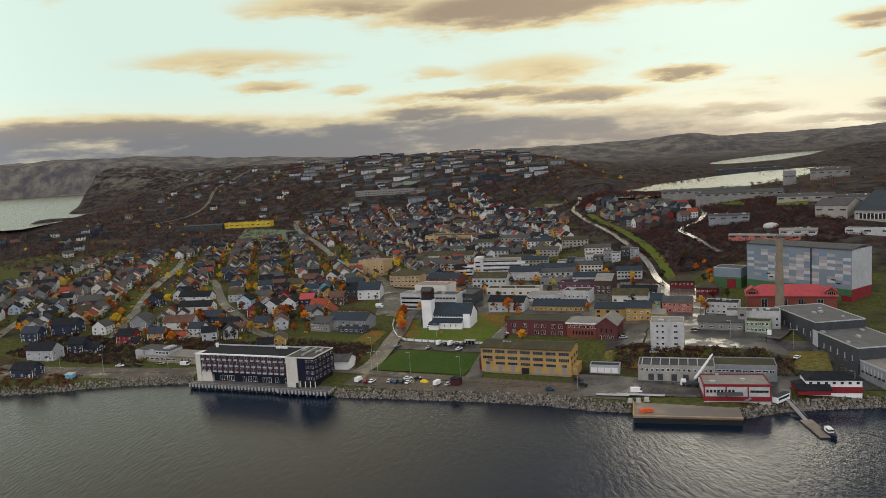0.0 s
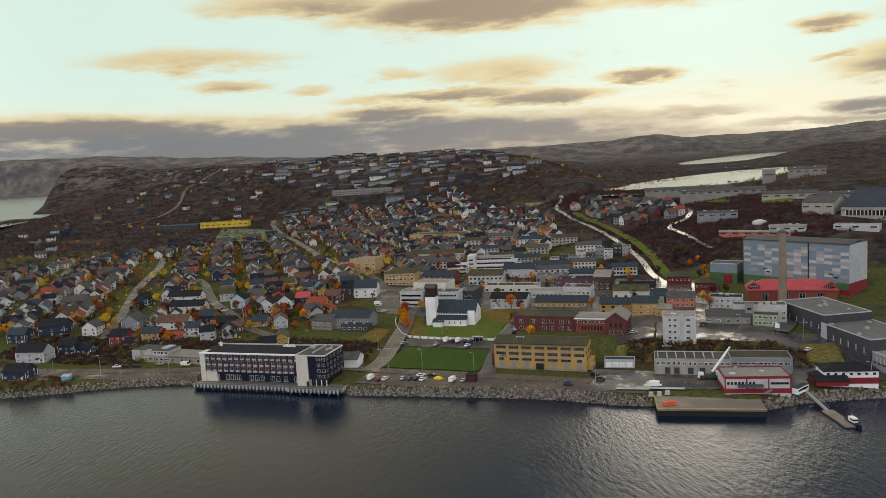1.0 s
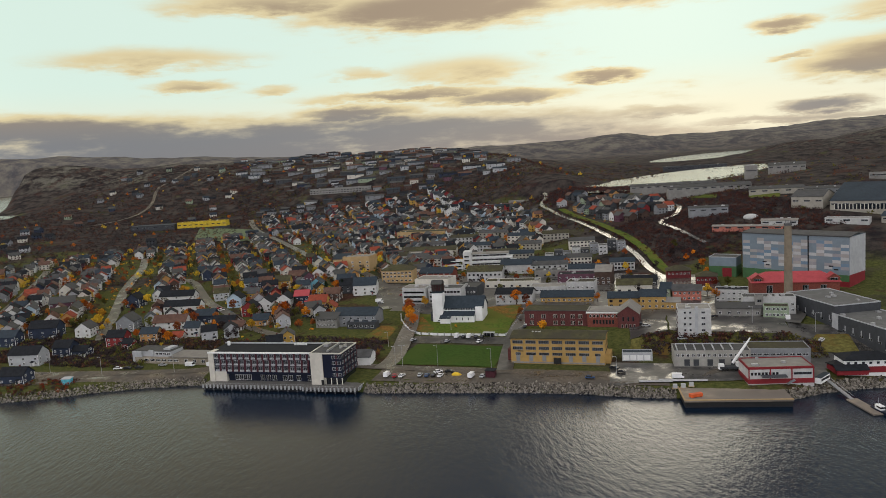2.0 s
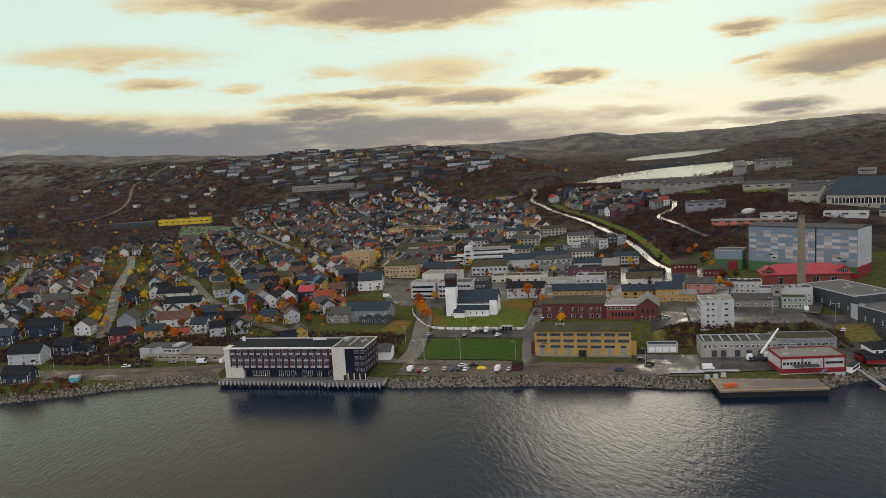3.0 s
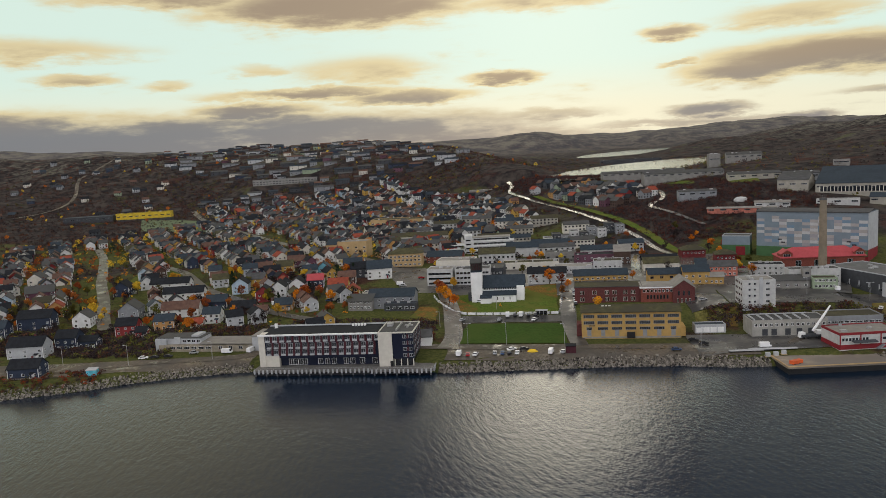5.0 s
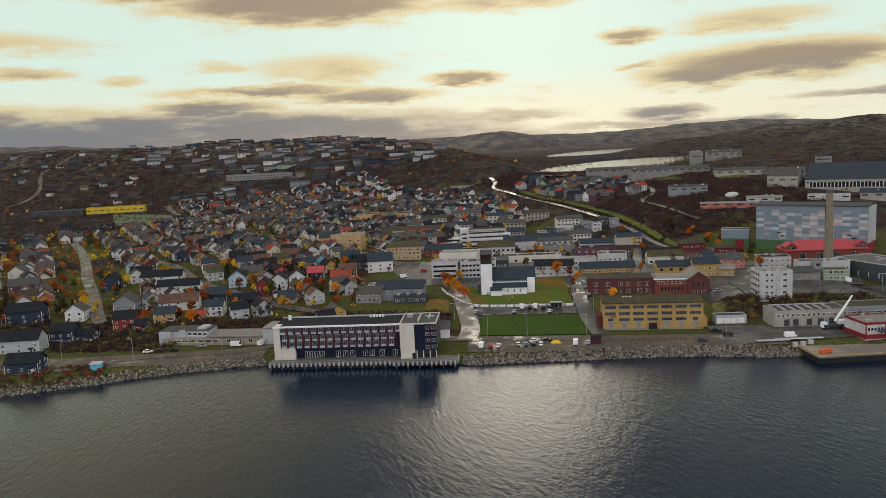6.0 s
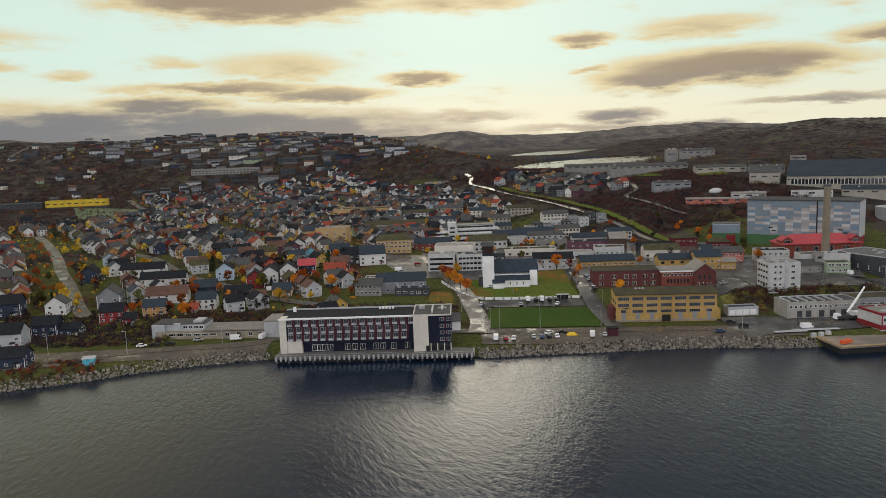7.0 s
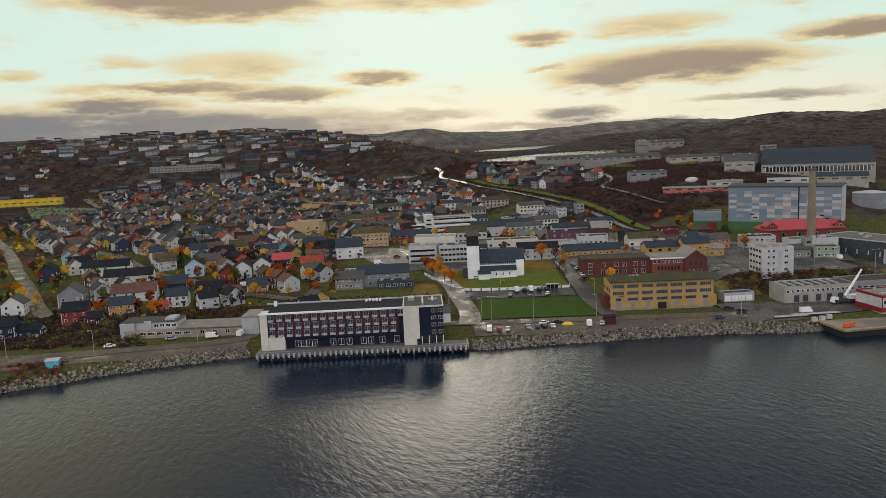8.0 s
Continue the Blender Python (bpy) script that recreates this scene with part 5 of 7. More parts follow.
    for x in (-20.5, 20.5):
        bm = bmesh.new()
        prism(bm, ((x - 3.2, h), (x + 3.2, h), (x + 3.2, h + 2.2), (x, h + 4.4), (x - 3.2, h + 2.2)), -d / 2 + 0.3, 0)
        dormer = part("dormer", bm, BRICK_LIGHT, g)
        bm = bmesh.new()
        slab(bm, ((x - 3.6, -d / 2 - 0.2, h + 2.2), (x, -d / 2 - 0.2, h + 4.7), (x, 0, h + 4.7), (x - 3.6, 0, h + 2.2)), 0.25)
        slab(bm, ((x, -d / 2 - 0.2, h + 4.7), (x + 3.6, -d / 2 - 0.2, h + 2.2), (x + 3.6, 0, h + 2.2), (x, 0, h + 4.7)), 0.25)
        part("dormer_roof", bm, ROOF_PINK, dormer)
        piece("dormer_window", window_mesh(4.0, 1.8, LIGHT_GREY, 3), dormer, pose(x, -d / 2 + 0.28, h + 0.3))
    c = root("chimney_stack", 299.5, 152, 0, 13.5, "tall tapering concrete chimney stack", "chimney")
    bm = bmesh.new()
    tube(bm, (0, 0, -3), (0, 0, 43), 2.4, 1.8, 20)
    part("shaft", bm, surface("stack_concrete", (0.20, 0.165, 0.12), 0.85, vary=0.15, scale=0.4), c)
    bm = bmesh.new()
    tube(bm, (0, 0, 43), (0, 0, 44.2), 2.05, 2.05, 20)
    for k in range(4):
        box(bm, -1.4 + 0.9 * k, -1.2 + 0.9 * k, -0.1, 0.1, 44.2, 46)
    part("crown", bm, DARK_CONCRETE, c, "dark chimney cap with aerials")
    shed_roof = surface("felted_shed_roof", (0.112, 0.112, 0.107), 0.75, vary=0.2, scale=0.3, patch=0.06, second=(0.10, 0.10, 0.095))
    # long workshops, stepped, running down to the yard
    for k, (u, v, w, d, h, z, lab) in enumerate(((316, 124, 40, 25, 9.5, 11.5, "dark grey panelled workshop with a flat roof"), (330, 89, 36, 25, 8.5, 8.5, "long dark grey workshop with pale signs"), (339, 62, 20, 20, 6, 5.8, "low workshop with a pale flat roof"))):
        q = block(u, v, w, d, h, (DARK_GREY, DARK_GREY, GREY)[k], (shed_roof, shed_roof, ROOF_PALE)[k], "flat", turn=-68, z=z, label=lab, name="workshop", n_vents=4, seed=k, rim=LIGHT_GREY)
        for i in range(6):
            piece("wall_panel", shared(("workshop_panel", h), lambda bm: box(bm, -0.3, 0.3, -0.1, 0, 2.0, 4.6), [LIGHT_GREY]), q, pose(-w / 2 + 4 + i * (w - 8) / 5, -d / 2, 0), "small pale wall sign")
        window_row(q, w / 2, d / 2, "f", 1.2, 6, 2.2, 1.2, GREY, 2, 1)
        if k == 1:
            bm = bmesh.new()
            box(bm, -w / 2 - 0.1, -w / 2 + 4.5, -d / 2 - 0.15, -d / 2, 0, h + 0.6)
            part("stair_bay", bm, LIGHT_GREY, q, "pale stair bay")


works()


def harbour():
    # white office tower block
    e = block(238.5, 79.5, 15.5, 13, 12.0, DULL_WHITE, ROOF_PALE, "flat", (), 4, 12.6, "white rendered four-storey block with a pale flat roof", "office_block", n_vents=3, seed=3)
    for z in (1.2, 4.2, 7.2, 10.0):
        window_row(e, 7.75, 6.5, "f", z, 2, 1.1, 1.1, LIGHT_GREY, 1, 0, -5.0, -1.4)
        window_row(e, 7.75, 6.5, "f", z, 1, 1.8, 1.1, LIGHT_GREY, 1, 1, 2.8, 5.4)
        window_row(e, 7.75, 6.5, "l", z, 4, 1.7, 1.1, MAROON, 1.2, 1)
    bm = bmesh.new()
    box(bm, 0.2, 1.7, -6.75, -6.5, -2, 13.6)
    part("stair_shaft", bm, LIGHT_GREY, e)
    # roofless and roofed flat buildings below the bank
    e = block(243, 50, 33, 13, 6.6, BARE, ROOF_GREY, "flat", (("f", 4.2, 14, 1.3, 1.3, WHITE, 1),), 5, 4.8, "pale concrete building, partly roofless, under conversion", "building", n_vents=0)
    for x in (-12, -8, -2, 3, 8):
        bm = bmesh.new()
        box(bm, x, x + 2.4, -6.6, -6.5, 0, 3)
        part("door", bm, DARK_GREY, e)
    bm = bmesh.new()
    for i in range(7):
        box(bm, -15 + i * 4, -14.6 + i * 4, -5, 5, 6.7, 7.4)
    box(bm, -15, 11, 4.6, 5, 7.2, 7.6)
    part("roof_frame", bm, LIGHT_GREY, e, "bare concrete roof beams")
    e = block(274, 57, 26, 13, 6.2, GREY, ROOF_MOSS, "flat", (("f", 3.4, 9, 2.2, 1.0, WHITE, 1),), 5, 5, "long grey storehouse with a mossy brown roof", "storehouse")
    # red and white fish hall by the pier
    e = block(268.0, 28.5, 26, 15, 6.6, DULL_WHITE, ROOF_PALE, "flat", (), 10, 4.2, "white and red harbour hall with a pale roof", "harbour_hall", rim=RED_PAINT, n_vents=3, seed=8)
    for z0, z1 in ((0, 2.0), (6.1, 6.7)):
        bm = bmesh.new()
        box(bm, -13.1, 13.1, -7.6, -7.5, z0, z1)
        box(bm, -13.1, -13.0, -7.5, 7.5, z0, z1)
        part("red_band", bm, RED_PAINT, e)
    for x in (-13, -4.5, 4, 12.5):
        bm = bmesh.new()
        box(bm, x, x + 0.5, -7.65, -7.5, 0, 6.6)
        part("red_post", bm, RED_PAINT, e)
    window_row(e, 13, 7.5, "f", 3.6, 8, 1.0, 1.2, DARK_GREY, 1, 0, -12, -1)
    window_row(e, 13, 7.5, "f", 3.6, 4, 2.0, 1.0, DARK_GREY, 1, 0, 5, 12)
    bm = bmesh.new()
    slab(bm, ((-8, -9.8, 3.4), (2, -9.8, 3.4), (2, -7.5, 3.8), (-8, -7.5, 3.8)), 0.3)
    part("canopy", bm, DARK_GREY, e)
    bm = bmesh.new()
    for i in range(6):
        box(bm, 2 + i * 0.5, 2.6 + i * 0.5, -9.6, -7.8, 0.3 * i, 0.3 * i + 0.3)
    part("outside_stair", bm, GREY, e)
    # red and white house with lean-to
    e = block(309, 44, 21, 11, 6.2, WHITE, ROOF_DARK, "hip", (("f", 4.3, 7, 1.2, 1.0, DARK_GREY, 0),), 10, 4.2, "white and red harbour house with a dark hip roof", "harbour_house", rise=2.2)
    bm = bmesh.new()
    box(bm, -10.6, 10.6, -5.65, -5.5, 0.6, 3.2)
    box(bm, -14.5, -10.5, -8, 3, 0.6, 2.8)
    box(bm, -14.5, -2, -8.6, -5.5, 0.6, 2.8)
    part("red_base", bm, RED_PAINT, e)
    bm = bmesh.new()
    slab(bm, ((-15, -9, 2.8), (-1.6, -9, 2.8), (-1.6, -5.4, 4.4), (-15, -5.4, 4.4)), 0.25)
    slab(bm, ((-15, -5.4, 4.4), (-10.4, -5.4, 4.4), (-10.4, 3.4, 4.0), (-15, 3.4, 2.8)), 0.25)
    part("lean_to_roof", bm, ROOF_DARK, e)
    # pier
    p = root("pier", 247.4, 10.8, 8, 0, "concrete pier deck with a black timber face", "pier")
    bm = bmesh.new()
    box(bm, -20.7, 20.7, -10.5, 12.5, 2.3, 3.0)
    part("deck", bm, surface("pier_deck", (0.24, 0.20, 0.155), 0.6, vary=0.2, scale=0.4, patch=0.05, second=(0.15, 0.13, 0.11)), p)
    bm = bmesh.new()
    box(bm, -20.4, 20.4, -10.2, 12.5, -4, 2.3)
    part("face", bm, BLACK, p)
    bm = bmesh.new()
    box(bm, -20.7, 20.7, -10.6, -10.2, 3.0, 3.4)
    box(bm, -20.8, -20.4, -10.2, 8, 3.0, 3.4)
    part("kerb", bm, TAN, p)
    c = root("orange_container", 231.5, 2.5, 30, 3.02, "orange steel work boat cradle on the pier", "container")
    bm = bmesh.new()
    box(bm, -2.6, 2.6, -1, 1, 0.2, 1.5)
    part("body", bm, surface("orange_paint", (0.55, 0.10, 0.03), 0.5), c)
    bm = bmesh.new()
    box(bm, -2.3, 2.3, -0.9, 0.9, 0, 0.2)
    part("runner", bm, BLACK, c)
    for u, v, tr in ((224, 14, 4), (227.5, 14.5, 8), (231, 15.5, 0)):
        c = root("white_tank", u, v, tr, None, "white plastic tank crate by the pier", "crate", "tank crates")
        bm = bmesh.new()
        box(bm, -0.9, 0.9, -0.8, 0.8, 0.15, 1.7)
        part("tank", bm, LIGHT_GREY, c)
        bm = bmesh.new()
        box(bm, -1.2, 1.2, -1.0, 1.0, 0, 0.15)
        part("pallet", bm, TAN, c)
    for u, v, w, tr in ((216, 17, 14, 5), (228, 19.5, 20, 4)):
        c = root("pipe_stack", u, v, tr, None, "stack of pale pipes on the quay", "pipes")
        for k in range(4):
            bm = bmesh.new()
            tube(bm, (-w / 2, k * 0.5, 0.75), (w / 2, k * 0.5, 0.75), 0.25, 0.25, 8)
            part("pipe", bm, STEEL, c)
    # floating dock, gangway and boat
    d = root("floating_dock", 297, 6, 18, 0, "floating wooden pontoon with a steel gangway", "dock")
    bm = bmesh.new()
    box(bm, -2.2, 2.2, -10, 8, 0.2, 0.7)
    part("pontoon", bm, MATS["pier_deck"], d)
    bm = bmesh.new()
    box(bm, -2.3, 2.3, -10.1, 8.1, -0.4, 0.2)
    part("float", bm, BLACK, d)
    bm = bmesh.new()
    slab(bm, ((-1.2, 7, 0.9), (0.4, 7, 0.9), (-0.4, 26, 4.2), (-2.0, 26, 4.2)), 0.25)
    for s in (0, 1.6):
        tube(bm, (-1.2 + s, 7, 1.9), (-2.0 + s, 26, 5.2), 0.06, 0.06, 6)
    part("gangway", bm, STEEL, d)
    b = root("motor_boat", 301.5, 0, 18, 0.0, "small white and dark motor boat moored at the pontoon", "boat")
    bm = bmesh.new()
    rings = []
    for y, w, z in ((-5.2, 0.15, 1.5), (-3, 1.25, 1.25), (1, 1.5, 1.1), (4.5, 1.35, 1.1)):
        rings.append([bm.verts.new(q) for q in ((-w, y, z), (-w * 0.75, y, -0.3), (w * 0.75, y, -0.3), (w, y, z))])
    for r, s in zip(rings, rings[1:]):
        for i in range(4):
            bm.faces.new((r[i], r[(i + 1) % 4], s[(i + 1) % 4], s[i]))
    bm.faces.new(rings[0])
    bm.faces.new(rings[-1][::-1])
    part("hull", bm, NAVY, b)
    bm = bmesh.new()
    box(bm, -0.95, 0.95, -1.2, 2.4, 1.0, 2.7)
    part("cabin", bm, WHITE, b)
    bm = bmesh.new()
    box(bm, -0.97, 0.97, -1.25, 1.2, 1.8, 2.4)
    part("cabin_window", bm, GLASS, b)
    bm = bmesh.new()
    tube(bm, (0, 1.5, 2.7), (0, 1.5, 5.2), 0.06, 0.04, 6)
    part("mast", bm, STEEL, b)
    # garage row and shacks
    e = block(209, 53, 14, 6, 3.2, LIGHT_GREY, ROOF_SLATE, "flat", (), 4, 4.9, "grey garage row with white doors beside the ochre hall", "garage")
    for i in range(4):
        bm = bmesh.new()
        box(bm, -6.4 + i * 3.2, -3.6 + i * 3.2, -3.1, -3.0, 0, 2.4)
        part("garage_door", bm, WHITE, e)
    block(70, 37, 13, 11, 3.6, WHITE, ROOF_GREY, "gable", (), 8, 5.0, "small white hall with a low grey gable roof behind the hotel", "hall", rise=2.4)
    block(14, 37, 22, 8, 5.4, DULL_WHITE, ROOF_PALE, "flat", (), 2, 5.0, "low white store with a pale flat roof behind the hotel", "store")
    e = root("cyan_shed", -68, -10, 10, 4.0, "small turquoise shed beside the shore road", "shed")
    bm = bmesh.new()
    box(bm, -2.2, 2.2, -1.5, 1.5, -0.5, 2.6)
    part("wall", bm, surface("turquoise_paint", (0.10, 0.42, 0.52), 0.6), e)
    bm = bmesh.new()
    slab(bm, ((-2.5, -1.8, 2.7), (2.5, -1.8, 2.7), (2.5, 1.8, 3.1), (-2.5, 1.8, 3.1)), 0.2)
    part("roof", bm, LIGHT_GREY, e)
    e = root("maroon_kiosk", 141, 20, 0, None, "dark maroon kiosk hut on the waterfront", "kiosk")
    bm = bmesh.new()
    box(bm, -2.2, 2.2, -2, 2, 0, 3.2)
    part("wall", bm, MAROON, e)
    bm = bmesh.new()
    box(bm, -2.4, 2.4, -2.2, 2.2, 3.2, 3.5)
    part("roof", bm, ROOF_DARK, e)
    e = root("yellow_pile", 124, 21, 0, None, "yellow tarpaulin heap on the waterfront", "heap")
    bm = bmesh.new()
    bmesh.ops.create_icosphere(bm, subdivisions=2, radius=1, matrix=Matrix.Diagonal((2.6, 1.8, 1.2, 1)))
    for q in bm.verts:
        q.co += noise.noise_vector(q.co * 1.3) * 0.35
    part("tarpaulin", bm, surface("yellow_tarpaulin", (0.60, 0.40, 0.03), 0.5), e)
    e = root("bus_shelter", 130, 81.2, 0, None, "grey glass bus shelter at the churchyard wall", "shelter")
    bm = bmesh.new()
    box(bm, -2.8, 2.8, 0.6, 0.8, 0, 2.4)
    part("glass_wall", bm, GLASS, e)
    bm = bmesh.new()
    box(bm, -3.2, 3.2, -1.2, 1.2, 2.4, 2.65)
    part("roof", bm, LIGHT_GREY, e)
    bm = bmesh.new()
    for x in (-3, -1, 1, 3):
        box(bm, x - 0.08, x + 0.08, -1.0, -0.85, 0, 2.4)
    part("post", bm, STEEL, e)


harbour()

# offices and shops of the centre: u, v, length, depth, height, wall, roof, style, windows, label
W3, W2 = (("f", 0.9, 9, 1.8, 1.2, GLASS, 1), ("f", 3.9, 9, 1.8, 1.2, GLASS, 1), ("f", 6.9, 9, 1.8, 1.2, GLASS, 1)), (("f", 1.0, 6, 1.3, 1.3, WHITE, 1), ("f", 4.0, 6, 1.3, 1.3, WHITE, 1))
SIDE2 = (("l", 1.0, 3, 1.3, 1.3, WHITE, 1), ("l", 4.0, 3, 1.3, 1.3, WHITE, 1))
CENTRE = (
    (70, 153, 16, 13, 10, "W", ROOF_PALE, "flat", W3, "white office block with ribbon windows"), (90, 156, 22, 13, 9.6, "W", ROOF_GREY, "flat", W3, "white three-storey office wing"), (79, 172, 24, 16, 12.5, "O", ROOF_PALE, "flat", (), "pale hall with a broad flat roof"),
    (103, 172, 14, 20, 7.5, "D", ROOF_GREY, "flat", W2, "dark glazed office behind the church"), (48, 98, 26, 14, 6.4, "M", ROOF_SLATE, "gable", W2, "grey hall with a blue-grey roof"), (32, 93, 14, 12, 5.2, "L", ROOF_GREY, "gable", W2, "pale grey house joined to the hall"),
    (54, 88, 18, 6, 3.6, "D", ROOF_SLATE, "flat", (("f", 1.0, 5, 2.2, 1.4, WHITE, 1),), "dark low shop front of the grey hall"), (37, 118, 20, 8, 3.6, "O", ROOF_GREY, "flat", (), "low pale terrace building"),
    (-12, 279, 24, 16, 12, "T", ROOF_PALE, "flat", (), "tall tan hall with vertical piers"), (-27, 282, 14, 18, 10, "T", ROOF_SLATE, "gable", (), "tan school wing with a dark roof"), (38, 226, 24, 14, 9.4, "T", ROOF_MOSS, "hip", (("f", 0.9, 7, 1.8, 1.2, WHITE, 1), ("f", 3.9, 8, 1.8, 1.4, WHITE, 1), ("f", 6.6, 8, 1.8, 1.2, WHITE, 1)), "ochre school building with a mossy hip roof"),
    (66, 240, 26, 14, 5, "B", ROOF_SLATE, "gable", W2, "low brick hall with roof skylights"), (136, 152, 23, 12, 6.4, "W", ROOF_DARK, "gable", W2 + SIDE2, "white shop row with dark green roof"), (169, 157, 32, 12, 3.2, "Y", ROOF_SLATE, "gable", (("f", 0.8, 10, 1.6, 1.2, WHITE, 1),), "long low house under a slate-blue roof"),
    (178, 181, 18, 12, 8, "W", ROOF_MOSS, "flat", W2, "white building with arcade windows"), (156, 184, 24, 14, 4.6, "W", ROOF_PALE, "flat", (("f", 2.0, 8, 2.2, 1.2, WHITE, 1),), "low white shop with wet pale roof"), (174, 220, 27, 13, 6.8, "P", ROOF_DARK, "flat", W2, "dark plum office with a black roof"),
    (193, 219, 11, 18, 9, "N", ROOF_PALE, "gable", (), "brown gable house with a pale roof"), (221, 134, 14, 12, 7.2, "Y", ROOF_SLATE, "gable", (("f", 1.0, 4, 1.3, 1.3, WHITE, 1), ("f", 4.0, 4, 1.3, 1.3, WHITE, 1)), "yellow house with a slate-blue roof"), (205, 140, 20, 11, 6, "Y", ROOF_SLATE, "gable", (), "yellow town block under a blue-black roof"),
    (232, 131, 8, 8, 4.2, "Y", ROOF_PALE, "gable", (("f", 1.0, 3, 1.2, 1.2, WHITE, 1),), "little yellow house beside an asphalt yard"), (212, 184, 22, 12, 5.2, "O", ROOF_MOSS, "gable", (), "cream house under a mossy roof"), (216, 208, 23, 10, 4, "D", ROOF_DARK, "gable", (), "dark low house among town roofs"),
    (230, 158, 6, 12, 7, "G", ROOF_SLATE, "gable", (("f", 1.0, 2, 1.2, 1.3, WHITE, 1), ("f", 4.0, 2, 1.2, 1.3, WHITE, 1)), "pale green narrow wooden town house"), (242, 156, 16, 11, 6, "K", ROOF_GREY, "gable", W2, "salmon wooden house with a grey roof"), (244, 236, 16, 12, 5.4, "RW", ROOF_MOSS, "hip", (("f", 2.6, 6, 1.2, 1.2, WHITE, 0),), "red and white villa with a hip roof"),
    (260, 212, 13, 12, 5.6, "RW", ROOF_MOSS, "hip", (("f", 2.6, 5, 1.2, 1.2, WHITE, 0),), "red and white villa beside the works"),
    (105, 234, 26, 14, 7.6, "W", ROOF_MOSS, "gable", (("f", 1.0, 8, 1.5, 1.4, DARK_GREY, 1), ("f", 4.4, 8, 1.5, 1.4, DARK_GREY, 1)), "white office with a mossy pitched roof"), (124, 272, 24, 14, 7, "W", ROOF_SLATE, "gable", (("f", 1.0, 5, 1.3, 1.3, WHITE, 1),), "white hall with a dark roof"),
    (147, 296, 30, 11, 6, "O", ROOF_SLATE, "gable", W2, "long cream wooden row house"), (129, 206, 38, 12, 4.6, "O", ROOF_MOSS, "flat", (), "long low block with a mossy flat roof"), (32, 353, 50, 12, 6.6, "O", ROOF_MOSS, "gable", (("f", 1.0, 12, 1.3, 1.3, WHITE, 1), ("f", 4.0, 12, 1.3, 1.3, WHITE, 1)), "long pale apartment row with mossy roof"),
    (0, 503, 80, 22, 7, "T", ROOF_MOSS, "flat", (("f", 2.4, 14, 3.0, 1.6, WHITE, 1),), "large tan school with a grassy flat roof"), (180, 246, 26, 11, 6.4, "W", ROOF_SLATE, "gable", W2, "white row with black roof"), (152, 250, 22, 12, 5, "L", ROOF_GREY, "flat", (), "pale grey low flat-roofed building"),
    (268, 155, 18, 11, 6.4, "W", ROOF_DARK, "flat", W2, "white house with a black upper storey"), (266, 117, 22, 9, 4.2, "L", ROOF_GREY, "gable", (("f", 1.0, 5, 1.6, 1.2, WHITE, 1),), "grey low shed behind the bank"), (283, 124, 26, 9, 8.4, "W", ROOF_GREY, "flat", W2, "white and blue depot building"),
    (285, 113, 12, 8, 5.6, "S", ROOF_MOSS, "flat", W2, "moss-roofed grey-green store beside the depot"), (277, 117, 4, 5, 10, "L", ROOF_GREY, "flat", (), "slim grey stair tower beside the depot"))
TONES = {"W": DULL_WHITE, "O": OFFWHITE, "D": DARK_GREY, "M": GREY, "L": WEATHERED, "T": TAN, "B": BRICK_LIGHT, "Y": YELLOW, "P": HOUSE_WALLS["purple"], "N": HOUSE_WALLS["brown"], "G": HOUSE_WALLS["green"], "K": surface("salmon_boards", (0.42, 0.15, 0.11), 0.75), "RW": surface("oxblood_boards", (0.13, 0.024, 0.026), 0.75), "S": HOUSE_WALLS["green"]}
for k, (u, v, w, d, h, tone, roof, style, wins, lab) in enumerate(CENTRE):
    p = at(u, v)
    if not wins:
        n = max(3, int(w / 5))
        wins = tuple(("f", z0, n, 1.8, 1.3, WHITE if tone in "TBPND" else DARK_GREY, 1) for z0 in ((1.0, 4.0, 7.0) if h > 9 else (1.0, 3.7) if h > 5.4 else (1.0,)))
    block(u, v, w, d, h, TONES[tone], roof, style, wins, 4 * math.sin(k * 2.1), None, lab, "building", rise=min(3.4, d * 0.24), n_vents=3 if style == "flat" and w > 13 else 0, seed=k)
# rows of flats between the centre and the hill: u, v, turn, length
for k, (u, v, turn, w) in enumerate(((49, 306, 8, 22), (74, 377, 4, 24), (80, 434, -4, 28), (100, 343, 6, 28), (150, 273, 8, 28), (120, 334, 5, 22), (172, 359, 10, 22), (51, 424, 2, 26), (122, 374, 6, 24), (112, 408, 0, 26), (24, 398, 4, 26), (146, 402, 8, 24), (172, 300, 6, 20), (206, 268, 4, 18), (30, 318, 10, 18))):
    wins = tuple(("f", z0, 7, 1.5, 1.3, DARK_GREY, 1) for z0 in (1.0, 3.8)) + (("l", 3.8, 2, 1.2, 1.3, WHITE, 0),)
    block(u, v, w, 10, 6.0, (OFFWHITE, DULL_WHITE, CREAM_PANEL)[k % 3], (ROOF_GREY, ROOF_SLATE, ROOF_GREY, ROOF_MOSS)[k % 4], "gable", wins, turn, None, f"long {('cream', 'white', 'beige')[k % 3]} row of flats under a {('grey', 'slate-blue', 'grey', 'mossy')[k % 4]} roof", "row_house", "row house", rise=2.3, group="row houses")


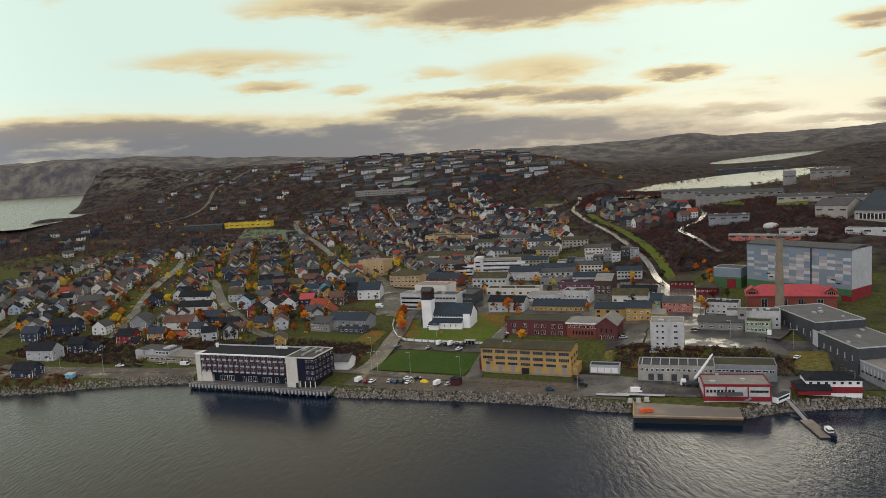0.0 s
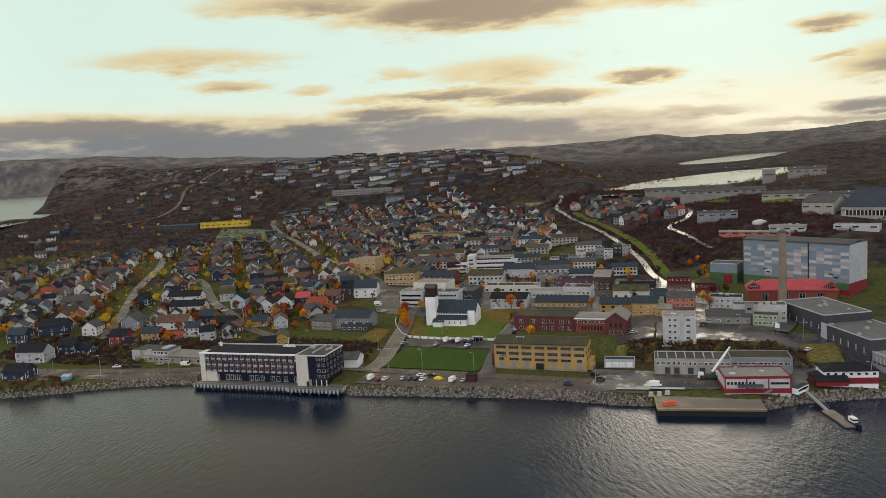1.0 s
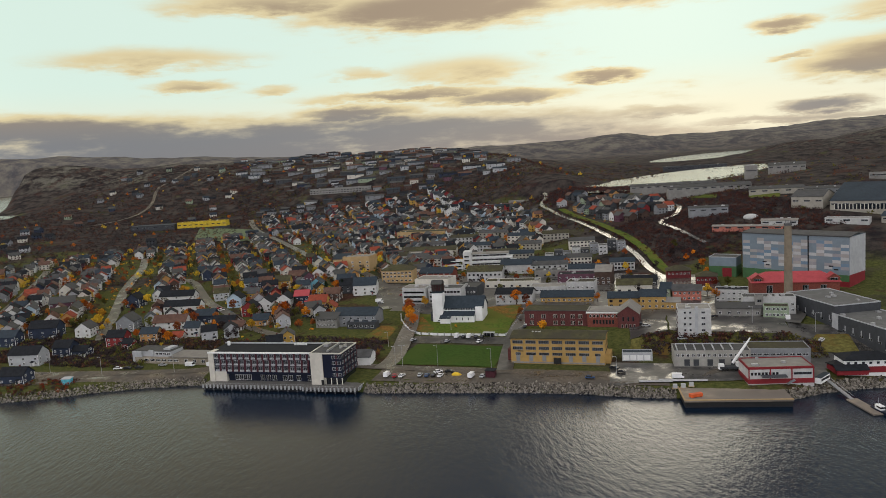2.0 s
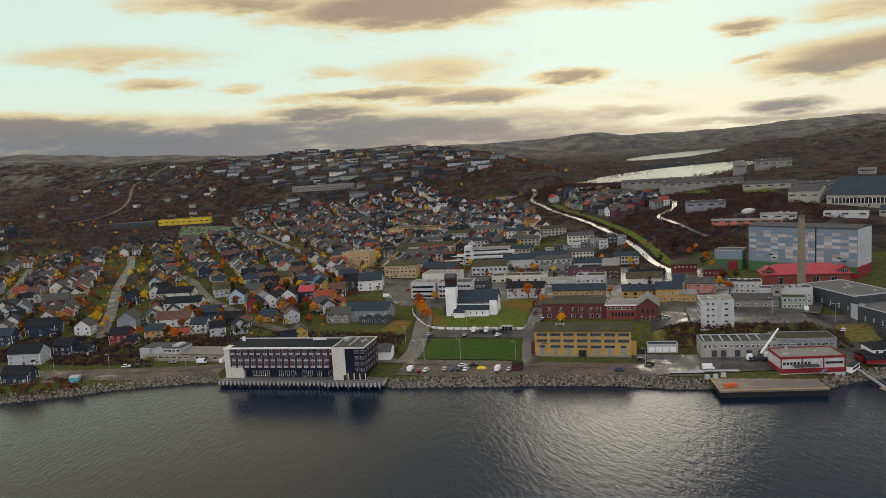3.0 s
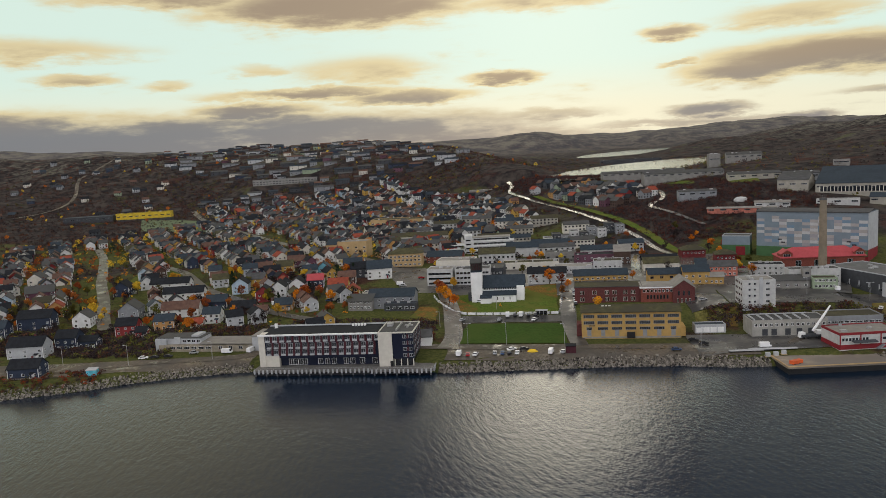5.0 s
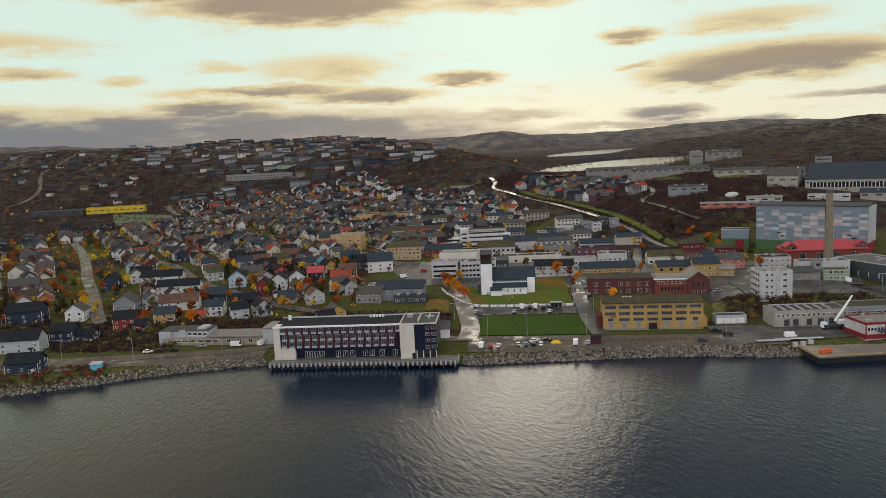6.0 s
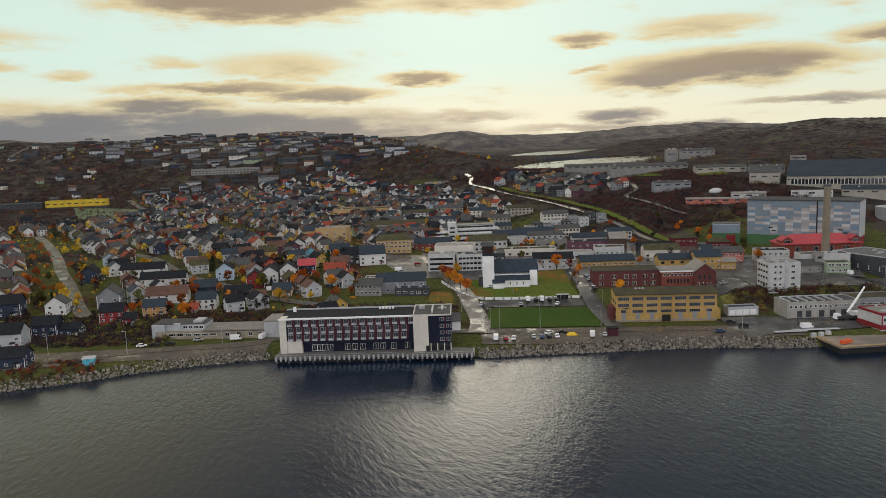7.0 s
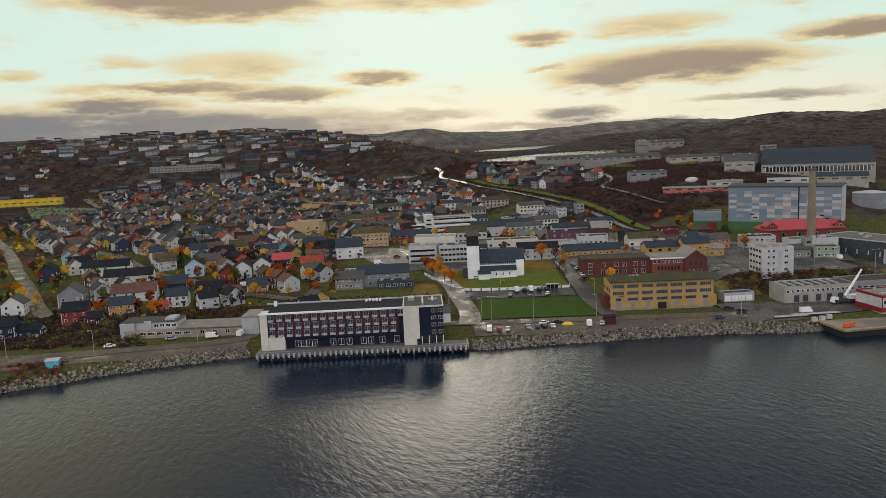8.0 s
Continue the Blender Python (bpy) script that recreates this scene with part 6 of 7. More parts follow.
def hospital():
    """A white block stepped back floor by floor, with a stair tower at its end."""
    e = root("hospital", 100, 292, 5, None, "white stepped hospital block with long ribbon windows", "hospital")
    for q in (82, 96, 110, 124):
        take(q, 290, 11)
    white = surface("hospital_render", (0.50, 0.50, 0.485), 0.7, vary=0.1, scale=0.3, patch=0.1)
    for k in range(4):
        y0, x1, z = -9 + 2.2 * k, 23 - 3.0 * k, 3.2 * k
        bm = bmesh.new()
        box(bm, -16, x1, y0, 9, z - (3 if k == 0 else 0), z + 3.0)
        floor_ob = part("storey", bm, white, e)
        bm = bmesh.new()
        box(bm, -15, x1 - 1.0, y0 - 0.06, y0, z + 1.1, z + 2.3)
        part("ribbon_window", bm, GLASS, floor_ob, "dark ribbon of glass")
        for i in range(11):
            x = -15 + (x1 + 14) * i / 10
            piece("mullion", shared(("mullion",), lambda bm: box(bm, -0.09, 0.09, -0.1, 0, 0, 1.2), [white]), floor_ob, pose(x, y0 - 0.02, z + 1.1))
        bm = bmesh.new()
        box(bm, -16.3, x1 + 0.4, y0 - 0.5, 9.2, z + 3.0, z + 3.35)
        part("terrace", bm, ROOF_PALE if k == 3 else white, e)
    bm = bmesh.new()
    box(bm, -22, -16, -7, 5, -3, 15.2)
    part("stair_tower", bm, white, e)
    bm = bmesh.new()
    for z in (1.2, 4.4, 7.6, 10.8):
        box(bm, -21, -17.2, -7.08, -7.0, z, z + 1.1)
    part("tower_window", bm, GLASS, e)
    bm = bmesh.new()
    box(bm, -38, -22, -11, 4, -3, 5.6)
    box(bm, -33, -22, -7, 4, 5.6, 8.2)
    part("low_wing", bm, white, e)
    bm = bmesh.new()
    for x0, x1, y, z in ((-37, -23, -11, 0.9), (-37, -23, -11, 3.6), (-32, -23, -7, 6.3)):
        box(bm, x0, x1, y - 0.06, y, z, z + 1.1)
    part("wing_window", bm, GLASS, e)


hospital()
# stepped pale cubes above the centre
for k in range(9):
    block(146 + 7.5 * k, 322 + 7 * (k % 2) + k, 7, 12, 6.0 + (k % 2), (DULL_WHITE, DARK_GREY, GREY)[k % 3], ROOF_GREY, "flat", (("f", 1.0, 2, 1.6, 1.3, WHITE, 1), ("f", 4.0, 2, 1.6, 1.3, WHITE, 1)), 6, None, "pale stepped terrace house with a flat roof", "terrace_house", n_vents=0, group="terrace houses")


def big_sheds():
    """The industrial area on the plateau and the large blocks on the hill: x, y, turn, length, depth, height, wall, roof, style, label."""
    for x, y, turn, w, d, h, wall, roof, style, lab in (
            (402, 608, -45, 84, 90, 8, CREAM_PANEL, ROOF_SLATE, "gable", "huge cream processing hall with a blue-grey roof"), (338, 630, -45, 24, 34, 10, CREAM_PANEL, ROOF_GREY, "gable", "tall pale end block of the processing hall"), (366, 550, -45, 36, 20, 6, CREAM_PANEL, ROOF_SLATE, "gable", "low cream store with a dark blue roof"),
            (326, 566, -42, 30, 9, 5, DULL_WHITE, ROOF_PALE, "flat", "low white store below the hall"), (304, 848, -14, 90, 16, 5, WEATHERED, ROOF_GREY, "gable", "long pale works building with ribbon windows"), (314, 778, -14, 80, 18, 5, WEATHERED, ROOF_GREY, "gable", "low cream works building with a grey roof"),
            (408, 866, -20, 13, 12, 15, WEATHERED, ROOF_GREY, "flat", "square concrete tower house on the plateau"), (256, 655, -16, 32, 9, 7, GREY, ROOF_GREY, "gable", "long pale grey warehouse above the scrub"), (262, 598, -34, 52, 7, 4, MATS["salmon_boards"], ROOF_PALE, "gable", "long low red shed with a pale roof"),
            (286, 592, -30, 26, 9, 5, DULL_WHITE, ROOF_PALE, "gable", "low white store shed"), (346, 702, -22, 46, 16, 6, CREAM_PANEL, ROOF_GREY, "gable", "cream warehouse with a pale grey roof"), (372, 668, -30, 30, 14, 7, GREY, ROOF_GREY, "gable", "grey glazed workshop on the plateau"), (468, 728, -40, 15, 12, 6, WEATHERED, ROOF_GREY, "flat", "white plant room above the hall"),
            (131, 1046, -8, 80, 14, 5, BRICK, ROOF_GREY, "flat", "long red school block on the hillside"), (178, 1062, -8, 58, 14, 7, WEATHERED, ROOF_PALE, "flat", "long white apartment block on the hillside"), (-112, 1390, -6, 104, 14, 10, WEATHERED, ROOF_GREY, "flat", "very long pale apartment block on the slope"),
            (-305, 1176, -8, 72, 14, 11, surface("bright_yellow_cladding", (0.50, 0.36, 0.03), 0.5), ROOF_DARK, "flat", "bright yellow sports stand building"), (-378, 1192, -8, 64, 26, 8, DARK_GREY, ROOF_SLATE, "flat", "low dark sports hall"), (640, 1560, -20, 120, 24, 9, DARK_GREY, ROOF_SLATE, "flat", "long dark building beside the far lake"),
            (475, 905, -25, 40, 20, 8, WEATHERED, ROOF_GREY, "gable", "pale warehouse near the lake")):
        u, v = to_uv(x, y)
        wins = (("f", h * 0.62, max(4, int(w / 5)), 3.2, h * 0.14, GREY, 2), ("f", h * 0.28, max(4, int(w / 5)), 3.2, h * 0.14, GREY, 2)) if lab.find("apartment") > 0 or lab.find("school") > 0 else (("f", h * 0.6, max(3, int(w / 8)), 4.5, 1.2, GREY, 3),)
        c, s = math.cos(radians(turn)), math.sin(radians(turn))
        floor_z = max(ground_z(x + c * q * w + s * d * 0.5, y + s * q * w - c * d * 0.5) for q in (-0.45, -0.2, 0, 0.2, 0.45)) - 1.0 - rise(x, y)
        e = block(u, v, w, d, h, wall, roof, style, wins, turn + 18.5, floor_z, lab, "works_building", rise=d * 0.13, n_vents=0 if "hall" in lab else 4, seed=int(x) % 97, deep=14)
        if lab.startswith("huge"):
            bm = bmesh.new()
            box(bm, -w * 0.46, w * 0.46, -d / 2 - 0.12, -d / 2, 1.5, h * 0.68)
            band = part("glazed_band", bm, GLASS, e, "dark glazed band")
            slat = shared(("hall_slat", h), lambda bm: box(bm, -0.25, 0.25, -0.4, 0, 1.4, h * 0.7), [OFFWHITE])
            for i in range(30):
                piece("slat", slat, e, pose(-w * 0.46 + i * w * 0.92 / 29, -d / 2 - 0.1, 0))
        if lab.startswith("bright yellow"):
            bm = bmesh.new()
            box(bm, -w / 2 - 0.1, w / 2 + 0.1, -d / 2 - 0.3, d / 2, -6, 3.2)
            part("stand_base", bm, DARK_GREY, e, "dark seating base")
    for x, y, r, h in ((333, 497, 12, 8),):
        u, v = to_uv(x, y)
        e = root("storage_tank", u, v, 0, None, "round grey storage tank with a pale lid", "tank", "storage tanks")
        bm = bmesh.new()
        tube(bm, (0, 0, -4), (0, 0, h), r, r, 32)
        part("shell", bm, GREY, e)
        bm = bmesh.new()
        tube(bm, (0, 0, h), (0, 0, h + 1.2), r + 0.2, r * 0.3, 32)
        part("lid", bm, LIGHT_GREY, e)
        take(u, v, r + 2)
    e = root("dome_tent", *to_uv(278, 622), 0, None, "white dome tent store", "tent")
    bm = bmesh.new()
    bmesh.ops.create_uvsphere(bm, u_segments=20, v_segments=10, radius=1, matrix=Matrix.Diagonal((6, 4.5, 3.2, 1)))
    part("dome", bm, DULL_WHITE, e)


big_sheds()


# ==== the residential quarters ====
CELLS = {}
SORTED = [0]


def crowded(x, y, r):
    """Whether anything stands within r metres of its own reach."""
    for a, b, c in TAKEN[SORTED[0]:]:
        n = int((c + 12) // 30) + 1
        for i in range(int(a // 30) - n, int(a // 30) + n + 1):
            for j in range(int(b // 30) - n, int(b // 30) + n + 1):
                CELLS.setdefault((i, j), []).append((a, b, c))
    SORTED[0] = len(TAKEN)
    return any((x - a) ** 2 + (y - b) ** 2 < max(0.0, r + c) ** 2 for a, b, c in CELLS.get((int(x // 30), int(y // 30)), ()))


rng = random.Random(21)
STREET = Vector((-0.22, 0.975, 0))
CROSS = Vector((0.975, 0.22, 0))
SIZES = ((9.5, 7.5, 5.8), (8.5, 7.5, 6.2), (10, 8, 5.6), (8, 7, 5.8), (11, 7.5, 5.0))
PALETTE = ["white"] * 11 + ["cream"] * 5 + ["grey"] * 3 + ["mid_grey"] * 2 + ["navy"] * 2 + ["red"] * 3 + ["yellow"] * 2 + ["ochre"] * 2 + ["blue"] * 2 + ["brown"] * 2 + ["dark"] * 2 + ["green", "purple"]
DULL = ["mid_grey"] * 7 + ["brown"] * 3 + ["dark"] * 5 + ["navy", "navy", "green", "cream", "cream", "grey", "grey", "grey", "purple"]
DULL_COVERS = ["dark"] * 5 + ["grey"] * 6 + ["slate"] * 4 + ["brown"] * 3
COVERS = ["dark"] * 7 + ["grey"] * 5 + ["slate"] * 4 + ["brown"] * 3 + ["red"] + ["moss"]


def lived_in(x, y):
    u, v = to_uv(x, y)
    left = chain(((430, -330), (520, -350), (620, -400), (760, -440), (860, -400), (950, -310), (1080, -200), (1250, -250)), y)
    right = chain(((440, -80), (560, -75), (600, 10), (650, 70), (700, 120), (790, 140), (900, 150), (1020, 140), (1120, 90), (1260, 60)), y)
    if left < x < right and v > 50 and y < 1270:
        return True
    if 176 < x < 262 and 700 < y < 900 and x < 180 + (900 - y) * 0.5 + 40:
        return True
    return False


LOTS = []
for i in range(-66, 66):
    for j in range(0, 90):
        c = i * 16.5 + (3 if i % 2 else -3)
        s = j * 13.0 + (i % 3) * 5
        p = Vector((-60, 430, 0)) + CROSS * (c + rng.uniform(-2, 2)) + STREET * (s + rng.uniform(-2.5, 2.5))
        if not lived_in(p.x, p.y) or rng.random() < 0.07:
            continue
        w, d, h = rng.choice(SIZES)
        if crowded(p.x, p.y, 3.6):
            continue
        turn = 12.7 + rng.choice((0, 90, 90)) + rng.uniform(-6, 6)
        if p.y > 1000 and rng.random() < 0.3:
            w = 16
        LOTS.append((p.x, p.y, turn, w, d, h, rng.choice(PALETTE if p.x < 165 else DULL + ["yellow", "white", "red", "ochre"]), rng.choice(COVERS)))
        TAKEN.append((p.x, p.y, 5.5))
LOTS.sort(key=lambda q: (q[0] + 90) ** 2 + (q[1] - 40) ** 2)
for k, q in enumerate(LOTS):
    if k < 255:
        house(*q, 2 if k < 90 else 1)
    else:
        far_house(*q)

# rows of the upper town, along the slope
for row, (y0, x0, x1) in enumerate(((1290, -260, 190), (1315, -240, 190), (1340, -250, 210), (1365, -20, 210), (1430, -170, 170), (1480, -220, 170), (1522, -240, 180), (1568, -270, 180), (1615, -310, 170), (1665, -340, 180), (1720, -350, 190), (1780, -350, 190), (1840, -350, 150), (1905, -380, 90), (1460, -180, 150), (1500, -200, 170), (1545, -260, 180), (1590, -280, 170), (1640, -330, 160), (1690, -350, 190), (1750, -360, 200), (1810, -330, 180), (1870, -380, 120), (1940, -390, 40))):
    x = x0 + rng.uniform(0, 20)
    while x < x1:
        w = rng.choice((12, 14, 22, 30))
        y = y0 + rng.uniform(-12, 12) - 0.08 * x
        if not crowded(x, y, w * 0.4):
            far_house(x, y, rng.uniform(-14, 6), w, 9, rng.choice((3.5, 4.5, 5.5)), rng.choice(DULL), rng.choice(DULL_COVERS), 2.0)
        x += w + rng.uniform(3, 22)
# scattered houses on the west slope
for k in range(60):
    x, y = rng.uniform(-640, -330), rng.uniform(900, 1900)
    if ground_z(x, y) > 3 and not crowded(x, y, 8) and not (-420 < x < -220 and 1020 < y < 1260):
        far_house(x, y, rng.uniform(-30, 40), 11, 8, 5, rng.choice(DULL), rng.choice(DULL_COVERS))


far = sheet("far_houses", FAR[0], FAR[1], FAR_SLOTS, False)
far.data.polygons.foreach_set("material_index", FAR[2])
tagged(far, "crowded small wooden houses climbing the hillside", "houses", kind="stuff")


# ==== trees and scrub ====
def leaf_material(name, dark, light, rough=0.8):
    m = bpy.data.materials.new(name)
    m.use_nodes = True
    t = m.node_tree
    b = t.nodes["Principled BSDF"]
    isle = t.nodes.new("ShaderNodeNewGeometry").outputs["Random Per Island"]
    info = t.nodes.new("ShaderNodeObjectInfo").outputs["Random"]
    c = mixed(t, isle, dark, light)
    hsv = t.nodes.new("ShaderNodeHueSaturation")
    t.links.new(val(t, "ADD", 0.75, val(t, "MULTIPLY", info, 0.5)), hsv.inputs["Value"])
    t.links.new(val(t, "ADD", 0.48, val(t, "MULTIPLY", info, 0.035)), hsv.inputs["Hue"])
    t.links.new(c, hsv.inputs["Color"])
    t.links.new(hsv.outputs[0], b.inputs["Base Color"])
    b.inputs["Roughness"].default_value = rough
    b.inputs["Specular IOR Level"].default_value = 0.03
    return m


BARK = surface("bark", (0.06, 0.045, 0.035), 0.9, vary=0.3, scale=3.0)
LEAVES = {"orange": leaf_material("orange_leaves", (0.34, 0.10, 0.012), (0.66, 0.26, 0.02)), "yellow": leaf_material("yellow_leaves", (0.36, 0.20, 0.015), (0.62, 0.40, 0.04)), "rust": leaf_material("rust_leaves", (0.14, 0.04, 0.014), (0.32, 0.09, 0.022)),
          "russet": leaf_material("russet_leaves", (0.040, 0.019, 0.014), (0.135, 0.060, 0.034)), "brown": leaf_material("brown_twigs", (0.011, 0.008, 0.0095), (0.060, 0.044, 0.043)), "olive": leaf_material("olive_leaves", (0.048, 0.051, 0.012), (0.13, 0.115, 0.030)), "spruce": leaf_material("spruce_needles", (0.008, 0.018, 0.01), (0.025, 0.045, 0.022))}


def leaf_cloud(rng, lobes, n, size):
    """Small leaves scattered over lobes (x, y, z, radius)."""
    verts, faces = [], []
    for k in range(n):
        x, y, z, r = rng.choice(lobes)
        d = Vector((rng.gauss(0, 1), rng.gauss(0, 1), rng.gauss(0, 1))).normalized() * r * rng.uniform(0.55, 1.08)
        c = Vector((x, y, z)) + d
        a = Vector((rng.uniform(-1, 1), rng.uniform(-1, 1), rng.uniform(-1, 1))).normalized()
        b = a.orthogonal().normalized()
        s = size * rng.uniform(0.6, 1.3)
        i = len(verts)
        verts += [c - a * s, c + b * s * 0.7, c + a * s, c - b * s * 0.7]
        faces.append((i, i + 1, i + 2, i + 3))
    return verts, faces


TREES = {}
for kind, n_var in (("orange", 3), ("yellow", 3), ("rust", 2), ("brown", 2), ("olive", 2), ("spruce", 2)):
    TREES[kind] = []
    for k in range(n_var):
        r = random.Random(k * 7 + len(kind))
        bm = bmesh.new()
        if kind == "spruce":
            tube(bm, (0, 0, -0.5), (0, 0, 9), 0.22, 0.03, 6)
            lobes = [(0, 0, 1.5 + i * 0.85, 2.1 * (1 - i / 10)) for i in range(9)]
        else:
            tube(bm, (0, 0, -0.5), (0.1, 0, 2.2), 0.22, 0.15, 7)
            lobes = []
            for q in range(6):
                a = q * 1.05 + r.uniform(-0.3, 0.3)
                tip = Vector((math.cos(a) * r.uniform(0.8, 1.7), math.sin(a) * r.uniform(0.8, 1.7), r.uniform(3.2, 6.0)))
                tube(bm, (0.05, 0, 1.8), tip, 0.09, 0.03, 5)
                lobes.append((*tip, r.uniform(0.8, 1.35)))
            lobes.append((0, 0, 5.8 + r.uniform(0, 0.8), 1.1))
        trunk = bpy.data.meshes.new("trunk")
        bm.to_mesh(trunk)
        bm.free()
        trunk.materials.append(BARK)
        verts, faces = leaf_cloud(r, lobes, 720 if kind != "brown" else 420, 0.27)
        crown = bpy.data.meshes.new("crown")
        crown.from_pydata(verts, [], faces)
        crown.materials.append(LEAVES[kind])
        TREES[kind].append((trunk, crown))
WORDS = {"orange": "bright orange autumn birch", "yellow": "golden yellow autumn birch", "rust": "rust-red autumn rowan tree", "brown": "nearly bare brown birch", "olive": "olive-green garden tree", "spruce": "dark green garden spruce"}


def tree(x, y, kind, size, lift=0.0):
    e = new("tree")
    e.empty_display_size = 1
    s = size / 7.0
    e.matrix_world = pose(*site(x, y), ground_z(x, y) + lift, 0, 0, rng.uniform(0, 360)) @ Matrix.Diagonal((s * 1.1, s * 1.1, s, 1))
    tagged(e, WORDS[kind] + " standing in rough autumn grass", "tree", "town trees")
    trunk, crown = rng.choice(TREES[kind])
    piece("trunk", trunk, e)
    piece("crown", crown, e)


# the trees that mark places: u, v, kind, height
for u, v, kind, size in ((-5, 108, "orange", 11), (-9, 104, "orange", 9), (137, 146, "orange", 9.5), (128, 147, "rust", 7), (144, 140, "rust", 8), (76, 112, "orange", 8.5), (79, 104, "orange", 8), (74, 120, "rust", 8), (82, 98, "orange", 7.5), (72, 126, "rust", 7.5), (73, 115, "orange", 7), (70, 132, "rust", 7), (160, 84, "orange", 7), (147, 130, "orange", 6), (143, 118, "rust", 6),
                         (-60, 74, "rust", 7), (-38, 80, "orange", 6.5), (-50, 55, "rust", 5), (-88, 95, "yellow", 7), (-116, 84, "yellow", 6), (-112, 74, "yellow", 5), (-75, 112, "orange", 6), (-90, 66, "olive", 5), (108, 96, "yellow", 2.6), (-33, 130, "rust", 6), (-30, 110, "yellow", 6),
                         (185, 245, "orange", 8), (195, 235, "orange", 7), (210, 240, "orange", 6), (188, 272, "orange", 7), (75, 262, "orange", 6), (8, 178, "spruce", 8), (0, 166, "spruce", 9), (-70, 160, "spruce", 8), (-4, 262, "brown", 7), (-130, 160, "rust", 7), (-120, 150, "spruce", 6), (300, 260, "orange", 6), (25, 108, "rust", 6), (45, 110, "rust", 5)):
    p = at(u, v)
    tree(p.x, p.y, kind, size)
# street and garden trees of the centre
for k in range(52):
    for tries in range(30):
        p = at(rng.uniform(56, 275), rng.uniform(128, 330))
        if not crowded(p.x, p.y, -1.0):
            tree(p.x, p.y, rng.choice(("orange", "orange", "yellow", "rust", "brown", "olive")), rng.uniform(4.5, 7.5))
            break
FAR_TREES = {k: ([], []) for k in LEAVES}
for k in range(900):
    for tries in range(20):
        x, y = rng.uniform(-420, 160), 440 + 820 * rng.random() ** 1.25
        if lived_in(x, y) and not crowded(x, y, -2.0):
            break
    else:
        continue
    kind, size = rng.choice(("orange", "orange", "yellow", "yellow", "rust", "rust", "rust", "brown", "brown", "brown", "brown", "olive", "olive", "spruce")), rng.uniform(4.5, 8.5)
    if y < 585:
        tree(x, y, kind, size)
        continue
    trunk, crown = rng.choice(TREES[kind])
    verts, faces = FAR_TREES[kind]
    m = pose(*site(x, y), ground_z(x, y), 0, 0, rng.uniform(0, 360)) @ Matrix.Diagonal((size / 6.0, size / 6.0, size / 7, 1))
    k0 = len(verts)
    verts.extend(m @ v.co for v in crown.vertices)
    faces.extend(tuple(i + k0 for i in f.vertices) for f in list(crown.polygons)[::3])
for k in range(190):
    x, y = rng.uniform(-640, 300), rng.uniform(900, 1850)
    if crowded(x, y, -2.0) or ground_z(x, y) < 4:
        continue
    kind, size = rng.choice(("orange", "yellow", "yellow", "rust", "olive")), rng.uniform(5, 8)
    trunk, crown = rng.choice(TREES[kind])
    verts, faces = FAR_TREES[kind]
    m = pose(*site(x, y), ground_z(x, y), 0, 0, rng.uniform(0, 360)) @ Matrix.Diagonal((size / 6, size / 6, size / 7, 1))
    k0 = len(verts)
    verts.extend(m @ v.co for v in crown.vertices)
    faces.extend(tuple(i + k0 for i in f.vertices) for f in list(crown.polygons)[::3])
for kind, (verts, faces) in FAR_TREES.items():
    tagged(sheet("far_trees", verts, faces, LEAVES[kind], False), "distant autumn garden trees between the houses", "trees", kind="stuff")


def scrub(name, n, where, kinds, size, label, leaves=34, leaf=0.27, seed=3):
    """Bushes that nobody could count, as one mesh for each tint."""
    r = random.Random(seed)
    heaps = {k: ([], []) for k in kinds}
    made = tries = 0
    while made < n and tries < n * 12:
        tries += 1
        q = where(r)
        if q is None:
            continue
        x, y = q
        s = r.uniform(0.6, 1.4) * size
        z = ground_z(x, y)
        if z < 1.5 or crowded(x, y, -3.5):
            continue
        x, y = site(x, y)
        kind = r.choice(kinds)
        verts, faces = heaps[kind]
        lobes = [(x + r.uniform(-s, s) * 0.6, y + r.uniform(-s, s) * 0.6, z + s * 0.45, s * 0.75) for i in range(3)]
        v2, f2 = leaf_cloud(r, lobes, leaves, leaf * size)
        k = len(verts)
        verts += v2
        faces += [tuple(i + k for i in f) for f in f2]
        made += 1
    for kind, (verts, faces) in heaps.items():
        if faces:
            ob = sheet(name, verts, faces, LEAVES[kind], False)
            tagged(ob, label, "scrub", kind="stuff")


def in_uv(u0, u1, v0, v1):
    def where(r):
        p = at(r.uniform(u0, u1), r.uniform(v0, v1))
        return p.x, p.y
    return where


def in_xy(x0, x1, y0, y1, thin=0.0, avoid_town=True):
    def where(r):
        x, y = r.uniform(x0, x1), r.uniform(y0, y1)
        if avoid_town and lived_in(x, y):
            return None
        if noise.noise((x * 0.012, y * 0.012, 5.5)) < thin:
            return None
        return x, y
    return where


scrub("bank_scrub", 1000, in_uv(-150, -50, 17, 57), ["brown", "brown", "brown", "brown", "olive", "russet"], 1.6, "tangled brown scrub on the bank above the shore road", 34)
scrub("bank_scrub", 420, in_uv(-50, 0, 38, 60), ["brown", "brown", "brown", "olive", "russet"], 1.6, "tangled brown scrub on the bank above the annex", 34)
scrub("bank_scrub", 650, in_uv(0, 76, 41, 66), ["brown", "brown", "brown", "russet", "olive"], 1.6, "tangled autumn scrub on the bank behind the hotel", 34)
scrub("bank_scrub", 520, in_uv(212, 298, 61, 76), ["russet", "brown", "brown", "olive"], 1.5, "rust-brown scrub on the bank below the white block")
scrub("shore_scrub", 260, in_uv(-135, -64, -30, -4), ["russet", "rust", "olive", "brown"], 1.1, "low rust-red shore bushes")
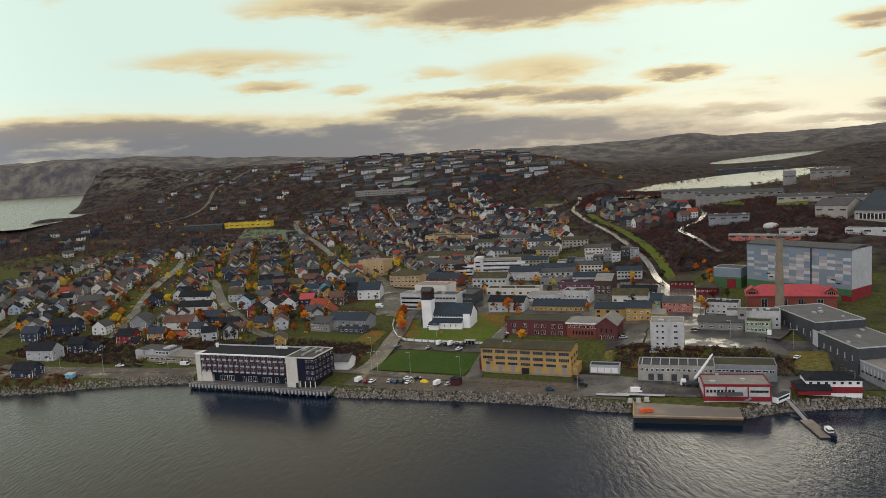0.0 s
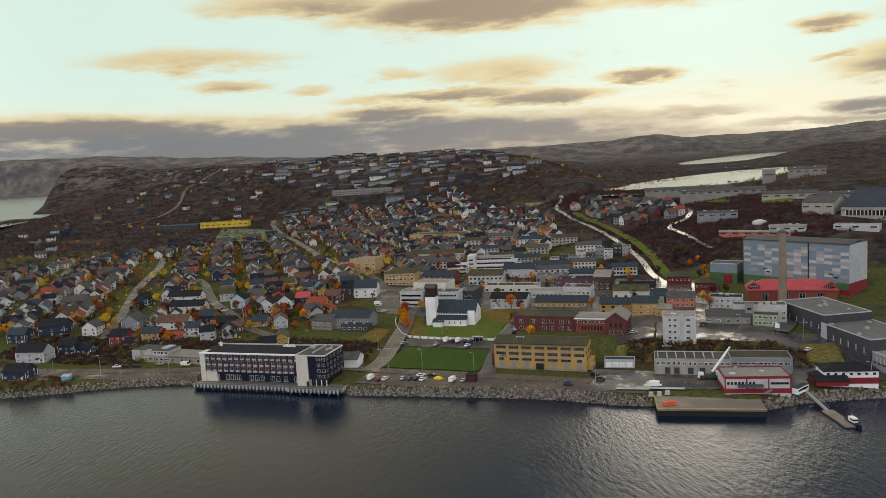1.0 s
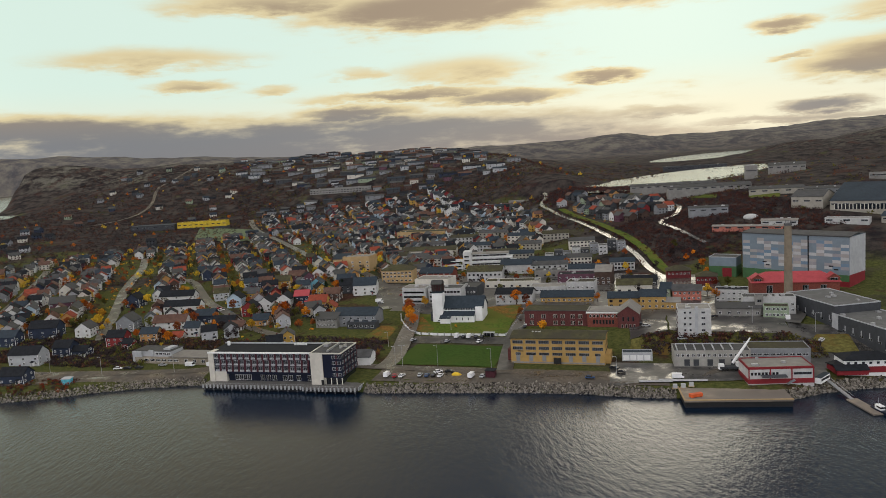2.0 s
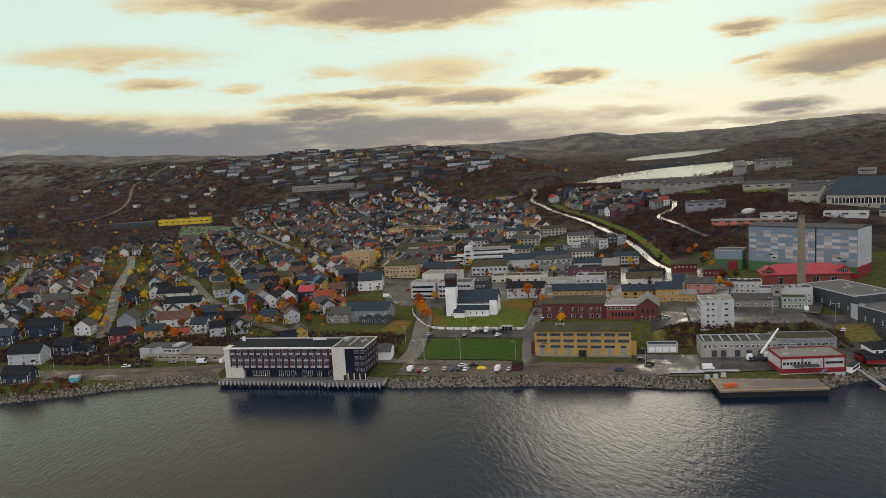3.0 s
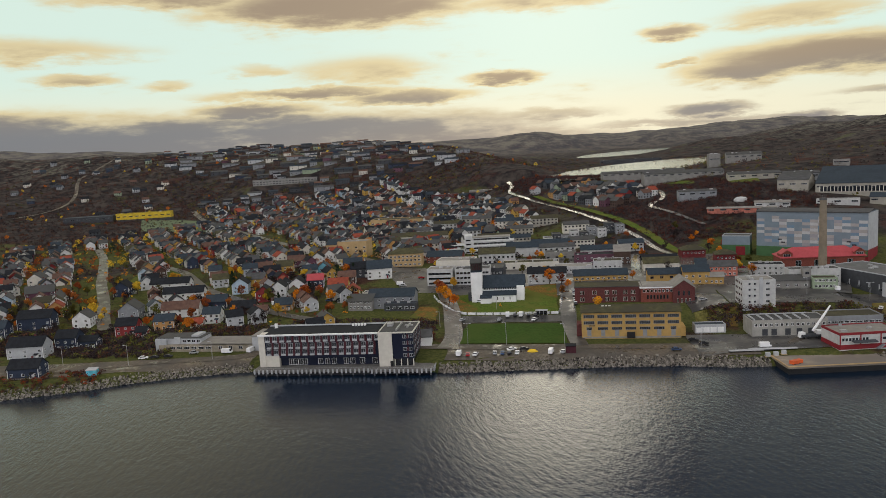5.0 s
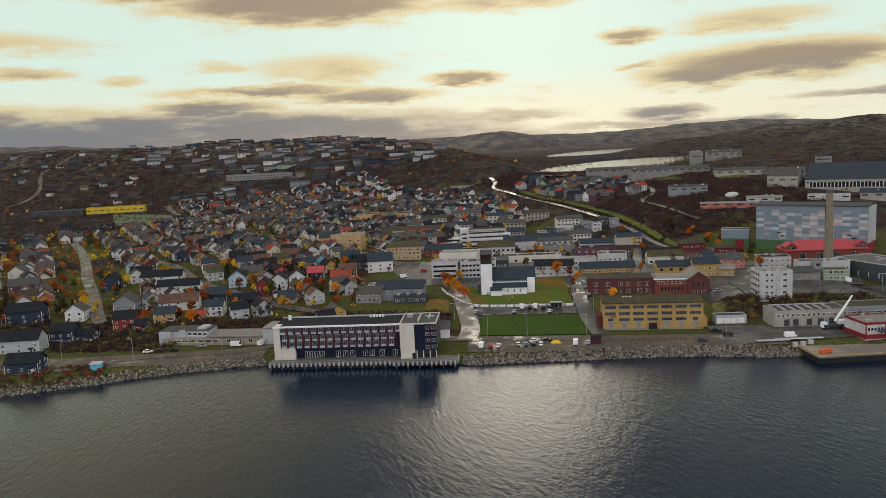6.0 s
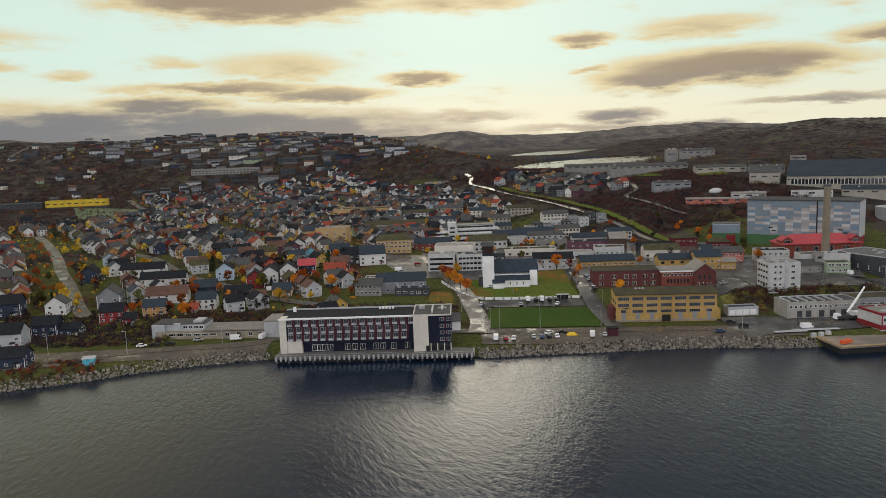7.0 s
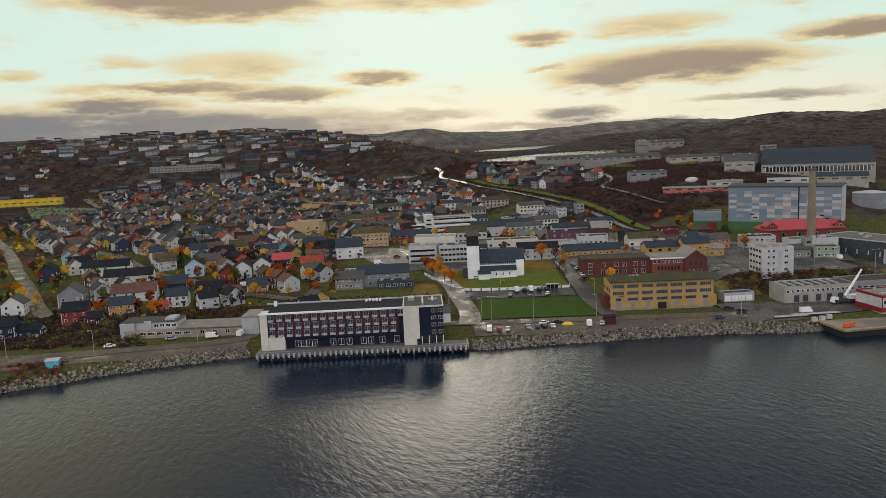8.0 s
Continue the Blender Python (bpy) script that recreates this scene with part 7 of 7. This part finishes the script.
scrub("hill_scrub", 3800, in_xy(172, 330, 560, 1000, -0.45), ["brown", "brown", "brown", "russet", "russet"], 1.9, "brown and rust birch scrub on the hillside", 30, 0.26)
scrub("hill_scrub", 5200, in_xy(-720, -250, 820, 1900, -0.55), ["brown", "brown", "brown", "russet"], 2.6, "brown birch scrub on the western slope", 20, 0.22)
scrub("upper_scrub", 5200, in_xy(-400, 280, 1150, 1980, -0.5), ["brown", "brown", "brown", "russet", "olive", "russet"], 3.0, "brown birch scrub between the upper houses", 18, 0.22)
scrub("plateau_scrub", 1700, in_xy(280, 950, 560, 1700, -0.25), ["brown", "brown", "russet", "olive"], 3.0, "low brown birch scrub on the plateau", 18)
scrub("town_edge_scrub", 900, in_xy(-150, 180, 560, 1250, -0.5), ["brown", "russet", "olive", "brown"], 1.8, "brown scrub and hedges between the town blocks", 22)
scrub("garden_scrub", 3400, lambda r: (lambda x, y: (x, y) if lived_in(x, y) else None)(r.uniform(-440, 260), r.uniform(430, 1270)), ["brown", "brown", "russet", "rust", "olive", "olive", "orange", "yellow"], 1.2, "garden hedges and bushes in autumn colours", 22)


# ==== shore stones ====
BOULDER = leaf_material("boulder_stone", (0.022, 0.020, 0.018), (0.31, 0.285, 0.235), 0.9)


def stones(name, u0, u1, n, label):
    r = random.Random(int(u0) + 500)
    verts, faces = [], []
    base = [Vector(p) for p in ((1, 0, 0), (0, 1, 0), (-1, 0, 0), (0, -1, 0), (0, 0, 0.8), (0, 0, -0.8))]
    for k in range(n):
        u = r.uniform(u0, u1)
        v = shore(u) + r.triangular(-1.2, 7.0, 2.0)
        p = at(u, v)
        s = 0.26 + 0.6 * r.random() ** 2
        c = Vector((*site(p.x, p.y), ground_z(p.x, p.y) + s * 0.15))
        rot = Euler((r.uniform(0, 6), r.uniform(0, 6), r.uniform(0, 6))).to_matrix()
        i = len(verts)
        verts += [c + rot @ Vector((q.x * s * r.uniform(0.7, 1.3), q.y * s * r.uniform(0.7, 1.3), q.z * s * r.uniform(0.7, 1.2))) for q in base]
        for a, b in ((0, 1), (1, 2), (2, 3), (3, 0)):
            faces += [(i + a, i + b, i + 4), (i + b, i + a, i + 5)]
    ob = sheet(name, verts, faces, BOULDER, False)
    tagged(ob, label, "stones", kind="stuff")


stones("shore_stones", -230, -2, 5200, "rough grey boulders along the shore road")
stones("shore_stones", 83, 224, 5200, "pale quarried boulders below the waterfront car park")
stones("shore_stones", 267, 345, 2600, "rough boulders beside the pontoon")


# ==== vehicles and posts ====
PAINTS = {"white": surface("white_car_paint", (0.75, 0.75, 0.74), 0.3, vary=0.03), "silver": surface("silver_car_paint", (0.42, 0.43, 0.44), 0.3, vary=0.03, metal=0.4), "black": surface("black_car_paint", (0.02, 0.02, 0.022), 0.25, vary=0.03),
          "blue": surface("blue_car_paint", (0.04, 0.07, 0.14), 0.3, vary=0.03), "red": surface("red_car_paint", (0.30, 0.02, 0.025), 0.3, vary=0.03)}


def car_shape(bm, half):
    """Body with bonnet, cabin and boot; mat 0 paint."""
    outline = [(-2.15, 0.35), (2.15, 0.35), (2.2, 0.75), (1.9, 0.95), (-2.1, 1.0), (-2.2, 0.8)]
    prism(bm, outline, -half, half)


def car(u, v, turn, paint="white", van=False):
    e = root("van" if van else "car", u, v, turn, None, f"{paint} parked {'van' if van else 'car'} on the wet asphalt", "van" if van else "car", "parked vehicles")
    e.matrix_world = Matrix.Translation((0, 0, 0.38)) @ e.matrix_world
    m = PAINTS[paint]
    if van:
        piece("body", shared(("van_body", paint), lambda bm: prism(bm, [(-2.5, 0.4), (2.5, 0.4), (2.5, 1.0), (1.7, 2.2), (-2.5, 2.3)], -0.98, 0.98), [m]), e)
        piece("windscreen", shared(("van_glass",), lambda bm: prism(bm, [(1.75, 1.25), (2.36, 1.25), (1.8, 2.1), (1.5, 2.1)], -1.0, 1.0), [GLASS]), e)
    else:
        piece("body", shared(("car_body", paint), lambda bm: car_shape(bm, 0.88), [m]), e)
        piece("cabin", shared(("car_cabin",), lambda bm: prism(bm, [(-1.7, 0.98), (1.1, 0.95), (0.5, 1.42), (-1.3, 1.45)], -0.8, 0.8), [GLASS]), e, label="dark car windows")
        piece("roof", shared(("car_roof", paint), lambda bm: prism(bm, [(-1.3, 1.44), (0.5, 1.42), (0.4, 1.5), (-1.2, 1.52)], -0.78, 0.78), [m]), e)
    wheel = shared(("wheel",), lambda bm: tube(bm, (0, -0.1, 0), (0, 0.1, 0), 0.33, 0.33, 12), [BLACK])
    for x in (-1.35, 1.35):
        for y in (-0.82, 0.82):
            piece("wheel", wheel, e, pose(x, y, 0.33))


for u, v, turn, paint, van in ((91, 15, 85, "white", True), (95, 14.5, 95, "red", False), (98.5, 15, 80, "white", False), (107, 17, 92, "silver", False), (110.5, 16.6, 88, "blue", False), (113.5, 17, 93, "black", False), (117, 17, 85, "white", False), (114.5, 23, 40, "white", False), (120, 23.5, 10, "black", False), (132, 17.5, 80, "white", True), (137.5, 18, 75, "silver", False),
                               (187, 20, 4, "blue", False), (201, 30, 6, "black", False), (198, 36, -20, "black", False), (226, 24, 8, "white", True), (88.5, 73, 70, "silver", False), (108, 72.5, 80, "silver", False), (126, 72.5, 70, "white", False), (112, 78.5, 90, "white", True), (116, 78.5, 90, "black", False), (119, 78.5, 88, "white", True), (123, 78.5, 92, "black", False), (126.5, 78.5, 90, "black", False),
                               (148.6, 92, 92, "black", False), (148.8, 97, 88, "white", False), (149, 102, 90, "silver", False), (149.2, 107, 90, "black", False), (149.4, 112, 92, "white", False), (149.6, 118, 90, "blue", False), (149.8, 124, 90, "silver", False), (55, 170, 20, "red", False), (62, 165, 100, "black", False), (44, 150, 10, "white", True), (46, 146, 12, "silver", False),
                               (-20, 23, 6, "white", True), (-36, 22.5, 8, "silver", False), (-9, 25, 80, "white", True), (-46, 16.5, 12, "black", False), (-52, 15, 15, "black", False), (-57, 14, 20, "white", False), (290, 108, 85, "white", True), (262, 118, 10, "white", False), (252, 108, 30, "black", False), (232, 70, 10, "silver", False), (300, 80, 60, "white", False),
                               (-64, 130, 60, "red", False), (-60, 126, 55, "white", False), (-205, 140, 100, "black", False), (-202, 148, 98, "silver", False), (96, 108, 8, "white", False), (14, 108, 8, "black", False), (8, 110, 12, "blue", False), (-22, 104, 30, "white", True), (212, 96, 90, "black", False), (215, 90, 20, "silver", False), (250, 180, 30, "white", False), (256, 190, 70, "silver", False), (262, 180, 10, "red", False)):
    car(u, v, turn, paint, van)


def crane_truck():
    e = root("mobile_crane", 252, 38.5, 8, None, "white mobile crane truck with a raised boom", "crane")
    e.matrix_world = Matrix.Translation((0, 0, 0.35)) @ e.matrix_world
    bm = bmesh.new()
    box(bm, -6, 6, -1.3, 1.3, 0.9, 1.9)
    part("chassis", bm, DARK_GREY, e)
    bm = bmesh.new()
    prism(bm, [(-6.6, 0.7), (-4.2, 0.7), (-4.2, 2.9), (-6.2, 2.9)], -1.25, 1.25)
    part("driver_cab", bm, WHITE, e)
    bm = bmesh.new()
    box(bm, 1.0, 5.2, -1.3, 1.3, 1.9, 3.6)
    part("crane_house", bm, WHITE, e)
    bm = bmesh.new()
    tube(bm, (-0.5, 0, 3.2), (5.2, 0, 11.6), 0.62, 0.5, 8)
    tube(bm, (4.9, 0, 11.2), (7.0, 0, 14.4), 0.44, 0.36, 8)
    part("boom", bm, WHITE, e)
    wheel = shared(("truck_wheel",), lambda bm: tube(bm, (0, -0.2, 0), (0, 0.2, 0), 0.6, 0.6, 12), [BLACK])
    for x in (-5, -3, 1.6, 3.2, 4.8):
        for y in (-1.2, 1.2):
            piece("wheel", wheel, e, pose(x, y, 0.6))


crane_truck()


def bus():
    e = root("parked_trailer", 287, 27.5, 55, None, "white and turquoise parked trailer by the harbour hall", "trailer")
    e.matrix_world = Matrix.Translation((0, 0, 0.3)) @ e.matrix_world
    bm = bmesh.new()
    box(bm, -4.5, 4.5, -1.25, 1.25, 0.5, 3.0)
    part("body", bm, WHITE, e)
    bm = bmesh.new()
    box(bm, -4.6, 4.6, -1.3, 1.3, 3.0, 3.2)
    part("roof", bm, ROOF_SLATE, e)
    bm = bmesh.new()
    box(bm, -4.0, 4.0, -1.28, -1.25, 1.5, 2.5)
    part("window_band", bm, GLASS, e)
    for x in (-3, 3):
        for y in (-1, 1):
            piece("wheel", KEPT[("truck_wheel",)], e, pose(x, y, 0.5) @ Matrix.Diagonal((0.8, 0.8, 0.8, 1)))


bus()


def lamp_post(u, v, h, double=False):
    e = root("street_lamp", u, v, 0, None, "slim grey street lamp", "lamp", "street lamps")
    piece("pole", shared(("lamp_pole", h), lambda bm: tube(bm, (0, 0, -0.5), (0, 0, h), 0.13, 0.08, 8), [STEEL]), e)
    for s in ((-1, 1) if double else (1,)):
        piece("lamp_head", shared(("lamp_head",), lambda bm: (box(bm, 0, 1.3, -0.06, 0.06, -0.1, 0), box(bm, 1.0, 1.8, -0.2, 0.2, -0.18, 0.04)), [LIGHT_GREY]), e, pose(0, 0, h, 0, 0, 90 + 90 * s))


for u, v, h, double in ((-59, 4, 10, False), (-23, 13, 9, False), (90, 33, 10, False), (94, 32, 11, True), (112, 33, 11, False), (139, 33, 10, False), (-92, 6, 9, False), (318, 40, 11, False), (147, 66, 9, False), (78, 60, 8, False), (199, 26, 9, False), (270, 96, 9, False), (300, 92, 10, True), (106, 92, 8, False)):
    lamp_post(u, v, h, double)
